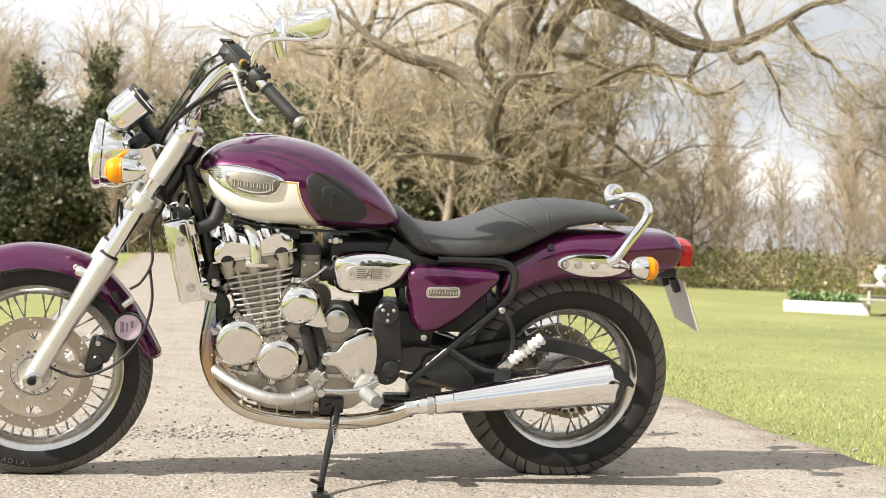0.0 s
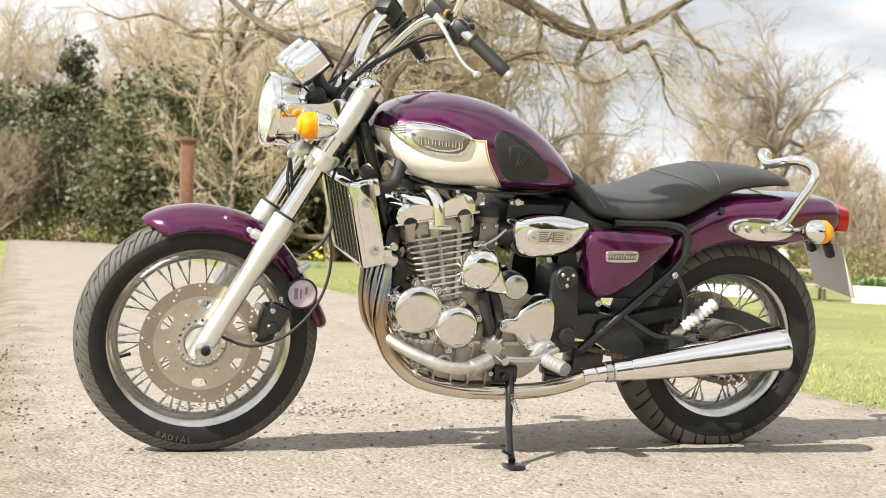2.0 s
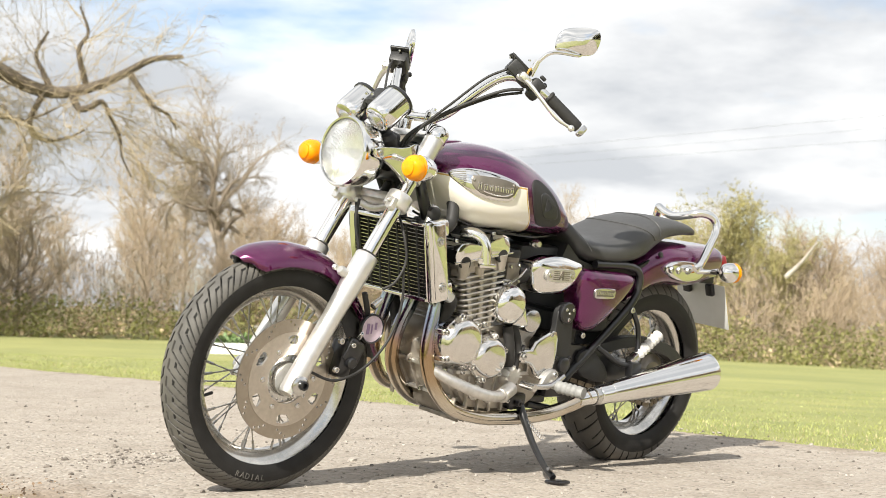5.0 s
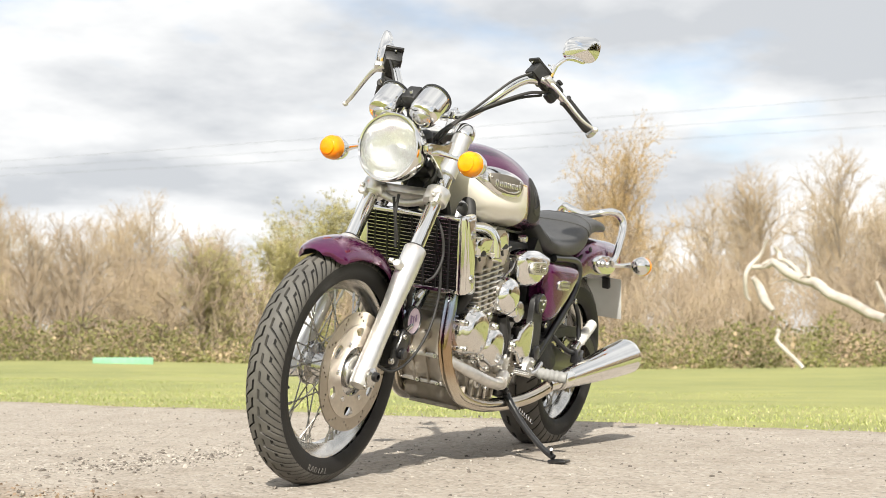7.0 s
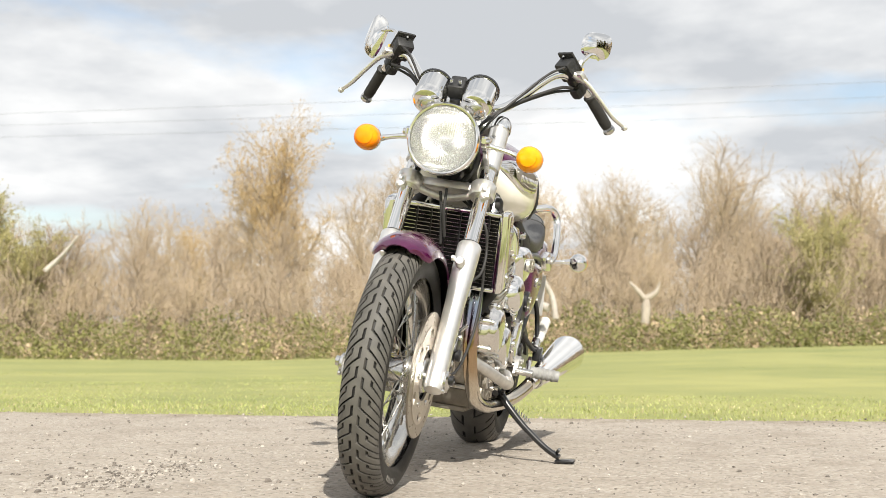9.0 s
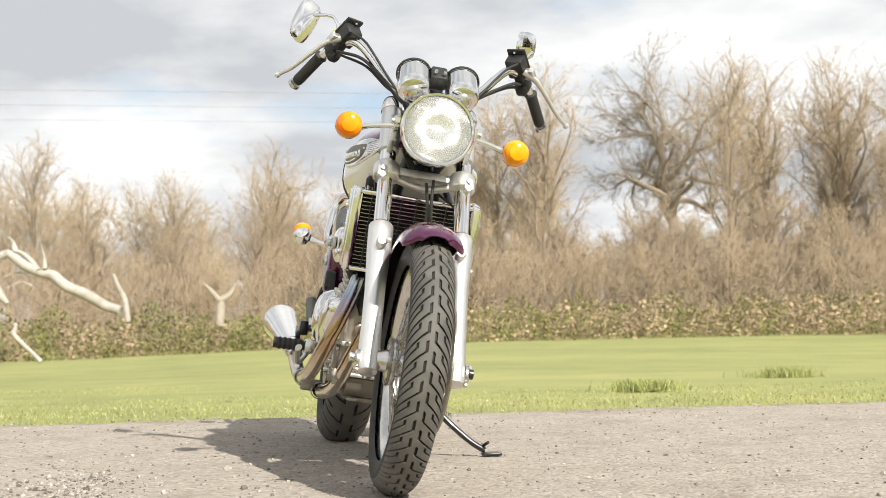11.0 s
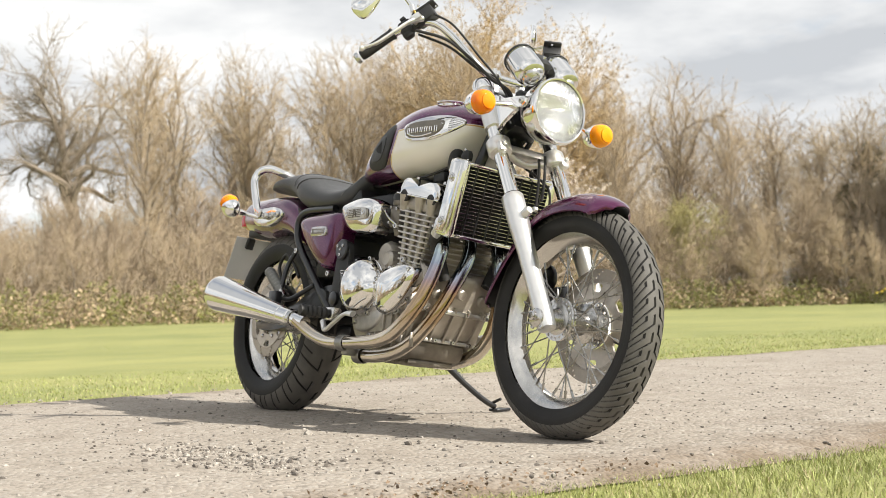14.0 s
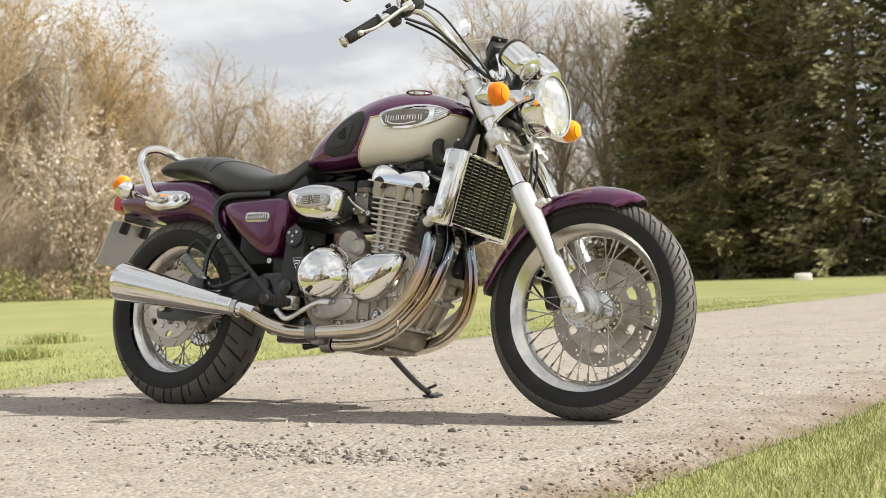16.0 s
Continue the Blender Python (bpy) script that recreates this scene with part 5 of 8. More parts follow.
# ---- side panels and air-box covers ----
SP = [(0.236, 0.640), (0.245, 0.662), (0.275, 0.673), (0.400, 0.670), (0.490, 0.667), (0.520, 0.655), (0.515, 0.632), (0.455, 0.570), (0.402, 0.522), (0.350, 0.487), (0.318, 0.474), (0.285, 0.476), (0.265, 0.500), (0.246, 0.560)]
AB = [(0.020, 0.682), (0.055, 0.700), (0.110, 0.708), (0.160, 0.708), (0.215, 0.698), (0.262, 0.688), (0.245, 0.655), (0.222, 0.622), (0.185, 0.598), (0.140, 0.584), (0.045, 0.584), (0.030, 0.630)]
for s in (-1, 1):
    panel = part("side_panel", slab(SP, s * 0.100, s * 0.172, 0.030, 0.012, 2), PURPLE, bike, "glossy purple side panel", 60)
    plq = part("panel_badge", slab([(0.292, 0.592), (0.300, 0.584), (0.386, 0.586), (0.393, 0.594), (0.393, 0.612), (0.386, 0.620), (0.300, 0.618), (0.292, 0.610)], s * 0.178, s * 0.186, 0.003, 0, 1), STEEL, panel, "silver badge with dark bars")
    part("badge_field", join(block((0.3425, s * 0.1865, 0.602), (0.084, 0.001, 0.018), 0, Matrix.Rotation(radians(-1), 4, "Y"))), ALLOY_DARK, plq)
    part("badge_relief", join(*[block((0.306 + 0.0082 * k, s * 0.1872, 0.602 + (0.002 if k in (0, 1, 5) else 0)), (0.0034, 0.001, 0.013 if k in (0, 1, 5) else 0.009), 0, Matrix.Rotation(radians(12), 4, "Y")) for k in range(10)]), STEEL, plq)
    part("panel_screw", bolt((0.300, s * 0.150, 0.462), (0, s, 0), 0.010, 0.008), STEEL, panel)
    cover_ = part("airbox_cover", slab(AB, s * 0.095, s * 0.168, 0.026, 0.010, 2), CHROME, bike, "chrome air-box cover", 60)
    pq = part("cover_plaque", slab([(0.060, 0.640), (0.072, 0.628), (0.178, 0.630), (0.190, 0.642), (0.190, 0.660), (0.178, 0.672), (0.072, 0.670), (0.060, 0.658)], s * 0.172, s * 0.182, 0.003, 0, 2), ALLOY, cover_, "cast plaque with ribs")
    parts("plaque_rib", [block((x, s * 0.1825, 0.638 + 0.006 * k), (0.026, 0.0015, 0.0028), 0) for k in range(5) for x in (0.104, 0.150)], ALLOY_DARK, pq)
    part("plaque_emblem", join(block((0.122, s * 0.183, 0.650), (0.004, 0.002, 0.028), 0, Matrix.Rotation(radians(22), 4, "Y")), block((0.133, s * 0.183, 0.650), (0.004, 0.002, 0.028), 0), block((0.127, s * 0.183, 0.646), (0.016, 0.002, 0.004), 0)), ALLOY_DARK, pq)
    parts("plaque_screw", [lathe([(0.008, 0), (0.008, 0.003), (0.004, 0.003), (0.0005, 0.001)], (x, s * 0.182, 0.650), (0, s, 0), 16) for x in (0.076, 0.175)], STEEL, pq)
part("air_box", block((0.16, 0, 0.66), (0.28, 0.20, 0.14), 0.02), PLASTIC, bike)
part("battery_box", block((0.38, 0, 0.57), (0.24, 0.18, 0.22), 0.02), PLASTIC, bike)
part("seat_base", slab([(0.20, 0.745), (0.26, 0.700), (0.34, 0.680), (0.56, 0.685), (0.62, 0.715), (0.60, 0.66), (0.30, 0.655), (0.18, 0.70)], -0.125, 0.125, 0.01), PLASTIC, bike)

# ---- engine ----
def disc_poly(cx, cz, rx, rz, n=32):
    return [(cx + rx * math.cos(2 * math.pi * k / n), cz + rz * math.sin(2 * math.pi * k / n)) for k in range(n)]


case = part("crankcase", join(
    slab([(-0.262, 0.455), (-0.250, 0.41), (-0.222, 0.335), (-0.178, 0.262), (-0.13, 0.232), (0.09, 0.230), (0.15, 0.27), (0.18, 0.36), (0.14, 0.47), (0.0, 0.490), (-0.10, 0.480), (-0.24, 0.478)], -0.128, 0.128, 0.016, 0, 1),
    slab([(-0.232, 0.40), (-0.205, 0.33), (-0.155, 0.272), (0.08, 0.262), (0.13, 0.30), (0.15, 0.37), (0.10, 0.44), (-0.21, 0.45)], -0.136, 0.136, 0.012, 0, 1)), ALLOY_MID, bike, "weathered cast alloy crankcase")
# the shade below the engine is put into the sump's darker alloy
part("sump", slab([(-0.165, 0.262), (-0.160, 0.208), (-0.12, 0.190), (0.04, 0.190), (0.07, 0.215), (0.07, 0.25)], -0.098, 0.098, 0.012, 0, 1), ALLOY_DARK, case, "finned oil sump")
parts("sump_fin", [block((-0.130 + 0.024 * k, 0, 0.188), (0.007, 0.17, 0.014), 0.002) for k in range(8)], ALLOY_DARK, case)
parts("case_rib", [block((-0.206, -0.10 + 0.05 * k, 0.310), (0.020, 0.007, 0.12), 0.002, Matrix.Rotation(radians(-31), 4, "Y")) for k in range(5)] + [block((-0.21 + 0.05 * k, s_ * 0.134, 0.248), (0.006, 0.014, 0.045), 0.002) for k in range(6) for s_ in (-1, 1)], ALLOY_MID, case)
parts("case_flange", [slab([(-0.228, 0.352), (0.14, 0.345), (0.14, 0.335), (-0.224, 0.342)], s_ * 0.126, s_ * 0.146, 0.003) for s_ in (-1, 1)], ALLOY, case)
parts("arched_rib", [tube([(-0.205 - 0.018 * k, 0.128, 0.486 - 0.008 * k), (-0.228 - 0.014 * k, 0.130, 0.462 - 0.010 * k), (-0.240 - 0.008 * k, 0.129, 0.420 - 0.014 * k)], 0.0065, 8) for k in range(4)], ALLOY_MID, case)
parts("front_flange", [block((-0.224, 0, 0.345), (0.028, 0.262, 0.014), 0.003), block((-0.172, 0, 0.258), (0.022, 0.226, 0.012), 0.003)], ALLOY, case)
parts("front_boss", [lathe([(0.017, -0.01), (0.017, 0.012), (0.013, 0.016), (0.0005, 0.016)], (-0.246 + 0.62 * (0.40 - z), y, z), (-1, 0, -0.4), 20) for y, z in ((-0.085, 0.395), (0.0, 0.405), (0.085, 0.395), (0.055, 0.30), (-0.055, 0.30))], ALLOY_MID, case)
parts("front_bolt", [bolt((-0.232, y, z), (-1, 0, 0), 0.0075, 0.014) for y in (-0.115, -0.04, 0.04, 0.115) for z in (0.345,)] + [bolt((-0.180, y, 0.258), (-1, 0, 0), 0.0065, 0.014) for y in (-0.10, -0.035, 0.035, 0.10)], STEEL, case)
parts("side_rib", [block((x, s_ * 0.137, 0.300), (0.007, 0.014, 0.070), 0.002) for x in (-0.165, -0.130, -0.10, -0.055) for s_ in (-1, 1)], ALLOY_MID, case)
parts("plug_boss", [lathe([(0.024, -0.004), (0.024, 0.006), (0.018, 0.009), (0.018, 0.002)], (-0.135, s_ * 0.137, 0.285), (0, s_, 0), 24) for s_ in (-1, 1)], ALLOY, case)
parts("case_bolt", [bolt((x, s_ * 0.146, z), (0, s_, 0), 0.0075, 0.010) for s_ in (-1, 1) for x, z in ((-0.205, 0.347), (-0.165, 0.347), (-0.14, 0.290), (-0.09, 0.262), (0.0, 0.258), (0.10, 0.30))], STEEL, case)
# cylinder block leans forward; deep fins above, shorter ones below
CB0, TILT = Vector((-0.146, 0, 0.462)), radians(-11)
cm = Matrix.Rotation(TILT, 4, "Y")
CU = (cm @ Vector((0, 0, 1))).normalized()


def barrel_ring(u, grow=0.0):
    """A rounded oblong round the barrels, wider towards the head."""
    hx, hy, r = 0.043 + 0.190 * u + grow, 0.130 + 0.040 * u + grow, 0.020
    out = []
    for k in range(24):
        a = 2 * math.pi * (k + 0.5) / 24
        c, d = math.cos(a), math.sin(a)
        out.append(CB0 + CU * u + cm @ Vector((math.copysign(hx - r, c) + r * c, math.copysign(hy - r, d) + r * d, 0)))
    return out


cyl = part("cylinder_block", loft([barrel_ring(u) for u in (-0.012, 0.0, 0.05, 0.10, 0.15, 0.205)]), ALLOY_MID, bike, "finned alloy cylinder block")
for k in range(11):
    u_ = 0.012 + k * 0.0166
    over = 0.016 if k < 5 else 0.020
    fin = part("fin", loft([barrel_ring(u_ - 0.0030, over - 0.0014), barrel_ring(u_ - 0.0016, over), barrel_ring(u_ + 0.0016, over), barrel_ring(u_ + 0.0030, over - 0.0012)]), ALLOY, cyl)
    if k == 0:
        fin["label"] = "cooling fin"
parts("fin_post", [tube([CB0 + CU * u0 + cm @ Vector((x * (0.052 + 0.185 * u0), s * (0.1345 + 0.040 * u0), 0)), CB0 + CU * u1 + cm @ Vector((x * (0.052 + 0.185 * u1), s * (0.1345 + 0.040 * u1), 0))], 0.0095, 10, 1) for u0, u1 in ((0.0, 0.200),) for x in (-0.66, 0.0, 0.66) for s in (-1, 1)], ALLOY_MID, cyl)
HC = CB0 + CU * 0.206
head = part("cylinder_head", join(block(HC, (0.206, 0.300, 0.046), 0.012, cm), *[tube([HC + cm @ Vector((x, s * 0.146, -0.026)), HC + cm @ Vector((x, s * 0.150, 0.022))], [0.015, 0.021, 0.022], 14, 2) for x in (-0.082, -0.014, 0.072) for s in (-1, 1)]), ALLOY_MID, bike, "cast alloy cylinder head")
CC = HC + CU * 0.020
cam_prof = [(-0.116, 0.0), (-0.121, 0.020), (-0.112, 0.042), (-0.092, 0.055), (-0.068, 0.055), (-0.048, 0.043), (-0.036, 0.030), (0.0, 0.025), (0.028, 0.030), (0.040, 0.045), (0.058, 0.057), (0.082, 0.057), (0.102, 0.045), (0.110, 0.022), (0.108, 0.0)]
cam_geo = join(slab(cam_prof, 0.0, -0.162, 0.018, 0.002), slab(cam_prof, 0.0, 0.162, 0.018, 0.002))
cam_part = part("cam_cover", place(cam_geo, Matrix.Translation(CC) @ cm), CHROME, bike, "polished cam cover", 34)
parts("half_moon_plug", [lathe([(0.022, -0.012), (0.022, 0.002), (0.019, 0.005), (0.0005, 0.0055)], CC + cm @ Vector((x, s * 0.158, -0.002)), (0, s, 0), 24) for x in (-0.080, 0.070) for s in (-1, 1)], RUBBER, cam_part)
parts("cover_lip", [block(CC + cm @ Vector((-0.004, s * 0.156, 0.002)), (0.236, 0.014, 0.006), 0.002, cm) for s in (-1, 1)], POLISHED, cam_part)
parts("cover_bolt", [bolt(CC + cm @ Vector((x, y, 0.056)), CU, 0.008, 0.008) for x in (-0.080, 0.070) for y in (-0.12, -0.04, 0.04, 0.12)], STEEL, cam_part)
parts("barrel_bolt", [bolt(CB0 + CU * h_ + cm @ Vector((x, s * 0.150, 0)), (0, s, 0), 0.009, 0.010) for h_, x in ((0.03, 0.005), (0.125, 0.088)) for s in (-1, 1)], STEEL, cyl)
part("coolant_elbow", tube([(-0.235, -0.095, 0.750), (-0.212, -0.135, 0.748), (-0.196, -0.156, 0.722), (-0.190, -0.164, 0.668)], 0.018, 16), CHROME, bike, "chrome coolant elbow")
part("coolant_flange", block((-0.188, -0.163, 0.664), (0.066, 0.022, 0.014), 0.004), CHROME, bike)
parts("coil", (block((-0.22, 0.0, 0.755), (0.06, 0.22, 0.03), 0.008), block((-0.10, 0.0, 0.745), (0.07, 0.20, 0.035), 0.008)), PLASTIC, bike)
parts("plug_lead", (tube([(-0.25, -0.09, 0.76), (-0.21, -0.08, 0.775), (-0.16, -0.07, 0.765), (-0.12, -0.08, 0.75)], 0.007, 8), tube([(-0.25, 0.09, 0.76), (-0.21, 0.08, 0.775), (-0.16, 0.07, 0.765)], 0.007, 8)), PLASTIC, bike)
# head steady and bracket to the frame
for s in (-1, 1):
    part("engine_bracket", slab([(-0.318, 0.66), (-0.290, 0.66), (-0.285, 0.60), (-0.270, 0.575), (-0.305, 0.565), (-0.325, 0.60)], s * 0.100, s * 0.128, 0.004, 0, 1), BLACK, bike)
    part("bracket_bolt", lathe([(0.014, 0), (0.014, 0.008), (0.009, 0.012), (0.0005, 0.012)], (-0.300, s * 0.128, 0.600), (0, s, 0), 18), STEEL, bike)
    # carburettor and its mouth
    carb = part("carburettor", join(block((-0.035, s * 0.105, 0.640), (0.060, 0.060, 0.075), 0.012), lathe([(0.030, 0), (0.032, 0.006), (0.032, 0.020), (0.0005, 0.022)], (-0.035, s * 0.105, 0.675), (0, 0, 1), 24), lathe([(0.018, -0.01), (0.020, 0.0), (0.014, 0.022), (0.0005, 0.024)], (-0.030, s * 0.105, 0.602), (0, 0, -1), 18)), ALLOY_DARK, bike, "grey carburettor")
    part("carb_top", lathe([(0.033, 0), (0.034, 0.016), (0.030, 0.024), (0.0005, 0.026)], (-0.035, s * 0.105, 0.690), (0, 0, 1), 24), PLASTIC, carb)
    parts("intake_rubber", (lathe([(0.026, 0), (0.029, 0.008), (0.026, 0.018), (0.029, 0.03), (0.026, 0.04)], (-0.105, s * 0.105, 0.648), (1, 0, -0.05), 20), lathe([(0.030, 0), (0.033, 0.01), (0.030, 0.02), (0.033, 0.03), (0.030, 0.045)], (-0.005, s * 0.105, 0.642), (1, 0, 0), 20)), RUBBER, carb)
    parts("carb_screw", [bolt((-0.035 + dx, s * 0.135, 0.640 + dz), (0, s, 0), 0.005, 0.006) for dx, dz in ((-0.018, 0.022), (0.02, -0.02), (0.016, 0.028), (-0.012, -0.03))], STEEL, carb)
    part("carb_link", tube([(-0.06, s * 0.14, 0.61), (-0.02, s * 0.145, 0.635), (0.01, s * 0.14, 0.66)], 0.004, 8), STEEL, carb)
# left covers
gen = part("generator_cover", lathe([(0.078, 0.0), (0.078, 0.030), (0.074, 0.036), (0.070, 0.042), (0.067, 0.052), (0.060, 0.060), (0.050, 0.064), (0.030, 0.066), (0.0005, 0.067)], (-0.226, -0.112, 0.437), (0, -1, 0), 44), POLISHED, bike, "polished round engine cover", 50)
parts("screw_boss", [lathe([(0.0125, 0.0), (0.0125, 0.034), (0.010, 0.038), (0.0005, 0.038)], (-0.226 + 0.074 * math.cos(a), -0.112, 0.437 + 0.074 * math.sin(a)), (0, -1, 0), 16) for a in (0.75, 1.7, 2.75, 3.9, 5.0)], POLISHED, gen)
parts("cover_screw", [bolt((-0.226 + 0.074 * math.cos(a), -0.148, 0.437 + 0.074 * math.sin(a)), (0, -1, 0), 0.0080, 0.012) for a in (0.75, 1.7, 2.75, 3.9, 5.0)], STEEL, gen)
st = part("starter_cover", lathe([(0.070, 0.0), (0.070, 0.040), (0.066, 0.047), (0.062, 0.054), (0.058, 0.064), (0.050, 0.071), (0.040, 0.074), (0.0005, 0.076)], (-0.116, -0.112, 0.392), (0, -1, 0), 44), POLISHED, bike, "polished round engine cover", 50)
parts("screw_boss", [lathe([(0.0125, 0.0), (0.0125, 0.042), (0.010, 0.047), (0.0005, 0.047)], (-0.116 + 0.067 * math.cos(a), -0.112, 0.392 + 0.067 * math.sin(a)), (0, -1, 0), 16) for a in (0.35, 1.35, 2.3, 3.6, 4.5, 5.5)], POLISHED, st)
parts("cover_screw", [bolt((-0.116 + 0.067 * math.cos(a), -0.157, 0.392 + 0.067 * math.sin(a)), (0, -1, 0), 0.0080, 0.012) for a in (0.35, 1.35, 2.3, 3.6, 4.5, 5.5)], STEEL, st)
spc = part("sprocket_cover", slab([(0.000, 0.398), (0.012, 0.420), (0.050, 0.420), (0.066, 0.450), (0.130, 0.482), (0.160, 0.476), (0.168, 0.400), (0.158, 0.345), (0.130, 0.318), (0.080, 0.335), (0.050, 0.375), (0.010, 0.378)], -0.120, -0.178, 0.010, 0.003, 1), POLISHED, bike, "polished sprocket cover")
parts("cover_screw", (bolt((0.128, -0.176, 0.468), (0, -1, 0), 0.008), bolt((0.016, -0.172, 0.400), (0, -1, 0), 0.010, 0.012), bolt((0.09, -0.176, 0.345), (0, -1, 0), 0.008)), STEEL, spc)
hornp = part("horn_cover", join(lathe([(0.059, 0.0), (0.061, 0.012), (0.0605, 0.030), (0.056, 0.046), (0.046, 0.057), (0.030, 0.063), (0.0005, 0.065)], (-0.064, -0.132, 0.553), (0, -1, 0), 44), slab([(-0.058, 0.602), (-0.020, 0.590), (-0.002, 0.560), (0.010, 0.520), (0.028, 0.484), (-0.010, 0.484), (-0.056, 0.494), (-0.070, 0.510)], -0.130, -0.176, 0.016, 0.004, 1)), CHROME, bike, "chrome bell-shaped horn cover", 60)
part("horn_bracket", join(block((-0.060, -0.128, 0.610), (0.040, 0.02, 0.030), 0.005), bolt((-0.062, -0.148, 0.612), (0, -1, 0), 0.008)), STEEL, hornp)
part("oil_filler", join(lathe([(0.034, -0.04), (0.036, 0.0), (0.036, 0.030), (0.034, 0.033), (0.0005, 0.034)], (0.049, -0.130, 0.505), (-0.1, -1, 0), 32)), BLACK, bike, "black canister with a plain pale cap")
part("filler_face", lathe([(0.0335, 0.0342), (0.031, 0.036), (0.0005, 0.037)], (0.049, -0.130, 0.505), (-0.1, -1, 0), 32), STEEL, bike, "brushed silver cap")
part("breather_hose", tube([(-0.045, -0.150, 0.485), (-0.030, -0.155, 0.430), (-0.015, -0.150, 0.385), (-0.012, -0.14, 0.355)], 0.016, 12), RUBBER, bike)
part("coolant_hose", tube([(-0.020, -0.135, 0.500), (0.000, -0.150, 0.450), (0.010, -0.150, 0.400), (0.006, -0.15, 0.350)], 0.015, 12), RUBBER, bike)
part("clutch_cable_end", tube([(0.0, -0.15, 0.36), (0.015, -0.16, 0.40), (0.03, -0.16, 0.43)], 0.006, 8), RUBBER, bike)
part("water_pump", join(lathe([(0.034, 0), (0.034, 0.02), (0.024, 0.034), (0.0005, 0.036)], (-0.005, -0.135, 0.335), (0, -1, 0), 24), *[block((-0.005 + 0.024 * math.cos(a), -0.160, 0.335 + 0.024 * math.sin(a)), (0.020, 0.020, 0.005), 0.001, Matrix.Rotation(-a, 4, "Y")) for a in [k * math.pi / 4 for k in range(8)]]), ALLOY, bike, "ribbed alloy water pump")
# right covers
cl = part("clutch_cover", join(slab(disc_poly(0.078, 0.412, 0.106, 0.098, 40), 0.112, 0.142, 0.004), place(lathe([(0.096, 0.0), (0.096, 0.010), (0.092, 0.026), (0.080, 0.046), (0.060, 0.060), (0.036, 0.067), (0.012, 0.070), (0.0005, 0.070)], (0, 0, 0), (0, 1, 0), 44), Matrix.Translation((0.078, 0.138, 0.412)) @ Matrix.Diagonal((1.06, 1, 1, 1)))), CHROME, bike, "large domed polished clutch cover", 50)
parts("cover_screw", [bolt((0.078 + 0.102 * math.cos(a), 0.142, 0.412 + 0.095 * math.sin(a)), (0, 1, 0), 0.0085, 0.014) for a in [0.3 + k * 0.785 for k in range(8)]], STEEL, cl)
part("gear_case_cover", slab([(0.139, 0.302), (0.077, 0.331), (0.024, 0.361), (-0.013, 0.358), (-0.045, 0.332), (-0.020, 0.293), (0.028, 0.270), (0.110, 0.270)], 0.115, 0.142, 0.012, 0.003, 2), ALLOY, bike, "cast lower gearbox cover", 50)
al = part("alternator_cover", slab([(-0.035, 0.410), (-0.045, 0.445), (-0.090, 0.465), (-0.160, 0.478), (-0.225, 0.472), (-0.238, 0.450), (-0.225, 0.405), (-0.195, 0.362), (-0.150, 0.325), (-0.100, 0.314), (-0.050, 0.335)], 0.120, 0.188, 0.022, 0.012, 2), CHROME, bike, "polished triangular engine cover", 50)
parts("cover_screw", [bolt((x, 0.176, z), (0, 1, 0), 0.008, 0.010) for x, z in ((-0.048, 0.432), (-0.120, 0.462), (-0.220, 0.455), (-0.190, 0.375), (-0.125, 0.335), (-0.062, 0.352))], STEEL, al)
parts("case_bulge", (lathe([(0.044, 0), (0.046, 0.02), (0.036, 0.036), (0.0005, 0.040)], (0.012, 0.085, 0.520), (0, 1, 0), 28), lathe([(0.028, 0), (0.028, 0.04), (0.020, 0.05), (0.0005, 0.05)], (-0.04, 0.10, 0.500), (0, 1, 0), 24)), ALLOY_MID, bike, "cast starter housing")
parts("sump_plug", (bolt((-0.135, 0.137, 0.275), (0, 1, 0), 0.014, 0.012), bolt((-0.20, 0.136, 0.33), (0, 1, 0), 0.008), bolt((-0.04, 0.136, 0.25), (0, 1, 0), 0.008)), STEEL, case)
part("warning_sticker", slab([(0.152, 0.465), (0.190, 0.465), (0.171, 0.425)], 0.170, 0.1712, 0.0004), PLASTIC, bike, "triangular dark sticker with a pale edge")
part("sticker_edge", join(tube([(0.152, 0.1712, 0.465), (0.190, 0.1712, 0.465)], 0.0012, 5, 1), tube([(0.190, 0.1712, 0.465), (0.171, 0.1712, 0.425)], 0.0012, 5, 1), tube([(0.171, 0.1712, 0.425), (0.152, 0.1712, 0.465)], 0.0012, 5, 1), block((0.171, 0.1716, 0.456), (0.022, 0.001, 0.004), 0), block((0.171, 0.1716, 0.448), (0.014, 0.001, 0.004), 0)), STEEL, bike)
part("regulator_box", block((0.27, 0.0, 0.45), (0.14, 0.2, 0.16), 0.02), PLASTIC, bike)

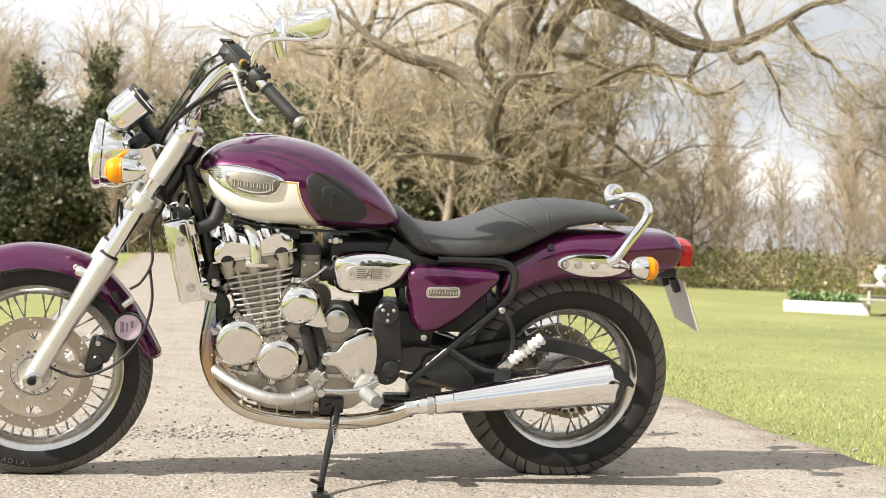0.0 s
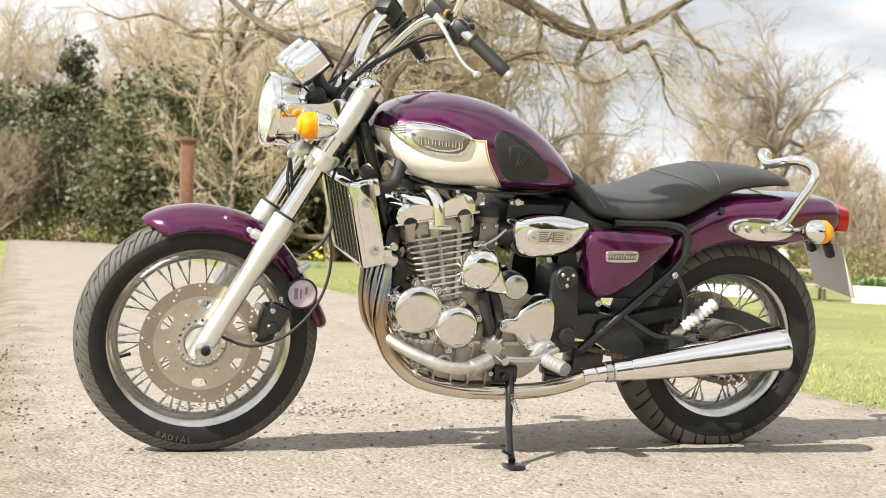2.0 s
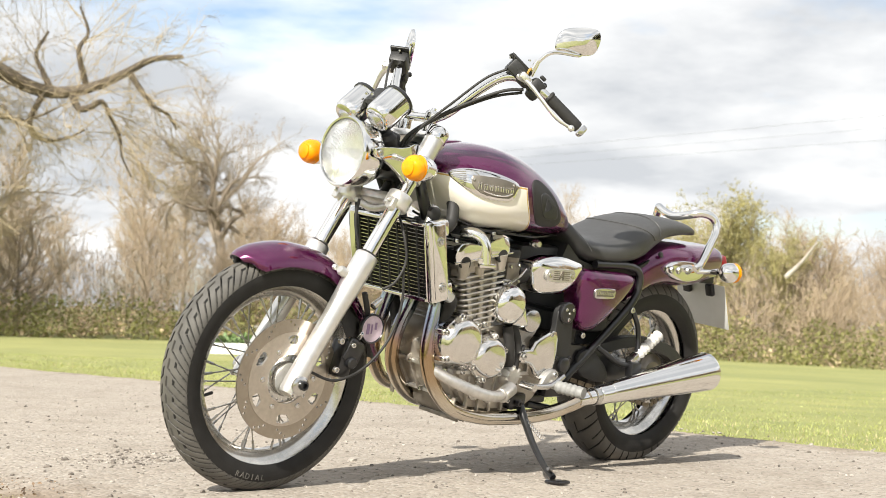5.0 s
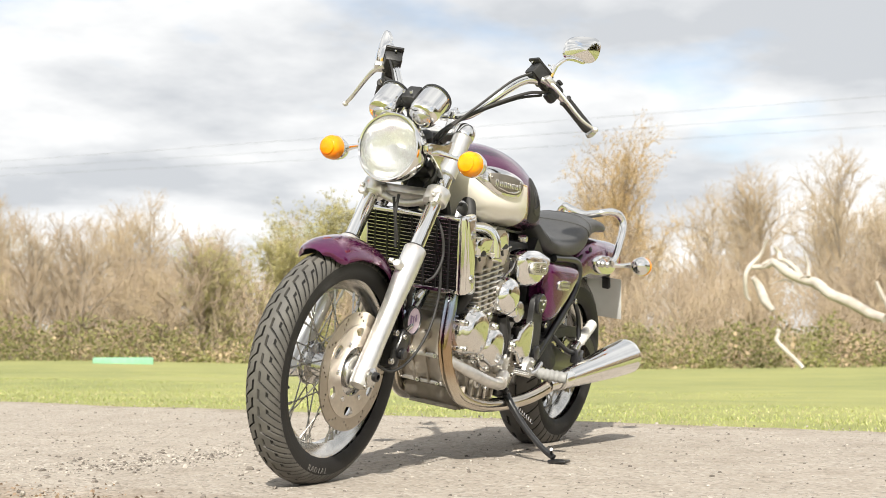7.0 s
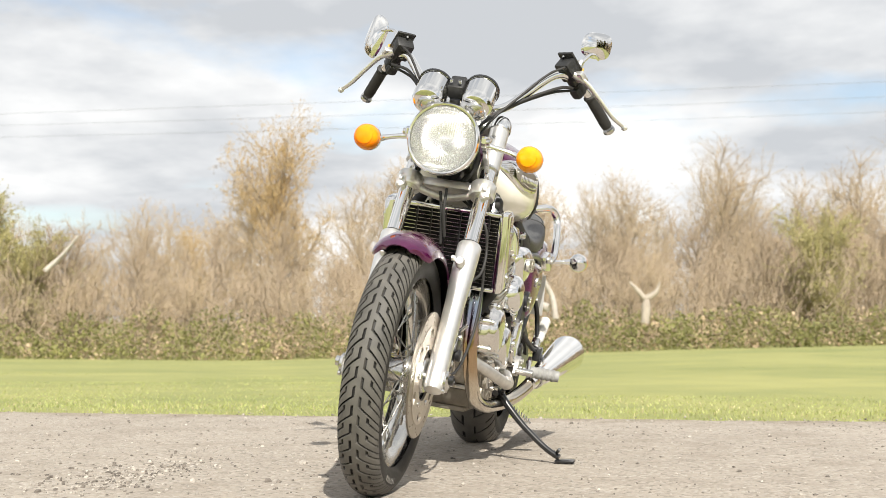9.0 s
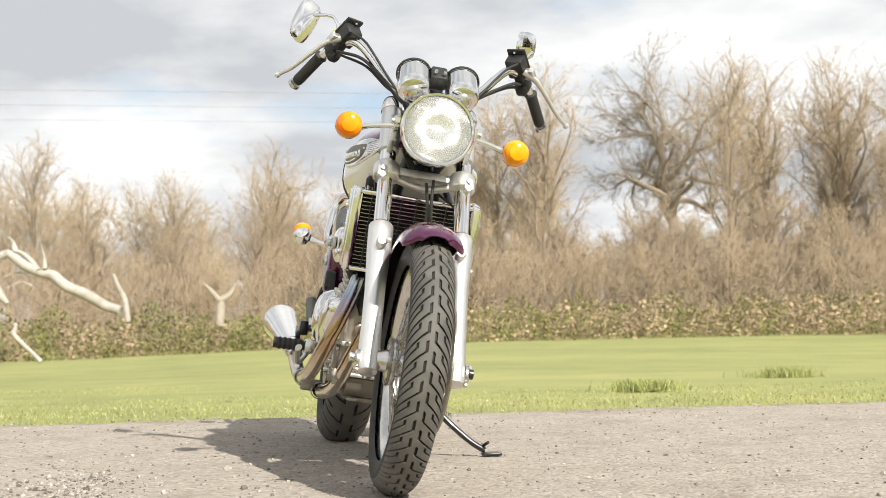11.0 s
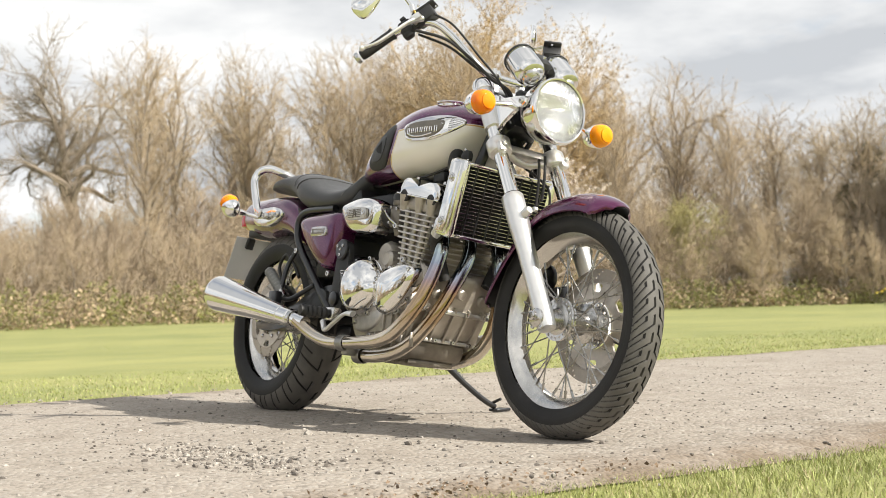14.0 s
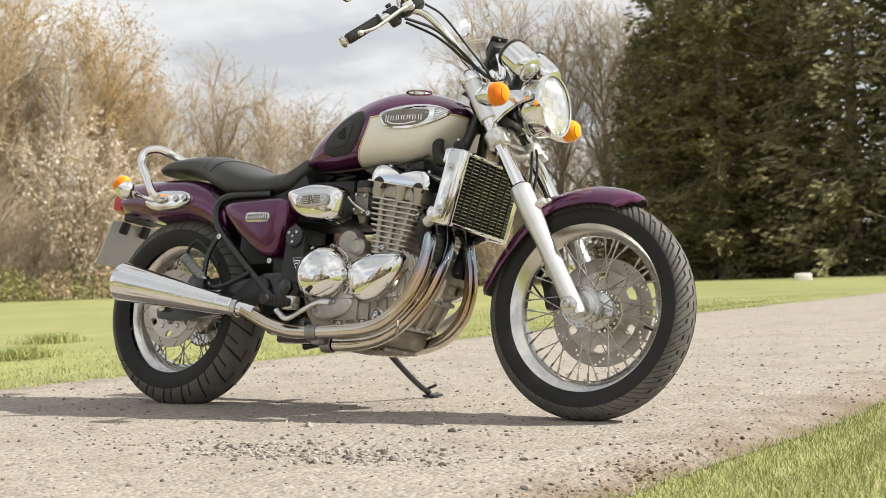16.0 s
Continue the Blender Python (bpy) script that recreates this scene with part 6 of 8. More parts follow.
# ---- exhaust ----
hdr_l = [(-0.255, -0.095, 0.592), (-0.288, -0.095, 0.562), (-0.303, -0.097, 0.500), (-0.314, -0.102, 0.410), (-0.302, -0.108, 0.345), (-0.270, -0.116, 0.288), (-0.203, -0.122, 0.234), (-0.090, -0.132, 0.207), (0.020, -0.146, 0.204), (0.130, -0.172, 0.216), (0.210, -0.198, 0.242), (0.290, -0.224, 0.283)]
exl = part("left_header", tube(hdr_l, 0.0215, 20, 5), HEADER, bike, "heat-tinted exhaust header pipe")
exm = part("middle_header", tube([(-0.255, 0.005, 0.592), (-0.282, 0.008, 0.562), (-0.296, 0.020, 0.505), (-0.296, 0.055, 0.430), (-0.270, 0.090, 0.340), (-0.210, 0.112, 0.262), (-0.140, 0.125, 0.216), (-0.06, 0.142, 0.195), (0.03, 0.155, 0.192)], 0.0215, 20, 5), HEADER, bike, "heat-tinted exhaust header pipe")
exr = part("right_header", tube([(-0.255, 0.105, 0.592), (-0.284, 0.112, 0.562), (-0.296, 0.124, 0.500), (-0.292, 0.152, 0.410), (-0.268, 0.178, 0.332), (-0.208, 0.200, 0.262), (-0.140, 0.208, 0.236), (-0.05, 0.210, 0.228), (0.06, 0.212, 0.224), (0.15, 0.218, 0.228), (0.23, 0.225, 0.250), (0.32, 0.236, 0.292)], 0.0215, 20, 5), HEADER, bike, "heat-tinted exhaust header pipe")
part("balance_pipe", join(tube([(-0.300, -0.108, 0.350), (-0.235, -0.160, 0.318), (-0.150, -0.195, 0.290), (-0.080, -0.190, 0.284), (-0.020, -0.170, 0.300)], 0.017, 16), tube([(-0.070, -0.190, 0.284), (-0.015, -0.172, 0.301)], 0.022, 16, 2)), ALLOY, bike, "grey steel link pipe")
parts("header_flange", [lathe([(0.030, 0), (0.030, 0.010), (0.022, 0.014)], (-0.250, y, 0.594), (-0.9, 0, -0.4), 20) for y in (-0.095, 0.005, 0.105)], STEEL, bike)
parts("pipe_clamp", [lathe([(0.0235, -0.02), (0.026, -0.018), (0.026, 0.018), (0.0235, 0.02)], (x, y, z), d, 20, False) for x, y, z, d in ((0.05, 0.211, 0.224, (1, 0, 0)), (0.03, 0.156, 0.192, (1, 0, 0)))] + [block((0.04, 0.185, 0.205), (0.035, 0.06, 0.036), 0.006)], material("dull_steel", (0.30, 0.29, 0.27), 0.4, 0.9), bike, "steel pipe clamp")
for s in (-1, 1):
    a = Vector((0.275, s * 0.220, 0.276)) if s < 0 else Vector((0.305, s * 0.232, 0.290))
    b = Vector((0.838, s * 0.262, 0.366)) if s < 0 else Vector((0.832, s * 0.276, 0.384))
    L2 = (b - a).length
    muf = part("silencer", lathe([(0.021, -0.03), (0.0225, 0.0), (0.0245, 0.03), (0.0245, 0.055), (0.0270, 0.056), (0.031, 0.060), (0.0315, 0.110), (0.0335, 0.112), (0.0340, 0.118), (0.040, 0.20), (0.049, 0.32), (0.058, 0.44), (0.0635, L2 - 0.020), (0.0650, L2 - 0.006), (0.0640, L2), (0.058, L2 - 0.004), (0.054, L2 - 0.05), (0.0005, L2 - 0.06)], a, b - a, 48), CHROME, bike, "tapered chrome silencer", 30)
    part("silencer_clamp", lathe([(0.026, 0.035), (0.0295, 0.036), (0.0295, 0.052), (0.026, 0.053)], a, b - a, 32, False), STEEL, muf)
    part("silencer_bracket", join(block(a + (b - a) * 0.42 + Vector((0.02, -s * 0.045, 0.045)), (0.05, 0.03, 0.05), 0.006)), BLACK, muf)

# ---- side stand ----
stand = part("side_stand", join(tube([(0.058, -0.150, 0.245), (0.048, -0.190, 0.205), (0.028, -0.250, 0.155), (0.008, -0.325, 0.106), (-0.002, -0.375, 0.084)], [0.014, 0.012, 0.010, 0.0095, 0.010], 14), block((-0.004, -0.395, 0.077), (0.048, 0.060, 0.010), 0.004, Matrix.Rotation(radians(-9.6), 4, "X")), tube([(0.000, -0.365, 0.096), (-0.030, -0.375, 0.112)], 0.005, 8, 2)), BLACK, bike, "black side stand")
part("stand_spring", tube([(0.050 + 0.007 * math.cos(a * 1.0), -0.165 - 0.10 * k / 60 , 0.225 - 0.055 * k / 60 + 0.007 * math.sin(a)) for k, a in [(k, k * 1.25) for k in range(61)]], 0.0015, 5, 1), STEEL, stand)
part("stand_bracket", join(block((0.045, -0.135, 0.255), (0.07, 0.04, 0.05), 0.008), bolt((0.036, -0.165, 0.252), (0, -1, 0), 0.010, 0.008)), BLACK, bike)

# ---- ground ----
def gz(x, y):
    """Height of the lawn: level with the drive at its edge, then falling away slightly."""
    d = max(0.0, x - 2.0, -1.4 - x)
    az = math.degrees(math.atan2(x, y)) if x > 0 else 0.0
    hollow = 0.44 * math.exp(-((az - 68.0) / 24.0) ** 2) * min(1.0, max(0.0, (d - 5.0) / 19.0)) if x > 0 else 0.0
    return -0.014 - hollow - 0.020 * min(d, 7.0) * (1 if x > 0 else 0.4) - 0.012 * min(12.0, max(0.0, y - 8.0)) * min(1.0, d / 3.0)


GRASS_G = material("lawn_grass", (0.315, 0.310, 0.110), 0.85, 0.0, 0.3, 1.3, color2=(0.190, 0.212, 0.066), bump=0.006, bump_scale=90)
GRAVEL = bpy.data.materials.new("worn_gravel_drive")
GRAVEL.use_nodes = True
nt = GRAVEL.node_tree
gb_ = nt.nodes["Principled BSDF"]
tc = nt.nodes.new("ShaderNodeTexCoord")


def tex(kind, scale, **kw):
    n = nt.nodes.new(kind)
    nt.links.new(tc.outputs["Object"], n.inputs["Vector"])
    n.inputs["Scale"].default_value = scale
    for k, v in kw.items():
        n.inputs[k].default_value = v
    return n


big, mid_, fine = tex("ShaderNodeTexNoise", 0.9, Detail=5.0), tex("ShaderNodeTexNoise", 14.0, Detail=6.0), tex("ShaderNodeTexVoronoi", 82.0)
base = tmix(big.outputs[0], (0.325, 0.287, 0.240), (0.415, 0.368, 0.312), nt)
base = tmix(tmath("MULTIPLY", mid_.outputs[0], 0.6, nt), base, (0.255, 0.224, 0.190), nt)
chip = nt.nodes.new("ShaderNodeSeparateColor")
nt.links.new(fine.outputs["Color"], chip.inputs[0])
base = tmix(tmath("MULTIPLY", tmath("GREATER_THAN", chip.outputs[0], 0.78, nt), 0.30, nt), base, (0.50, 0.465, 0.42), nt)
base = tmix(tmath("MULTIPLY", tmath("GREATER_THAN", chip.outputs[1], 0.84, nt), 0.42, nt), base, (0.125, 0.108, 0.09), nt)
# broad dusty and damp patches, and brown soil trodden in along both edges
patch = tex("ShaderNodeTexNoise", 3.2, Detail=6.0, Roughness=0.65)
pr = nt.nodes.new("ShaderNodeMapRange")
pr.inputs[1].default_value, pr.inputs[2].default_value = 0.48, 0.66
nt.links.new(patch.outputs[0], pr.inputs[0])
base = tmix(tmath("MULTIPLY", pr.outputs[0], 0.42, nt), base, (0.215, 0.180, 0.142), nt)
dx = nt.nodes.new("ShaderNodeSeparateXYZ")
nt.links.new(tc.outputs["Object"], dx.inputs[0])
rim_ = tmath("SUBTRACT", tmath("ABSOLUTE", tmath("SUBTRACT", dx.outputs["X"], 0.345, nt), 0.0, nt), 1.42, nt)
rim_ = tmath("ADD", tmath("MULTIPLY", rim_, 3.2, nt), tmath("MULTIPLY", tmath("SUBTRACT", patch.outputs[0], 0.5, nt), 2.4, nt), nt)
soil_ = nt.nodes.new("ShaderNodeClamp")
nt.links.new(rim_, soil_.inputs[0])
base = tmix(tmath("MULTIPLY", soil_.outputs[0], 0.75, nt), base, (0.165, 0.120, 0.080), nt)
nt.links.new(base, gb_.inputs["Base Color"])
gb_.inputs["Roughness"].default_value = 0.9
gb_.inputs["Specular IOR Level"].default_value = 0.25
hsum = tmath("ADD", tmath("MULTIPLY", fine.outputs["Distance"], -0.6, nt), tmath("MULTIPLY", mid_.outputs[0], 1.2, nt), nt)
bp = nt.nodes.new("ShaderNodeBump")
bp.inputs["Strength"].default_value, bp.inputs["Distance"].default_value = 1.0, 0.0065
nt.links.new(hsum, bp.inputs["Height"])
nt.links.new(bp.outputs[0], gb_.inputs["Normal"])


def sheet(name, xs, ys, f, mat):
    vs = [(x, y, f(x, y)) for y in ys for x in xs]
    n = len(xs)
    fs = [(j * n + i, j * n + i + 1, (j + 1) * n + i + 1, (j + 1) * n + i) for j in range(len(ys) - 1) for i in range(n - 1)]
    return new(name, mesh_of(name, (vs, fs), mat, None))


def spaced(a, b, near, far_, c):
    """Coordinates from a to b, near apart round c and wider away from it."""
    out, v = [c], c
    while v < b:
        v += near + (far_ - near) * min(1, abs(v - c) / 40)
        out.append(v)
    v = c
    while v > a:
        v -= near + (far_ - near) * min(1, abs(v - c) / 40)
        out.insert(0, v)
    return out


def field(x, y):
    inside_ = min(x + 1.7, 2.5 - x)
    base_ = gz(x, y) + 0.03 * noise.noise((x * 0.25, y * 0.25, 0)) * min(1, max(0, -inside_))
    return base_ - 0.03 * min(1, max(0, inside_) / 0.15)


gxs = spaced(-1800, 1800, 0.5, 60, 0.5)
gys = spaced(-1800, 1800, 0.5, 60, 0.0)
tagged(sheet("ground", gxs, gys, field, GRASS_G), "short mown lawn running to the trees", "ground", kind="structure")


def edge_near(y):
    return -1.36 + 0.10 * max(0.0, 1 - abs(y) / 12) * noise.noise((y * 0.7, 3.1, 0)) + 0.04 * max(0.0, 1 - abs(y) / 9) * noise.noise((y * 4, 7, 0))


def edge_far(y):
    return 2.05 + 0.10 * max(0.0, 1 - abs(y) / 14) * noise.noise((y * 0.6, 9.4, 0)) + 0.04 * max(0.0, 1 - abs(y) / 9) * noise.noise((y * 4, 1, 0)) - 0.012 * max(0, y - 4)


def drive_z(x, y):
    z = -0.010 + 0.006 * noise.noise((x * 1.5, y * 1.5, 2)) + 0.0025 * noise.noise((x * 9, y * 9, 5))
    d = math.hypot((x + 0.35) / 0.55, (y - 0.83) / 0.16)      # shallow pothole
    if d < 1.4:
        z -= 0.016 * max(0, 1 - d / 1.4)
    for wx in (FX, RX):                                          # level under the tyres
        k = max(0, 1 - math.hypot(x - wx, y) / 0.25)
        z = z * (1 - k) + -0.0100 * k
    return z


dys = [-6 + 0.05 * k for k in range(241)]
v = 6.0
while v < 58:
    v += 0.15 + v * 0.02
    dys.append(v)
v = -6.0
while v > -58:
    v -= 0.15 - v * 0.02
    dys.insert(0, v)
vs, fs = [], []
NU = 72
for y in dys:
    a, b = edge_near(y), edge_far(y)
    for i in range(NU + 1):
        u = i / NU
        x = a + (b - a) * u
        e = min(u, 1 - u) * (b - a)
        vs.append((x, y, drive_z(x, y) - 0.03 * max(0, 1 - e / 0.12)))
for j in range(len(dys) - 1):
    for i in range(NU):
        fs.append((j * (NU + 1) + i, j * (NU + 1) + i + 1, (j + 1) * (NU + 1) + i + 1, (j + 1) * (NU + 1) + i))
tagged(new("drive", mesh_of("drive", (vs, fs), GRAVEL, None)), "pale worn gravel drive across the lawn", "path", kind="structure")

# ---- trees and shrubs ----
OAK_BARK = material("dark_oak_bark", (0.17, 0.135, 0.098), 0.9, 0.0, 0.4, 6.0, color2=(0.085, 0.068, 0.050), bump=0.02, bump_scale=14)
BARK = material("grey_brown_bark", (0.37, 0.31, 0.24), 0.9, 0.0, 0.4, 6.0, color2=(0.24, 0.195, 0.15), bump=0.02, bump_scale=14)
TWIG = material("tan_twigs", (0.50, 0.40, 0.268), 0.9, 0.0, 0.2, 0.8, color2=(0.35, 0.27, 0.175))
THATCH = material("olive_brown_twigs", (0.52, 0.43, 0.29), 0.9, 0.0, 0.2, 0.8, color2=(0.37, 0.30, 0.195))
SCRUB_TWIG = material("grey_brown_thorn_twigs", (0.41, 0.325, 0.225), 0.9, 0.0, 0.2, 0.8, color2=(0.28, 0.215, 0.148))
DARK_TWIG = material("oak_twigs", (0.34, 0.28, 0.20), 0.9, 0.0, 0.2, 0.8, color2=(0.24, 0.195, 0.14))
TWIG_BUD = material("budding_twigs", (0.52, 0.375, 0.180), 0.85, 0.0, 0.2, 0.8, color2=(0.38, 0.275, 0.140))
TWIG_GREEN = material("fresh_leaf", (0.52, 0.47, 0.22), 0.7, 0.0, 0.2, 1.0, color2=(0.40, 0.37, 0.17), spread=0.3)
PALE_BARK = material("pale_bark", (0.42, 0.37, 0.31), 0.85, 0.0, 0.3, 5.0, color2=(0.27, 0.23, 0.185), bump=0.01, bump_scale=20)
DEADWOOD = material("bleached_dead_wood", (0.53, 0.495, 0.45), 0.85, 0.0, 0.3, 5.0, color2=(0.31, 0.275, 0.24), bump=0.015, bump_scale=18)
EVERGREEN = material("glossy_evergreen_leaf", (0.20, 0.205, 0.105), 0.45, 0.0, 0.3, 1.2, color2=(0.070, 0.082, 0.040), spread=0.45)
FIR = material("dark_fir_needles", (0.34, 0.30, 0.135), 0.8, 0.0, 0.3, 1.0, color2=(0.135, 0.132, 0.058), spread=0.45)
IVY = material("ivy_leaf", (0.17, 0.18, 0.08), 0.5, 0.0, 0.3, 2.0, color2=(0.09, 0.10, 0.045), spread=0.4)
BLOSSOM = material("pale_pink_blossom", (0.68, 0.59, 0.52), 0.8, 0.0, 0.1, 5.0, spread=0.12)
BRAMBLE_G = material("bramble_leaf", (0.31, 0.305, 0.11), 0.7, 0.0, 0.3, 0.6, color2=(0.20, 0.20, 0.08), spread=0.4)
BRAMBLE_B = material("dead_bracken", (0.47, 0.36, 0.23), 0.9, 0.0, 0.3, 0.6, color2=(0.32, 0.235, 0.15), spread=0.35)


def let_through(mat, share):
    """Thin leaves let part of the light through."""
    nt = mat.node_tree
    out = next(n for n in nt.nodes if n.type == "OUTPUT_MATERIAL")
    bsdf = next(n for n in nt.nodes if n.type == "BSDF_PRINCIPLED")
    tr = nt.nodes.new("ShaderNodeBsdfTranslucent")
    mixer = nt.nodes.new("ShaderNodeMixShader")
    mixer.inputs[0].default_value = share
    base_in = bsdf.inputs["Base Color"]
    if base_in.links:
        nt.links.new(base_in.links[0].from_socket, tr.inputs["Color"])
    else:
        tr.inputs["Color"].default_value = base_in.default_value
    nt.links.new(bsdf.outputs[0], mixer.inputs[1])
    nt.links.new(tr.outputs[0], mixer.inputs[2])
    nt.links.new(mixer.outputs[0], out.inputs["Surface"])


for leafy in (FIR, EVERGREEN, IVY, TWIG_GREEN, BLOSSOM, BRAMBLE_G):
    let_through(leafy, 0.42)


def stick(vs, fs, a, b, ra, rb, n, bend=None):
    """A tapered limb from a to b; with bend, through a middle point."""
    pts = [a, b] if bend is None else [a, (a + b) / 2 + bend, b]
    rs = [ra, rb] if bend is None else [ra, (ra + rb) / 2, rb]
    d = (b - a).normalized()
    u = d.orthogonal().normalized()
    w = d.cross(u)
    k0 = len(vs)
    for p, r in zip(pts, rs):
        for j in range(n):
            t = 2 * math.pi * j / n
            vs.append(p + (u * math.cos(t) + w * math.sin(t)) * r)
    for i in range(len(pts) - 1):
        for j in range(n):
            fs.append((k0 + i * n + j, k0 + i * n + (j + 1) % n, k0 + (i + 1) * n + (j + 1) % n, k0 + (i + 1) * n + j))


def needle(vs, fs, a, b, r):
    """The thinnest twigs: a slender three-sided spike."""
    d = b - a
    u = d.orthogonal().normalized() * r
    w = d.cross(u).normalized() * r
    k = len(vs)
    vs.extend((a + u, a - u * 0.5 + w * 0.87, a - u * 0.5 - w * 0.87, b))
    fs.extend(((k, k + 1, k + 3), (k + 1, k + 2, k + 3), (k + 2, k, k + 3)))


def leaf(vs, fs, p, size, rng, flat=0.6):
    """A folded leaf of two faces."""
    d = Vector((rng.gauss(0, 1), rng.gauss(0, 1), rng.gauss(0, flat))).normalized() * size
    s = d.orthogonal().normalized()
    s.rotate(Matrix.Rotation(rng.uniform(0, 6.28), 3, d.normalized()))
    s *= size * 0.42
    up_ = d.cross(s).normalized() * size * 0.12
    k = len(vs)
    vs.extend((p, p + d * 0.5 + s + up_, p + d, p + d * 0.5 - s + up_))
    fs.extend(((k, k + 1, k + 2), (k, k + 2, k + 3)))


def rand_dir(rng, axis, spread):
    v = Vector((rng.gauss(0, 1), rng.gauss(0, 1), rng.gauss(0, 1)))
    v = (v - axis * v.dot(axis)).normalized()
    return (axis * math.cos(spread) + v * math.sin(spread)).normalized()


def bare_tree(seed, height, trunk_r, limbs, spread, limb_len, twig_r, leaves=0, leaf_size=0.05, gnarl=0.12, first=0.25, subs=7, twigs=6, droop=0.0, fine=3, extra=(), stout=0.42, apart=False):
    """Returns trunk and crown (twigs and leaves) of a leafless or budding tree with its foot at the origin."""
    rng = random.Random(seed)
    tv, tf, cv, cf, lv, lf = [], [], [], [], [], []

    def sprays(q, q2, d, count):
        for b in range(count):
            sp = q.lerp(q2, rng.random())
            sd = rand_dir(rng, d, rng.uniform(0.5, 1.0))
            sl = limb_len * rng.uniform(0.22, 0.42)
            se = sp + sd * sl + Vector((0, 0, sl * (0.28 - droop * 3)))
            stick(cv, cf, sp, se, twig_r * 2.2, twig_r * 1.1, 4, Vector((rng.gauss(0, 0.07), rng.gauss(0, 0.07), rng.gauss(0, 0.05))) * sl)
            for t in range(twigs):
                tp = sp.lerp(se, rng.uniform(0.2, 1.0))
                td = rand_dir(rng, sd, rng.uniform(0.4, 1.0))
                te = tp + td * sl * rng.uniform(0.25, 0.6)
                needle(cv, cf, tp, te, twig_r)
                for z in range(fine):
                    np2 = tp.lerp(te, rng.uniform(0.25, 0.9))
                    ne = np2 + rand_dir(rng, td, rng.uniform(0.4, 0.9)) * sl * rng.uniform(0.12, 0.3)
                    needle(cv, cf, np2, ne, twig_r * 0.75)
                    for m in range(leaves):
                        leaf(lv, lf, np2.lerp(ne, rng.random()), leaf_size * rng.uniform(0.6, 1.3), rng)
    spine = [Vector((0, 0, -0.2))]
    n, top_ = 7, 0.80
    for k in range(1, n + 1):
        spine.append(Vector((spine[-1].x + rng.gauss(0, gnarl * 0.5) * height / n, spine[-1].y + rng.gauss(0, gnarl * 0.5) * height / n, height * top_ * k / n)))
    stem = tube(spine, [trunk_r * (1 - k / n) ** 0.8 + 0.015 for k in range(n + 1)], 9, 2)
    limb_list = []
    for i in range(limbs):
        u = first + (0.98 - first) * (i + rng.random()) / limbs
        k = min(int(u * n), n - 1)
        p = spine[k].lerp(spine[k + 1], u * n - k)
        ax = (Vector((0, 0, 1)) * (0.45 + 0.75 * u) + Vector((math.cos(i * 2.4 + rng.random()), math.sin(i * 2.4 + rng.random()), 0)) * spread).normalized()
        q_ = (u - first) / (1 - first)
        ln = limb_len * (0.70 + 0.55 * math.sin(math.pi * min(1.0, 0.12 + 0.80 * q_))) * rng.uniform(0.70, 1.2)
        r0 = trunk_r * (1 - u) ** 0.8 * stout + 0.014
        q, d = p, ax
        segs = 5
        run = [p.copy()]
        for s in range(segs):
            d = (d + Vector((rng.gauss(0, gnarl * 2), rng.gauss(0, gnarl * 2), rng.gauss(0, gnarl * 2) + 0.10 - droop))).normalized()
            q2 = q + d * ln / segs
            run.append(q2)
            sprays(q, q2, d, max(1, subs // 3 if s == 0 else subs // 2))
            q = q2
        limb_list.append(tube(run, [r0 * (1 - k / segs) + 0.009 for k in range(segs + 1)], 5, 2))
    for pts, ra, rb in extra:
        line = smooth_path(pts, 4)
        for k in range(len(line) - 1):
            sprays(line[k], line[k + 1], (line[k + 1] - line[k]).normalized(), 1)
        limb_list.append(tube(pts, [ra, rb], 8, 5))
    if apart:
        return stem, (cv, cf), limb_list
    return join(stem, *limb_list), (cv, cf), (lv, lf)


def make_tree(name, geos, mats, label, category="tree"):
    root = new(name)
    tagged(root, label, category, "trees at the edge of the lawn")
    part("trunk", geos[0], mats[0], root, angle=60)
    part("crown", geos[1], mats[1], root, angle=None)
    if len(geos) > 2 and geos[2][0]:
        part("foliage", geos[2], mats[2], root, angle=None)
    return root


def ground_at(x, y):
    return gz(x, y) - 0.02


def polar(az, d):
    a = radians(az)
    return d * math.sin(a), d * math.cos(a)


def stand_at(root, az, d, s=1.0, turn=0.0, first=False):
    x, y = polar(az, d)
    m = Matrix.Translation((x, y, ground_at(x, y))) @ Matrix.Rotation(turn, 4, "Z")
    if first:
        root.matrix_world = m
        root.scale = (s, s, s)
        return root
    c = copy_thing(root, m)
    c.scale = (s, s, s)
    return c


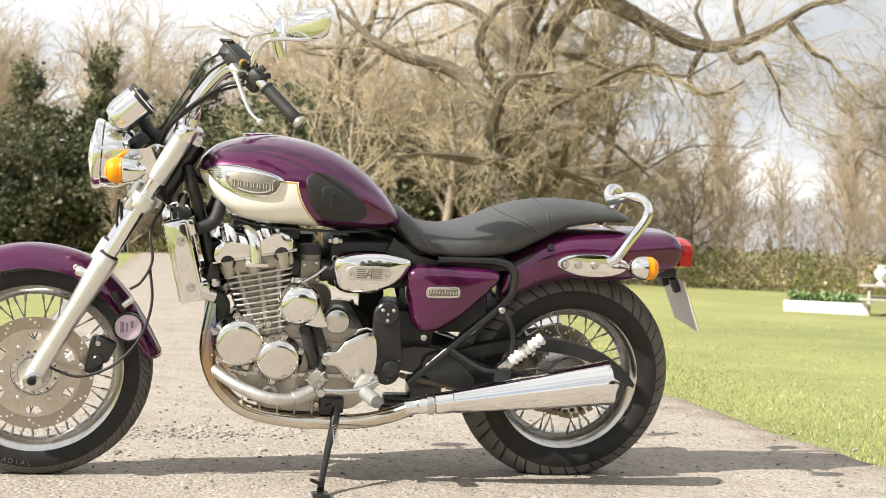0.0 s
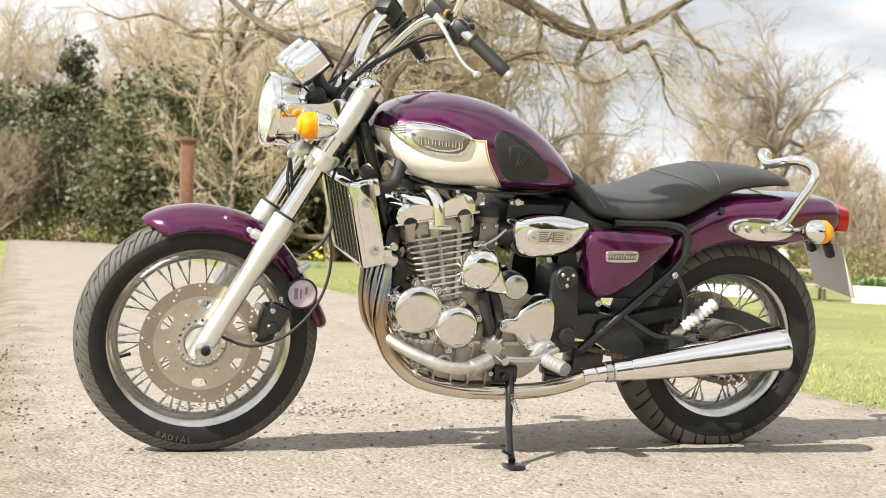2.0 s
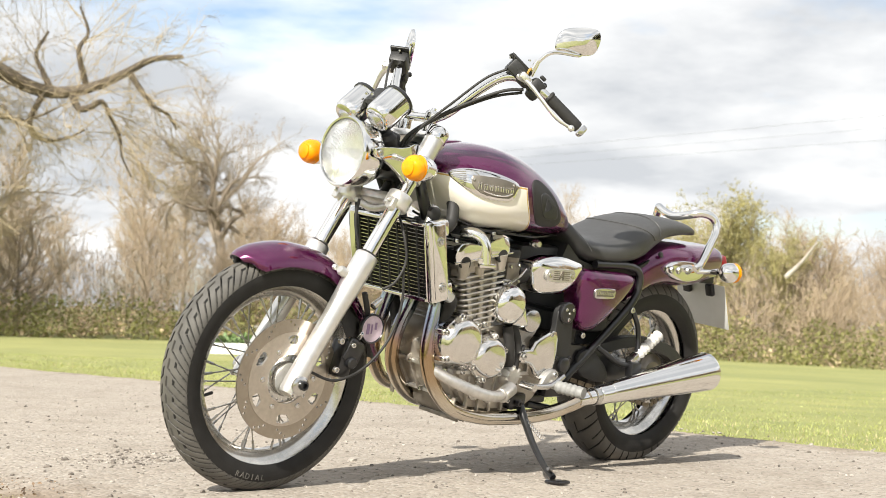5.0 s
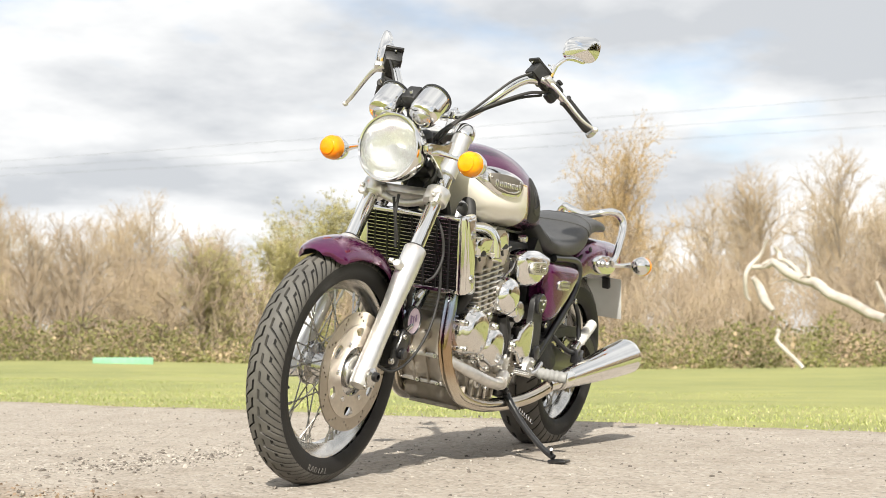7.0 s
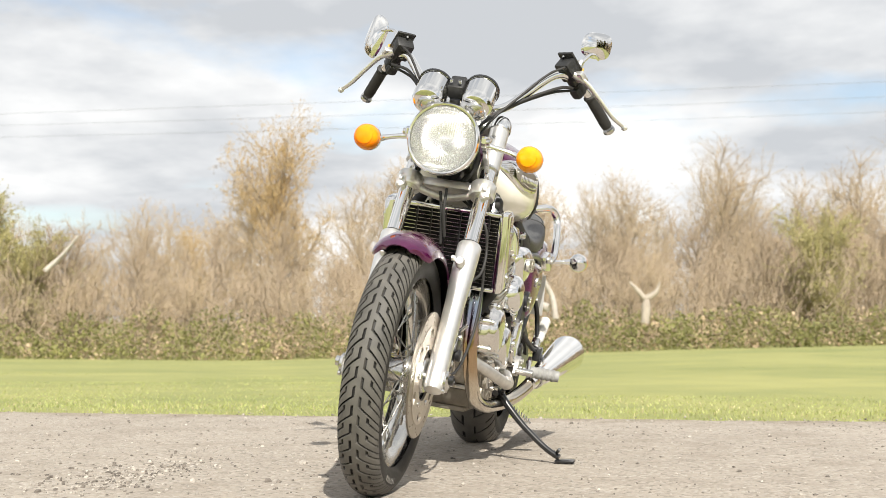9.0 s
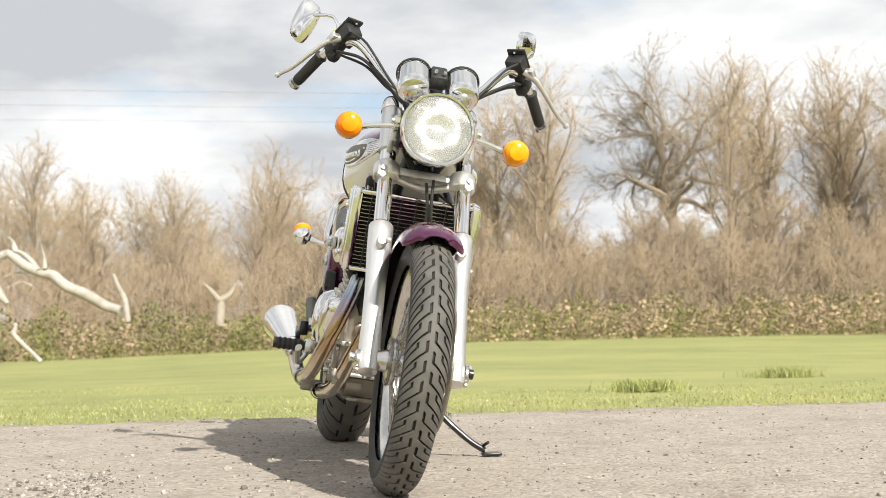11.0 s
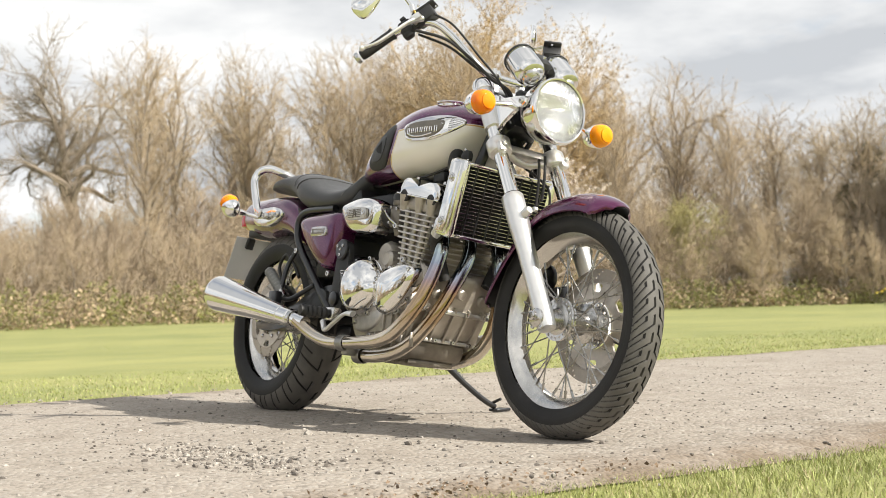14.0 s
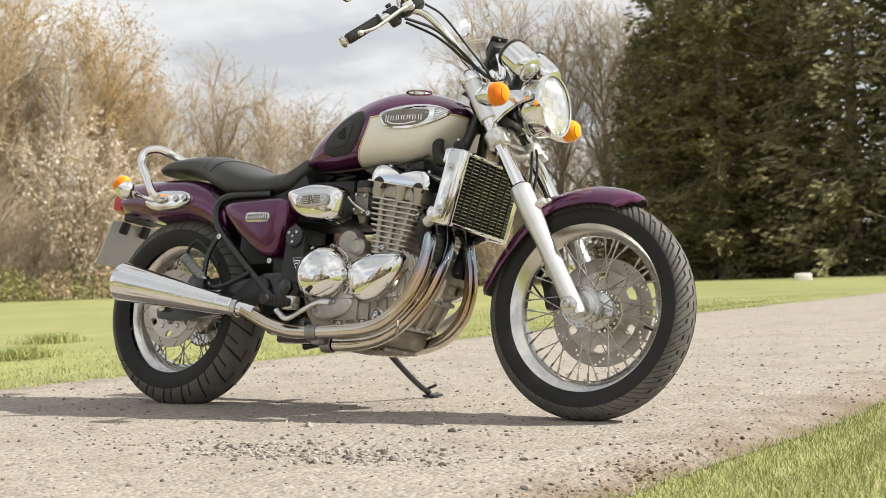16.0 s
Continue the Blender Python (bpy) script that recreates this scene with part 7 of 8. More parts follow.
kinds = {
    "bare": make_tree("bare_tree", bare_tree(1, 9.5, 0.15, 20, 0.60, 2.9, 0.0060, subs=9, twigs=6), (BARK, TWIG, TWIG), "slender leafless woodland tree with tan twigs"),
    "bare2": make_tree("bare_tree", bare_tree(2, 9.4, 0.12, 22, 0.45, 2.6, 0.0058, gnarl=0.09, subs=9, twigs=6), (PALE_BARK, TWIG, TWIG), "tall pale-barked leafless birch"),
    "bud": make_tree("budding_tree", bare_tree(3, 9.2, 0.17, 26, 0.75, 3.3, 0.0062, leaves=1, leaf_size=0.07, subs=9, twigs=6), (BARK, TWIG_BUD, TWIG_BUD), "round-crowned tree in orange-brown bud"),
    "scrub": make_tree("thorn_bush", bare_tree(4, 4.0, 0.07, 20, 0.85, 2.0, 0.0052, first=0.04, subs=8, twigs=6), (BARK, SCRUB_TWIG, SCRUB_TWIG), "leafless tan thorn bush", "shrub"),
    "scrub2": make_tree("thorn_bush", bare_tree(5, 3.6, 0.06, 20, 0.9, 1.9, 0.0052, leaves=1, leaf_size=0.04, first=0.03, subs=7, twigs=6), (BARK, TWIG, TWIG), "brown budding thorn bush", "shrub"),
    "willow": make_tree("willow_bush", bare_tree(6, 5.0, 0.10, 24, 0.8, 2.3, 0.0055, leaves=2, leaf_size=0.07, first=0.04, subs=8, twigs=6), (BARK, TWIG_GREEN, TWIG_GREEN), "willow bush in fresh yellow-green leaf", "shrub"),
    "thicket": make_tree("tangled_tree", bare_tree(9, 6.2, 0.12, 20, 0.85, 2.7, 0.0066, first=0.05, subs=7, twigs=6, droop=0.05), (BARK, THATCH, THATCH), "tangled leafless brown tree with drooping twigs"),
    "oak": make_tree("oak_tree", bare_tree(7, 9.0, 0.30, 22, 1.20, 2.8, 0.0062, gnarl=0.24, first=0.48, subs=10, twigs=8, stout=0.72), (BARK, DARK_TWIG, DARK_TWIG), "spreading leafless oak standing above the hedge"),
}
place_list = []
rs = random.Random(11)


def row(kind, az0, az1, step, d0, d1, s0, s1):
    az = az0
    while az <= az1:
        place_list.append((kind, az + rs.uniform(-0.4, 0.4) * step, rs.uniform(d0, d1), rs.uniform(s0, s1), rs.uniform(0, 6.28)))
        az += step


# beyond the drive's far end
row("bare", -10, 12, 3.2, 52, 62, 0.95, 1.2)
row("scrub", -10, 30, 3.0, 44, 50, 0.9, 1.3)
row("scrub", -10, 14, 3.4, 37, 42, 0.6, 0.9)
row("bare", -10, 14, 3.6, 43, 50, 0.8, 1.05)
row("bare2", 24, 34, 4.5, 52, 60, 0.75, 0.95)
# the wood behind, thinning out of sight
row("bare", 14, 66, 2.6, 62, 74, 0.50, 0.66)
row("bare", 66, 104, 2.2, 58, 68, 0.62, 0.80)
row("bare2", 100, 134, 3.2, 54, 64, 0.86, 1.05)
row("bare2", 134, 156, 2.4, 50, 60, 0.62, 0.80)
row("scrub", 40, 150, 2.8, 46, 54, 0.6, 0.85)
# the brown tangle under and beside the great oak
row("thicket", 8, 20, 2.0, 32, 38, 0.85, 1.2)
row("thicket", 19, 26, 2.4, 33, 37, 0.42, 0.62)
row("thicket", -9, 3, 3.4, 44, 50, 0.8, 1.1)
# low thicket behind the hedge
row("scrub2", 34, 152, 2.2, 34.5, 38, 0.42, 0.62)
row("scrub", 92, 156, 2.0, 48, 58, 0.75, 1.05)
row("scrub2", 90, 156, 2.6, 40, 47, 0.7, 0.95)
row("scrub", 33, 88, 3.2, 36, 42, 0.6, 0.9)
row("scrub2", 34, 90, 3.4, 39, 46, 0.7, 1.0)
row("bare", 36, 66, 5.0, 52, 62, 0.55, 0.7)
row("bare2", 70, 84, 5.0, 46, 52, 0.72, 0.86)
row("bare", 76, 104, 4.0, 46, 54, 0.62, 0.78)
row("scrub", 86, 152, 3.2, 37, 43, 0.65, 0.95)
row("scrub2", 90, 152, 3.8, 35, 40, 0.6, 0.85)
row("bare", 101, 128, 3.4, 44, 52, 0.90, 1.06)
row("bare2", 112, 134, 4.0, 43, 50, 0.88, 1.08)
row("bare2", 135, 152, 3.2, 43, 50, 0.66, 0.84)
row("bare", 151, 157, 2.0, 44, 48, 0.95, 1.1)
row("bare", 128, 137, 2.8, 42, 50, 0.85, 1.02)
row("bare", 137, 151, 3.0, 42, 50, 0.60, 0.78)
place_list += [("bud", 127.6, 45, 1.10, 0.3), ("bud", 131.6, 46, 1.0, 2.0), ("bud", 124.4, 50, 1.0, 4.0), ("bud", 71.0, 49, 0.86, 1.0), ("bud", 67.0, 46, 0.45, 3.0),
               ("willow", 57.2, 38, 0.86, 0.5), ("willow", 51.5, 37, 0.60, 2.5), ("willow", 55.2, 37, 0.66, 5.1), ("willow", 59.6, 38, 0.66, 1.5), ("willow", 41.0, 38, 0.45, 3.7), ("willow", 96.2, 35, 0.62, 1.0), ("willow", 137.5, 38, 0.55, 2.0),
               ("oak", 109.4, 62, 1.42, 0.4), ("oak", 33.0, 41, 0.86, 2.2), ("oak", 86.5, 58, 0.7, 4.0)]
# the oak stands clear of its neighbours
place_list = [q for q in place_list if q[0] == "oak" or abs(q[1] - 109.4) > 2.8 or q[0].startswith("scrub")]
seen_kind = set()
for kind, az, d, s, turn in place_list:
    if kind not in seen_kind:
        seen_kind.add(kind)
        stand_at(kinds[kind], az, d, s, turn, True)
    else:
        stand_at(kinds[kind], az, d, s, turn)

# the great old oak near the drive, with ivy on its trunk
# two long sinuous limbs reach out from its trunk over the lawn
GREAT_LIMBS = [([(0.35, 0.0, 4.9), (0.9, 0.1, 6.3), (1.6, 0.2, 7.05), (2.4, 0.1, 7.0), (3.5, 0.0, 6.42), (4.2, 0.1, 6.12), (4.8, 0.2, 6.02), (5.35, 0.1, 6.08), (6.06, 0.0, 6.35), (6.7, 0.1, 6.74), (7.35, 0.3, 7.14), (8.1, 0.2, 7.28)], 0.27, 0.06),
               ([(6.7, 0.1, 6.70), (7.05, 0.0, 6.2), (7.33, -0.1, 5.86), (7.7, 0.0, 5.72), (8.0, 0.2, 5.4)], 0.085, 0.025),
               ([(5.28, 0.1, 6.05), (5.46, 0.0, 5.66), (5.72, -0.1, 5.70), (6.0, -0.1, 5.86), (6.24, 0.0, 5.54), (6.52, 0.1, 5.06), (6.57, 0.0, 4.56), (6.85, 0.1, 4.08)], 0.10, 0.02),
               ([(3.33, 0.0, 6.50), (3.40, -0.1, 5.95), (3.33, 0.0, 5.5), (3.42, 0.0, 5.0)], 0.075, 0.02),
               ([(4.65, 0.1, 6.02), (4.36, 0.3, 5.25), (4.69, 0.4, 4.86), (5.25, 0.3, 4.93), (5.67, 0.2, 5.17)], 0.085, 0.02),
               ([(4.85, 0.2, 6.04), (4.66, 0.4, 6.5), (4.50, 0.6, 7.0), (4.8, 0.7, 7.6)], 0.09, 0.03),
               ([(5.66, 0.1, 6.2), (5.36, -0.2, 7.04), (5.55, -0.3, 7.5), (5.3, -0.4, 8.1)], 0.085, 0.025),
               ([(2.2, 0.1, 7.02), (1.98, 0.0, 7.5), (2.3, -0.3, 8.2), (2.9, -0.4, 8.6)], 0.13, 0.04),
               ([(-0.1, 0.0, 3.8), (-1.4, 0.4, 5.2), (-2.8, 0.2, 5.6), (-3.6, 0.3, 6.0), (-4.6, 0.6, 6.8)], 0.24, 0.05),
               ([(0.1, 0.0, 3.0), (1.2, -0.6, 3.9), (2.4, -0.8, 3.5), (3.4, -0.5, 2.7)], 0.13, 0.02)]
g0, g1, g2 = bare_tree(21, 13.5, 0.62, 24, 1.25, 4.8, 0.0058, gnarl=0.30, first=0.14, subs=10, twigs=10, droop=0.07, extra=GREAT_LIMBS, apart=True)
great = make_tree("great_oak", (g0, g1), (OAK_BARK, THATCH), "huge gnarled leafless oak with some ivy on its trunk")
parts("limb", g2, OAK_BARK, great)
great.matrix_world = Matrix.Translation((*polar(15.5, 29.5), ground_at(*polar(15.5, 29.5)))) @ Matrix.Rotation(radians(-15.5), 4, "Z")
ri_ = random.Random(5)
iv, ivf = [], []
for k in range(1700):
    z = ri_.uniform(0, 5.2)
    a = ri_.uniform(0, 6.283)
    r = 0.66 * (1 - z / 15) + ri_.uniform(0, 0.25)
    leaf(iv, ivf, Vector((r * math.cos(a), r * math.sin(a), z)), ri_.uniform(0.06, 0.12), ri_)
part("ivy", (iv, ivf), IVY, great, "dark ivy", None)
g0, g1, g2 = bare_tree(33, 11.0, 0.40, 18, 1.3, 5.4, 0.0068, gnarl=0.30, first=0.2, subs=6, twigs=7, droop=0.05, apart=True)
second = make_tree("old_oak", (g0, g1), (OAK_BARK, THATCH), "gnarled leafless oak with drooping fine twigs")
parts("limb", g2, OAK_BARK, second)
second.matrix_world = Matrix.Translation((*polar(6.0, 36.0), ground_at(*polar(6, 36)))) @ Matrix.Rotation(2.2, 4, "Z")


def leafy_bush(seed, h, r, n, size, mat_leaf, name, label, lumps=14):
    """A dense evergreen: stems with leaves gathered in uneven clumps."""
    rng = random.Random(seed)
    vs, fs, tv, tf = [], [], [], []
    cl = []
    for k in range(lumps):
        a, u = rng.uniform(0, 6.283), rng.random()
        z = h * (0.12 + 0.86 * u)
        rr = r * math.sqrt(max(0.05, 1 - (u - 0.25) ** 2 * 1.5)) * rng.uniform(0.25, 0.85)
        c = Vector((rr * math.cos(a), rr * math.sin(a), z))
        cl.append((c, rng.uniform(0.28, 0.5) * r))
        stick(tv, tf, Vector((rng.gauss(0, 0.1), rng.gauss(0, 0.1), 0)), c, 0.05, 0.012, 5, Vector((0, 0, 0.2)))
    for k in range(n):
        c, cr = cl[rng.randrange(lumps)]
        d = Vector((rng.gauss(0, 1), rng.gauss(0, 1), rng.gauss(0, 0.8))).normalized()
        p = c + d * cr * rng.uniform(0.55, 1.12)
        if p.z > 0.02:
            leaf(vs, fs, p, size * rng.uniform(0.6, 1.3), rng)
    root = new(name)
    tagged(root, label, "shrub", "evergreen shrubs")
    part("stem", (tv, tf), BARK, root, angle=60)
    part("crown", (vs, fs), mat_leaf, root, angle=None)
    return root


laurel = leafy_bush(3, 3.6, 2.2, 9000, 0.16, EVERGREEN, "laurel_bush", "dense glossy green laurel bush", 26)
for k, (az, d, s) in enumerate(((9.6, 34, 1.0), (12.6, 35, 0.72), (4.0, 38, 1.25), (0.5, 40, 0.9), (-3.0, 41, 0.95), (-7, 41, 1.0), (7.0, 36, 1.1), (-11.0, 41, 1.0), (2.2, 42, 1.1), (-5.0, 43, 1.1), (5.6, 41, 1.4), (11.0, 40, 0.95), (-1.2, 43, 1.2))):
    if k == 0:
        stand_at(laurel, az, d, s, k * 1.3, True)
    else:
        stand_at(laurel, az, d, s, k * 1.3)
holly = leafy_bush(8, 7.0, 1.3, 6500, 0.16, EVERGREEN, "ivy_clad_tree", "tall dark ivy-clad tree", 22)
for k, (az, d, s) in enumerate(((1.0, 43, 0.95), (-3.4, 44, 1.0), (-6.8, 43, 0.9), (145.5, 44, 0.75))):
    if k == 0:
        stand_at(holly, az, d, s, k * 1.3, True)
    else:
        stand_at(holly, az, d, s, k * 1.3)

# white-flowering shrub
gb0, gb1, gb2 = bare_tree(41, 3.6, 0.08, 20, 0.95, 2.0, 0.009, leaves=1, leaf_size=0.10, first=0.08, subs=7, twigs=4)
blossom = new("blossom_bush")
tagged(blossom, "thorn bush covered in pale pink-white blossom", "shrub")
part("trunk", gb0, BARK, blossom, angle=60)
part("crown", gb1, TWIG, blossom, angle=None)
part("blossom", gb2, BLOSSOM, blossom, "clusters of pale blossom", None)
bx_, by_ = polar(130.6, 33.5)
blossom.matrix_world = Matrix.Translation((bx_, by_, ground_at(bx_, by_)))
blossom.scale = (1.0, 1.0, 1.04)


def fir(seed, h, r):
    rng = random.Random(seed)
    tv, tf, cv, cf = [], [], [], []
    stick(tv, tf, Vector((0, 0, -0.2)), Vector((0, 0, h)), 0.22, 0.02, 7)
    z = 0.25
    while z < h:
        u = z / h
        for k in range(rng.randint(5, 9)):
            a = rng.uniform(0, 6.283)
            ln = r * (1 - u) ** 0.75 * rng.uniform(0.55, 1.25) + 0.15
            d = Vector((math.cos(a), math.sin(a), rng.uniform(-0.42, 0.30)))
            base_ = Vector((0, 0, z + rng.uniform(-0.1, 0.1)))
            tip = base_ + d * ln
            stick(tv, tf, base_, tip, 0.03 * (1 - u) + 0.008, 0.006, 3)
            for m in range(int(9 + ln * 15)):
                w = rng.uniform(0.15, 1.0)
                p = base_.lerp(tip, w) + Vector((rng.gauss(0, 0.14), rng.gauss(0, 0.14), rng.gauss(0, 0.13)))
                side = Vector((-d.y, d.x, 0)) * rng.choice((-1, 1)) * rng.uniform(0.5, 1.0) + d * 0.7 + Vector((0, 0, rng.uniform(-0.5, 0.05)))
                p2 = p + side.normalized() * rng.uniform(0.18, 0.42) * (1.1 - 0.4 * w)
                s_ = (p2 - p).orthogonal().normalized() * 0.046
                kk = len(cv)
                dn = Vector((0, 0, -0.05))
                cv.extend((p, p.lerp(p2, 0.5) + s_ + dn, p2, p.lerp(p2, 0.5) - s_ + dn))
                cf.extend(((kk, kk + 1, kk + 2), (kk, kk + 2, kk + 3)))
        z += 0.20 + 0.12 * u
    root = new("fir_tree")
    tagged(root, "tall dark green fir with branches to the ground", "tree", "fir trees")
    part("trunk", (tv, tf), BARK, root, angle=60)
    part("crown", (cv, cf), FIR, root, angle=None)
    return root


fir_a, fir_b = fir(51, 14.0, 3.1), fir(52, 12.0, 2.8)
for k, (az, d, s, kind) in enumerate(((158, 40, 0.84, 0), (160.6, 38.5, 1.05, 0), (163.6, 39.5, 0.95, 1), (166.4, 38, 1.1, 0), (169.5, 38, 1.0, 1), (173, 39, 1.1, 0), (159.2, 42, 0.95, 1), (162.1, 43, 1.15, 0), (177, 39, 1.0, 1), (156.6, 43, 0.72, 1))):
    root = (fir_a, fir_b)[kind]
    first = k in (0, 2)
    stand_at(root, az, d, s, k * 1.1, first)

# ---- hedge bank of bramble and bracken ----
HEDGE = [(-10, 42, 1.1), (8, 34, 0.9), (20, 30.5, 1.1), (28, 31, 1.1), (38, 33, 1.0), (48, 33.5, 1.1), (60, 32, 1.2), (72, 30, 1.2), (84, 29.5, 1.1), (98, 30.5, 1.0), (112, 31.0, 0.95), (125, 31.0, 0.95), (138, 33.5, 0.9), (150, 37, 0.8)]


def hedge_at(az):
    for a, b in zip(HEDGE, HEDGE[1:]):
        if a[0] <= az <= b[0]:
            t = (az - a[0]) / (b[0] - a[0])
            return a[1] + (b[1] - a[1]) * t, a[2] + (b[2] - a[2]) * t
    return HEDGE[-1][1:]


rh = random.Random(77)
gv, gf, bv, bf, sv, sf = [], [], [], [], [], []
for k in range(90000):
    az = rh.uniform(-9, 151)
    d, h = hedge_at(az)
    back_ = abs(rh.gauss(0, 1.6))
    lump = 0.95 + 0.60 * noise.noise((az * 0.55, back_ * 0.5, 1.0)) + 0.25 * noise.noise((az * 2.3, 0, 4.0))
    x, y = polar(az, d + back_ + 0.25 * noise.noise((az * 1.7, 2, 0)))
    u = rh.random() ** 0.7
    z = ground_at(x, y) + max(0.05, h * lump * min(1, 0.25 + back_ * 0.8) * u)
    green = noise.noise((az * 0.8, back_ * 0.7, 9.0)) + 0.35 * u + rh.uniform(-0.45, 0.45)
    p = Vector((x, y, z))
    if green > (-0.04 if az < 104 else 0.16):
        leaf(gv, gf, p, rh.uniform(0.05, 0.11), rh)
    elif rh.random() < 0.55:
        leaf(bv, bf, p, rh.uniform(0.05, 0.12), rh)
    else:
        e = p + Vector((rh.gauss(0, 0.16), rh.gauss(0, 0.16), rh.gauss(0.05, 0.14)))
        needle(sv, sf, p, e, 0.007)
tagged(new("bramble_leaves", mesh_of("bramble_leaves", (gv, gf), BRAMBLE_G, None)), "low green bramble growing along the wood's edge", "bramble", kind="stuff")
tagged(new("dead_bracken", mesh_of("dead_bracken", (bv, bf), BRAMBLE_B, None)), "brown dead bracken and leaves along the wood's edge", "bracken", kind="stuff")
tagged(new("bramble_stems", mesh_of("bramble_stems", (sv, sf), BRAMBLE_B, None)), "tangle of thin dry bramble stems", "bramble", kind="stuff")
# undergrowth inside the wood
uv_, uf_ = [], []
for k in range(64000):
    az = rh.uniform(-9, 152)
    d, h = hedge_at(az)
    dd = d + rh.uniform(1.2, 14)
    x, y = polar(az, dd)
    z = ground_at(x, y) + rh.random() ** 1.5 * 2.4
    p = Vector((x, y, z))
    needle(uv_, uf_, p, p + Vector((rh.gauss(0, 0.25), rh.gauss(0, 0.25), rh.uniform(0.1, 0.9))), 0.010)
tagged(new("undergrowth", mesh_of("undergrowth", (uv_, uf_), SCRUB_TWIG, None)), "brown leafless undergrowth inside the wood", "undergrowth", kind="stuff")

# ---- things on the lawn ----
WHITE_PAINT = material("weathered_white_paint", (0.78, 0.77, 0.74), 0.6, 0.0, 0.15, 8.0)
GREEN_PAINT = material("pale_green_paint", (0.20, 0.42, 0.26), 0.6, 0.0, 0.2, 8.0)
GREY_WOOD = material("silvered_wood", (0.36, 0.33, 0.28), 0.85, 0.0, 0.3, 12.0, bump=0.004, bump_scale=40)
RED_WOOD = material("red_brown_timber", (0.20, 0.095, 0.060), 0.75, 0.0, 0.3, 10.0, bump=0.004, bump_scale=40)
SOIL = material("dark_soil", (0.06, 0.045, 0.03), 0.95)
DAFF_Y = material("daffodil_yellow", (0.84, 0.66, 0.10), 0.6, 0.0, 0.15, 20.0, spread=0.15)
DAFF_G = material("daffodil_leaf", (0.16, 0.24, 0.09), 0.6, 0.0, 0.2, 10.0, spread=0.2)
rp_ = random.Random(9)


def planter(x, y, turn, length, high, name, mat, label, planted):
    root = new(name)
    tagged(root, label, "planter")
    root.matrix_world = Matrix.Translation((x, y, ground_at(x, y) - 0.01)) @ Matrix.Rotation(turn, 4, "Z")
    w, t = 0.38, 0.03
    part("front_panel", block((0, -w / 2, high / 2), (length, t, high), 0.006), mat, root)
    part("back_panel", block((0, w / 2, high / 2), (length, t, high), 0.006), mat, root)
    for s in (-1, 1):
        part("end_panel", block((s * (length / 2 - t / 2), 0, high / 2), (t, w - t - 0.004, high), 0.006), mat, root)
    part("soil", block((0, 0, high * 0.42), (length - 2 * t - 0.01, w - t - 0.01, high * 0.8), 0.0), SOIL, root)
    if planted:
        vs, fs = [], []
        for k in range(700):
            p = Vector((rp_.uniform(-0.45, 0.45) * length, rp_.uniform(-0.14, 0.14), high * 0.8 + rp_.uniform(0, 0.16)))
            leaf(vs, fs, p, rp_.uniform(0.05, 0.10), rp_)
        part("bedding", (vs, fs), DAFF_G, root, "low green bedding plants", None)
    return root


planter(9.52, 15.02, math.atan2(-0.57, 1.1), 1.24, 0.235, "white_planter", WHITE_PAINT, "long low white-painted wooden planter with green plants", True)
planter(11.49, 14.17, math.atan2(-0.57, 1.1), 0.50, 0.30, "white_planter", WHITE_PAINT, "small square white planter with bedding plants", True)
planter(21.13, 19.56, math.atan2(-1.07, 0.92), 1.40, 0.26, "green_planter", GREEN_PAINT, "long low pale green wooden planter", False)

# picnic table with a white urn on it
tx, ty = 10.55, 14.75
table = new("picnic_table")
tagged(table, "weathered grey wooden picnic table on the lawn", "table")
table.matrix_world = Matrix.Translation((tx, ty, ground_at(tx, ty) - 0.005)) @ Matrix.Rotation(-0.5, 4, "Z")
for k in range(4):
    part("top_plank", block((0, -0.27 + 0.18 * k, 0.50), (1.1, 0.165, 0.035), 0.005), GREY_WOOD, table)
for s in (-1, 1):
    part("bench_plank", block((0, s * 0.60, 0.30), (1.1, 0.20, 0.035), 0.005), GREY_WOOD, table)
    for e in (-0.4, 0.4):
        part("leg", block((e, s * 0.34, 0.24), (0.05, 0.08, 0.54), 0.005, Matrix.Rotation(s * 0.45, 4, "X")), GREY_WOOD, table)
for e in (-0.35, 0.35):
    part("cross_bar", block((e, 0, 0.262), (0.04, 1.36, 0.05), 0.005), GREY_WOOD, table)
urn = new("garden_urn", mesh_of("garden_urn", lathe([(0.07, 0), (0.075, 0.015), (0.03, 0.04), (0.028, 0.06), (0.09, 0.12), (0.105, 0.19), (0.06, 0.25), (0.05, 0.27), (0.075, 0.29), (0.07, 0.30), (0.0005, 0.285)], (0, 0, 0), (0, 0, 1), 24), WHITE_PAINT))
tagged(urn, "small white garden urn on the picnic table", "urn")
urn.matrix_world = Matrix.Translation((tx - 0.28, ty - 0.03, ground_at(tx, ty) + 0.513))

# timber post by the drive
post = new("timber_post")
tagged(post, "square red-brown timber post with a flat cap", "post")
post.matrix_world = Matrix.Translation((2.02, 23.17, ground_at(2.5, 23.2)))
part("shaft", block((0, 0, 1.15), (0.25, 0.25, 2.34), 0.012), RED_WOOD, post)
part("inset_panel", block((0, -0.127, 1.2), (0.14, 0.012, 1.6), 0.003), RED_WOOD, post)
part("cap", block((0, 0, 2.36), (0.35, 0.35, 0.06), 0.012), RED_WOOD, post)
part("collar", block((0, 0, 2.305), (0.295, 0.295, 0.05), 0.010), RED_WOOD, post)

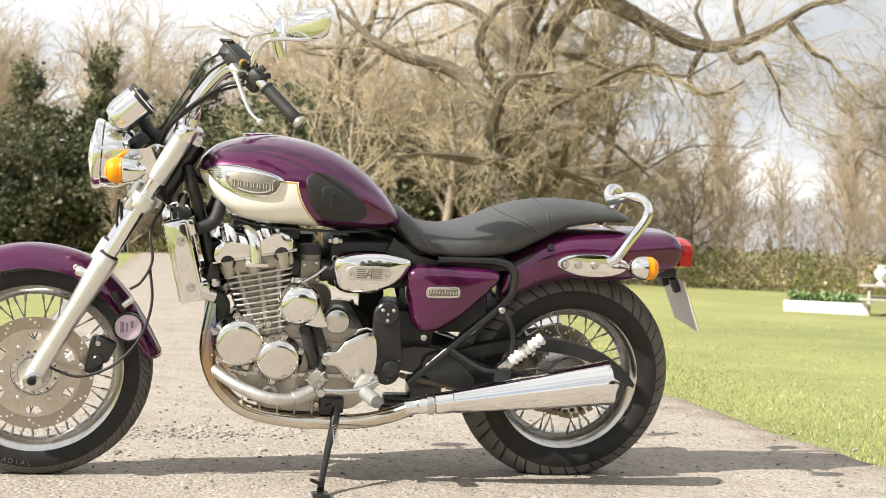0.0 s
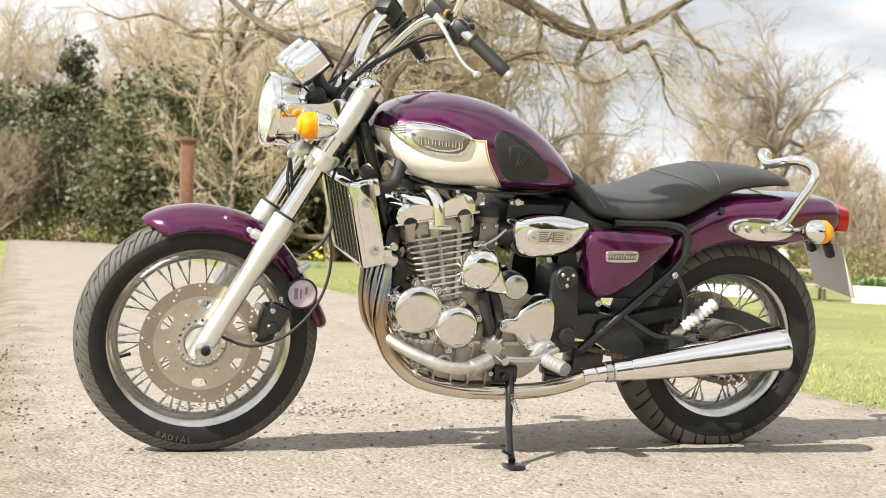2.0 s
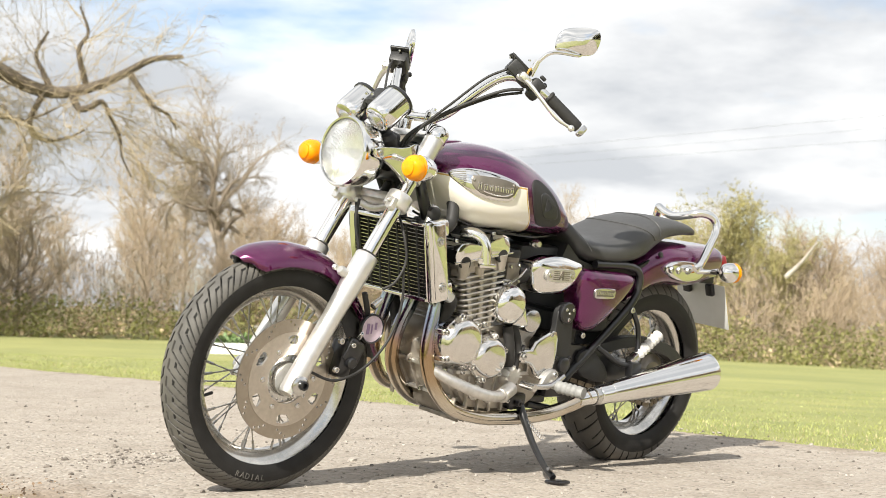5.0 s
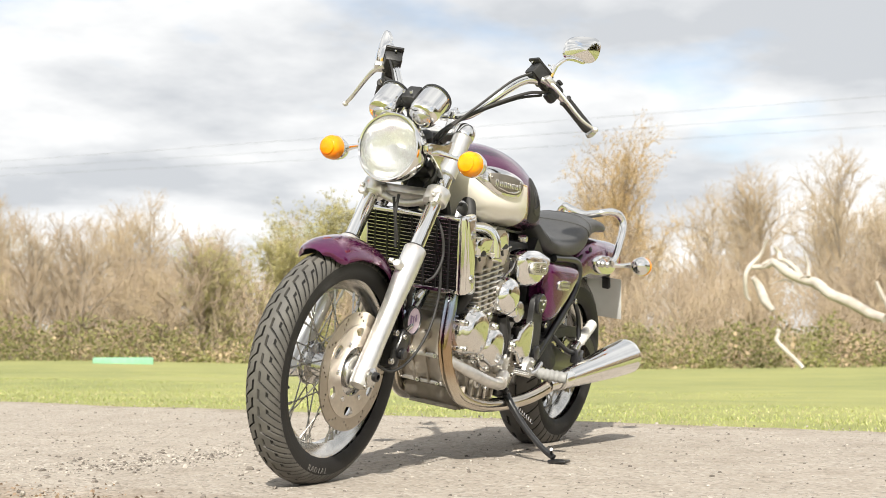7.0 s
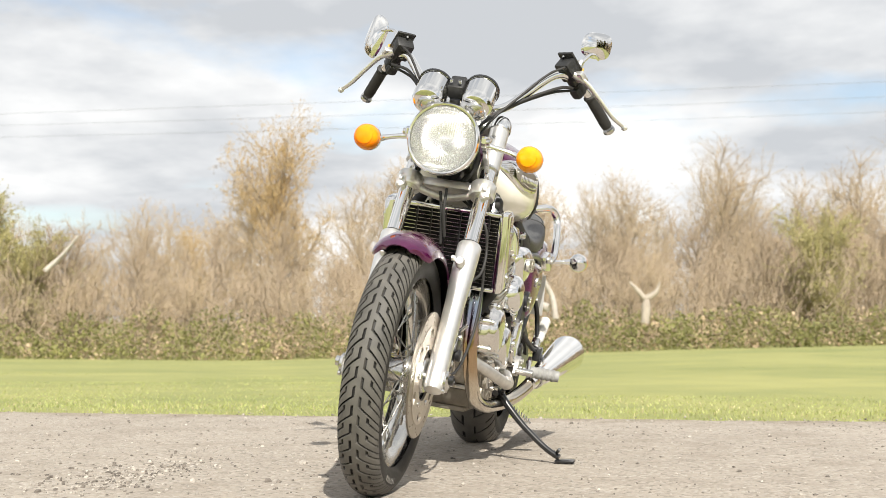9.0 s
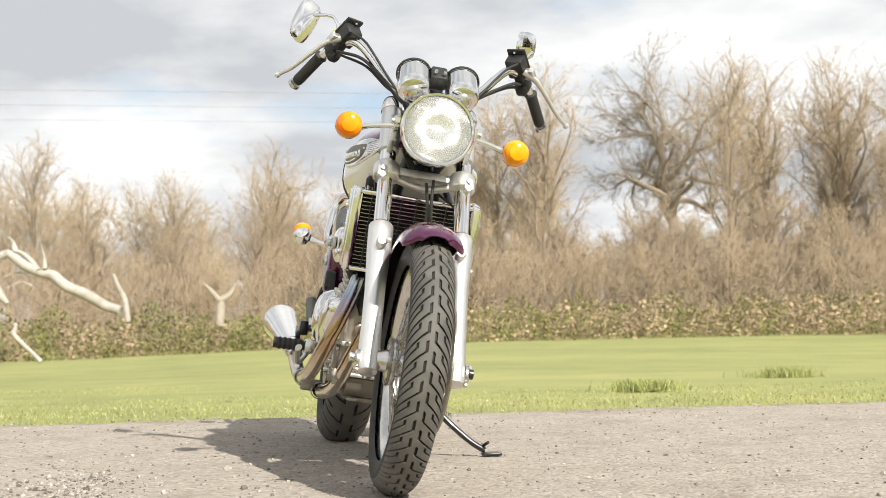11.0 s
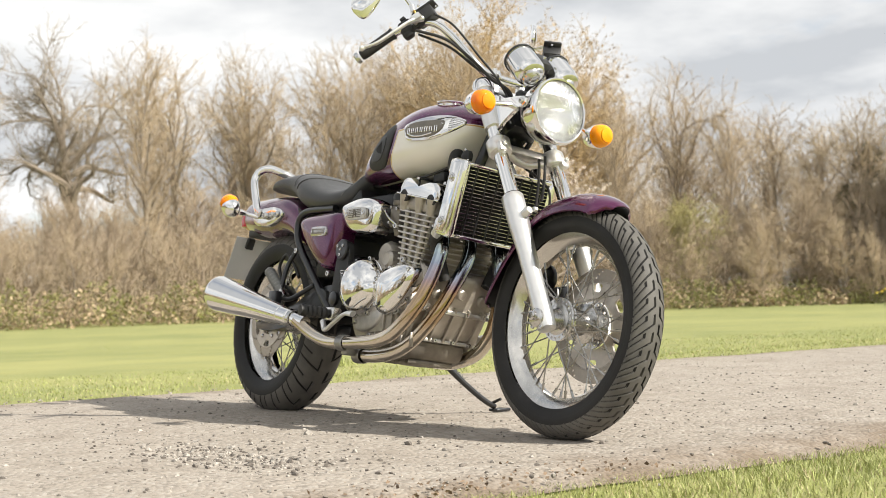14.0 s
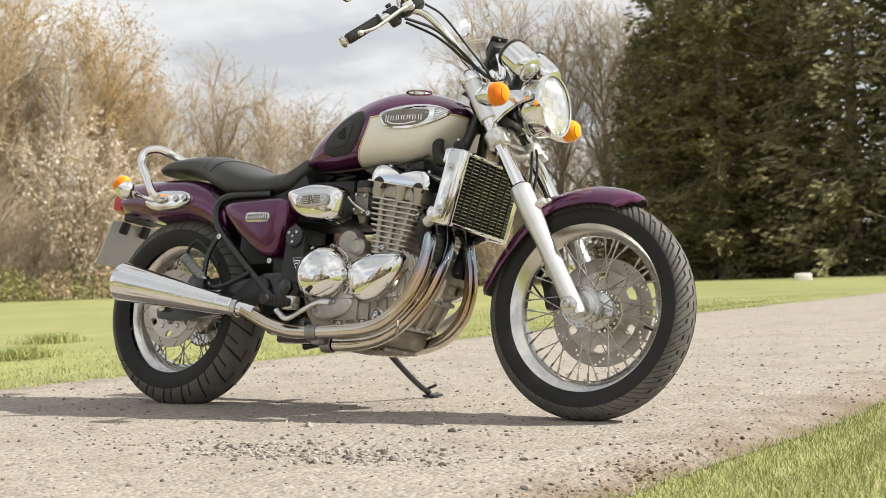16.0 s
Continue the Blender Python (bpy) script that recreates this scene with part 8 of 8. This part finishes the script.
# small white sign stone on the far lawn
stone = new("white_block", mesh_of("white_block", block((0, 0, 0.11), (0.40, 0.22, 0.24), 0.03), WHITE_PAINT))
tagged(stone, "small white-painted block on the lawn", "block")
stone.matrix_world = Matrix.Translation((7.95, -28.9, ground_at(7.95, -28.9) + 0.0)) @ Matrix.Rotation(0.5, 4, "Z")


def daffodils(x, y, r, n, label):
    root = new("daffodil_clump")
    tagged(root, label, "flowers", "daffodils")
    root.matrix_world = Matrix.Translation((x, y, ground_at(x, y)))
    lv, lf, fv, ff = [], [], [], []
    for k in range(n):
        a, rr = rp_.uniform(0, 6.28), r * abs(rp_.gauss(0, 0.55))
        p = Vector((rr * math.cos(a), rr * math.sin(a) * 0.6, 0))
        for m in range(4):
            needle(lv, lf, p + Vector((rp_.gauss(0, 0.03), rp_.gauss(0, 0.03), 0)), p + Vector((rp_.gauss(0, 0.07), rp_.gauss(0, 0.07), rp_.uniform(0.06, 0.34) * (1.1 - 0.4 * rr / r))), 0.006)
        c = p + Vector((rp_.gauss(0, 0.04), rp_.gauss(0, 0.04), rp_.uniform(0.20, 0.46)))
        needle(lv, lf, p, c, 0.006)
        d = Vector((rp_.gauss(-0.6, 0.5), rp_.gauss(0.2, 0.5), rp_.uniform(-0.2, 0.3))).normalized()
        for m in range(6):
            leaf(fv, ff, c, 0.05, rp_)
        g_ = lathe([(0.010, 0), (0.014, 0.02), (0.020, 0.035)], c, d, 6)
        k0 = len(fv)
        fv.extend(Vector(v) for v in g_[0])
        ff.extend(tuple(i + k0 for i in f) for f in g_[1])
    part("foliage", (lv, lf), DAFF_G, root, "blue-green strap leaves", None)
    part("bloom", (fv, ff), DAFF_Y, root, "yellow trumpet flowers", None)["kind"] = "stuff"


daffodils(22.3, -15.2, 0.85, 90, "clump of yellow daffodils before the hedge")
daffodils(21.6, -13.6, 0.2, 8, "few yellow daffodils before the hedge")
daffodils(17.2, -26.9, 0.55, 45, "small clump of yellow daffodils on the lawn")
daffodils(4.6, 22.5, 0.30, 16, "few yellow daffodils in the grass")

# fallen dead tree lying in the hedge
def dead(name, pts, r, parent, x=26.6, bow=0.12):
    return part(name, tube([(x + bow * math.sin(1.7 * k), y, z) for k, (y, z) in enumerate(pts)], r, 10, 4), DEADWOOD, parent)


fallen = dead("fallen_tree", [(2.92, 0.70), (3.28, 0.83), (3.66, 1.07), (4.06, 1.25), (4.39, 1.50), (4.69, 1.58), (4.99, 1.74), (5.23, 1.94), (5.40, 2.01), (5.61, 1.95)], [0.10, 0.115, 0.125, 0.115, 0.12, 0.10, 0.11, 0.095, 0.075, 0.03], None)
tagged(fallen, "bleached dead tree trunk fallen across the hedge", "log")
for pts, r in (([(4.69, 1.61), (4.85, 1.82), (5.05, 2.01), (5.20, 2.06)], [0.07, 0.06, 0.045, 0.03]),
               ([(5.18, 2.02), (5.24, 2.21), (5.31, 2.35)], [0.07, 0.055, 0.03]),
               ([(4.55, 1.64), (4.58, 1.88), (4.65, 2.26)], [0.055, 0.035, 0.012]),
               ([(5.47, 2.51), (5.67, 2.16), (5.86, 1.92), (5.95, 1.68), (5.98, 1.27), (5.90, 1.13)], [0.025, 0.04, 0.055, 0.05, 0.045, 0.03]),
               ([(5.86, 1.89), (5.54, 1.91), (5.33, 1.97)], [0.05, 0.06, 0.05]),
               ([(5.81, 1.66), (5.69, 1.43), (5.53, 1.12), (5.33, 0.89)], [0.05, 0.10, 0.11, 0.05]),
               ([(5.41, 1.49), (5.13, 1.59), (4.86, 1.51)], [0.012, 0.016, 0.02]),
               ([(5.35, 1.25), (5.07, 1.38), (4.80, 1.27)], [0.010, 0.014, 0.018])):
    dead("dead_limb", pts, r, fallen)
for pts, r, x, lab in (
    ([(2.75, 0.45), (2.82, 0.92), (2.94, 1.19), (3.07, 1.51)], [0.07, 0.065, 0.06, 0.035], 26.5, "bleached broken branch standing in the hedge"),
    ([(4.52, -0.38), (4.71, -0.19), (4.90, 0.01), (5.08, 0.22), (5.06, 0.36), (5.08, 0.46)], [0.05, 0.045, 0.05, 0.055, 0.04, 0.06], 25.8, "short twisted pale stump at the hedge foot"),
    ([(16.04, 1.75), (15.6, 2.15), (15.15, 2.62)], [0.07, 0.05, 0.03], 27.6, "pale dead branch leaning in the thicket"),
):
    tagged(dead("dead_branch", pts, r, None, x, 0.05), lab, "branch")
root_plate = part("torn_stump", join(tube([(26.92, 0.75, 0.35), (26.92, 0.72, 0.75), (26.9, 0.70, 0.90)], [0.10, 0.11, 0.05], 10, 3), tube([(26.92, 0.74, 0.9), (26.93, 0.5, 1.05), (26.93, 0.40, 1.3)], [0.08, 0.06, 0.015], 8, 5), tube([(26.92, 0.74, 0.9), (26.9, 0.95, 1.15), (26.9, 1.1, 1.3)], [0.07, 0.05, 0.015], 8, 5)), PALE_BARK, None)
tagged(root_plate, "pale torn tree stump in the hedge", "stump")

# overhead lines far behind the wood, on two poles beyond the view
LINE = material("grey_cable", (0.20, 0.20, 0.21), 0.6, 0.2)
for e in (-1, 1):
    pole = part("power_pole", tube([(92, e * 330, -0.3), (92, e * 330, 20.0)], [0.22, 0.14], 10, 2), GREY_WOOD, None)
    tagged(pole, "wooden pole carrying overhead cables", "pole", "power poles")
    part("cross_arm", block((92, e * 330, 19.2), (3.0, 0.2, 0.2), 0.02), GREY_WOOD, pole)
for k in range(3):
    x = 91.0 + k
    line_ = part("power_line", tube([(x, -330, 19.32), (x, -200, 17.6), (x, 0, 16.6 - 0.9 * k), (x, 200, 17.6), (x, 330, 19.32)], 0.011, 5, 10), LINE, None)
    tagged(line_, "thin grey overhead cable above the wood", "cable", "overhead cables")

# ---- loose stones on the drive ----
STONE_D = material("dark_stone", (0.150, 0.130, 0.110), 0.9, 0.0, 0.3, 60.0, spread=0.4)
STONE_L = material("pale_stone", (0.34, 0.31, 0.27), 0.9, 0.0, 0.2, 60.0, spread=0.3)


def pebble(vs, fs, p, r, rng):
    k = len(vs)
    m = Euler((rng.uniform(0, 6), rng.uniform(0, 6), rng.uniform(0, 6))).to_matrix()
    t = (1 + 5 ** 0.5) / 2
    ico = [(-1, t, 0), (1, t, 0), (-1, -t, 0), (1, -t, 0), (0, -1, t), (0, 1, t), (0, -1, -t), (0, 1, -t), (t, 0, -1), (t, 0, 1), (-t, 0, -1), (-t, 0, 1)]
    sq = Vector((rng.uniform(0.7, 1.3), rng.uniform(0.6, 1.1), rng.uniform(0.5, 0.8)))
    for v in ico:
        w = m @ (Vector(v) * (r / 1.9) * rng.uniform(0.8, 1.15))
        vs.append(p + Vector((w.x * sq.x, w.y * sq.y, w.z * sq.z)))
    for f in ((0, 11, 5), (0, 5, 1), (0, 1, 7), (0, 7, 10), (0, 10, 11), (1, 5, 9), (5, 11, 4), (11, 10, 2), (10, 7, 6), (7, 1, 8), (3, 9, 4), (3, 4, 2), (3, 2, 6), (3, 6, 8), (3, 8, 9), (4, 9, 5), (2, 4, 11), (6, 2, 10), (8, 6, 7), (9, 8, 1)):
        fs.append(tuple(k + i for i in f))


rk = random.Random(17)
dv, df, pv, pf = [], [], [], []
for k in range(5200):
    if k < 700:                                                   # rubble in the pothole
        x, y = rk.gauss(-0.42, 0.26), rk.gauss(0.83, 0.085)
        r = abs(rk.gauss(0, 0.0036)) + 0.0016
    elif k < 1100:
        x, y = rk.gauss(-0.35, 0.5), rk.gauss(0.75, 0.35)
        r = abs(rk.gauss(0, 0.0034)) + 0.002
    else:
        y = rk.gauss(0, 2.2)
        x = rk.uniform(edge_near(y) - 0.05, edge_far(y) + 0.05)
        r = abs(rk.gauss(0, 0.0028)) + 0.0018
    if any(math.hypot(x - wx, y) < 0.07 for wx in (FX, RX)):
        continue
    p = Vector((x, y, drive_z(x, y) + r * 0.15))
    if rk.random() < (0.40 if k < 1100 else 0.36):
        pebble(dv, df, p, r, rk)
    else:
        pebble(pv, pf, p, r, rk)
tagged(new("dark_pebbles", mesh_of("dark_pebbles", (dv, df), STONE_D, 30)), "loose dark chips scattered on the drive", "gravel", kind="stuff")
tagged(new("pale_pebbles", mesh_of("pale_pebbles", (pv, pf), STONE_L, 30)), "loose pale chips scattered on the drive", "gravel", kind="stuff")

# brown leaf litter and soil crumbs along the near edge
LITTER = material("brown_leaf_litter", (0.27, 0.19, 0.12), 0.85, 0.0, 0.3, 30.0, color2=(0.15, 0.105, 0.07), spread=0.4)
lt_v, lt_f = [], []
for k in range(1000):
    y = rk.uniform(0.2, 3.2)
    x = edge_near(y) + abs(rk.gauss(0, 0.13)) - 0.03
    leaf(lt_v, lt_f, Vector((x, y, drive_z(x, y) + 0.001)), rk.uniform(0.004, 0.014), rk, 0.25)
tagged(new("leaf_litter", mesh_of("leaf_litter", (lt_v, lt_f), LITTER, None)), "brown leaf litter along the drive's edge", "litter", kind="stuff")

# ---- grass blades ----
BLADE = material("grass_blade", (0.33, 0.35, 0.120), 0.6, 0.0, 0.25, 3.0, color2=(0.245, 0.275, 0.088), spread=0.25)
BLADE_DRY = material("dry_grass_blade", (0.42, 0.36, 0.20), 0.7, 0.0, 0.2, 3.0, spread=0.3)


def blades(n, pick, hmin, hmax, w, dry):
    gv_, gf_, hv_, hf_ = [], [], [], []
    for k in range(n):
        x, y, thin = pick()
        z = field(x, y) - 0.004
        h = rk.uniform(hmin, hmax) * thin
        a = rk.uniform(0, 6.283)
        s = Vector((math.cos(a), math.sin(a), 0)) * w
        lean_ = Vector((rk.gauss(0, 0.45), rk.gauss(0, 0.45), 0)) * h
        p = Vector((x, y, z))
        v_, f_ = (hv_, hf_) if rk.random() < dry else (gv_, gf_)
        k0 = len(v_)
        v_.extend((p - s, p + s, p + s * 0.6 + lean_ * 0.45 + Vector((0, 0, h * 0.62)), p - s * 0.6 + lean_ * 0.45 + Vector((0, 0, h * 0.62)), p + lean_ + Vector((0, 0, h))))
        f_.extend(((k0, k0 + 1, k0 + 2, k0 + 3), (k0 + 3, k0 + 2, k0 + 4)))
    return (gv_, gf_), (hv_, hf_)


def near_side():
    y = rk.uniform(-3.2, 3.0)
    return edge_near(y) - abs(rk.gauss(0, 0.45)) + 0.05, y, 1.0


def far_side():
    y = rk.uniform(-11, 14)
    d = abs(rk.gauss(0, 0.42)) - 0.08
    return edge_far(y) + d, y, 1.0 if d > 0.1 else 0.75


def lawn():
    d = 0.1 + 11 * rk.random() ** 1.6
    y = rk.uniform(-14, 16)
    return edge_far(y) + d, y, 0.8


for nm, n, pick, h0, h1, w, dry, lab in (("verge_grass", 60000, near_side, 0.008, 0.028, 0.0013, 0.14, "short tufted grass along the drive's edge"),
                                         ("verge_grass", 56000, far_side, 0.005, 0.026, 0.0020, 0.14, "short tufted grass along the drive's edge"),
                                         ("lawn_grass", 90000, lawn, 0.006, 0.018, 0.003, 0.08, "short mown lawn grass")):
    (a1, b1), (a2, b2) = blades(n, pick, h0, h1, w, dry)
    tagged(new(nm, mesh_of(nm, (a1, b1), BLADE, None)), lab, "grass", kind="stuff")
    tagged(new("dry_grass", mesh_of("dry_grass", (a2, b2), BLADE_DRY, None)), "dry straw-coloured blades in the grass", "grass", kind="stuff")


def tuft_at(x0, y0, r, n, hmax):
    return blades(n, lambda: (x0 + rk.gauss(0, r), y0 + rk.gauss(0, r), 1.0), hmax * 0.25, hmax, 0.003, 0.03)[0]


for x0, y0, r, hmax in ((6.0, -3.9, 0.11, 0.12), (4.4, -2.25, 0.10, 0.09)):
    tagged(new("grass_tuft", mesh_of("grass_tuft", tuft_at(x0, y0, r, 1500, hmax), BLADE, None)), "taller dark green tuft in the lawn", "grass", kind="stuff")
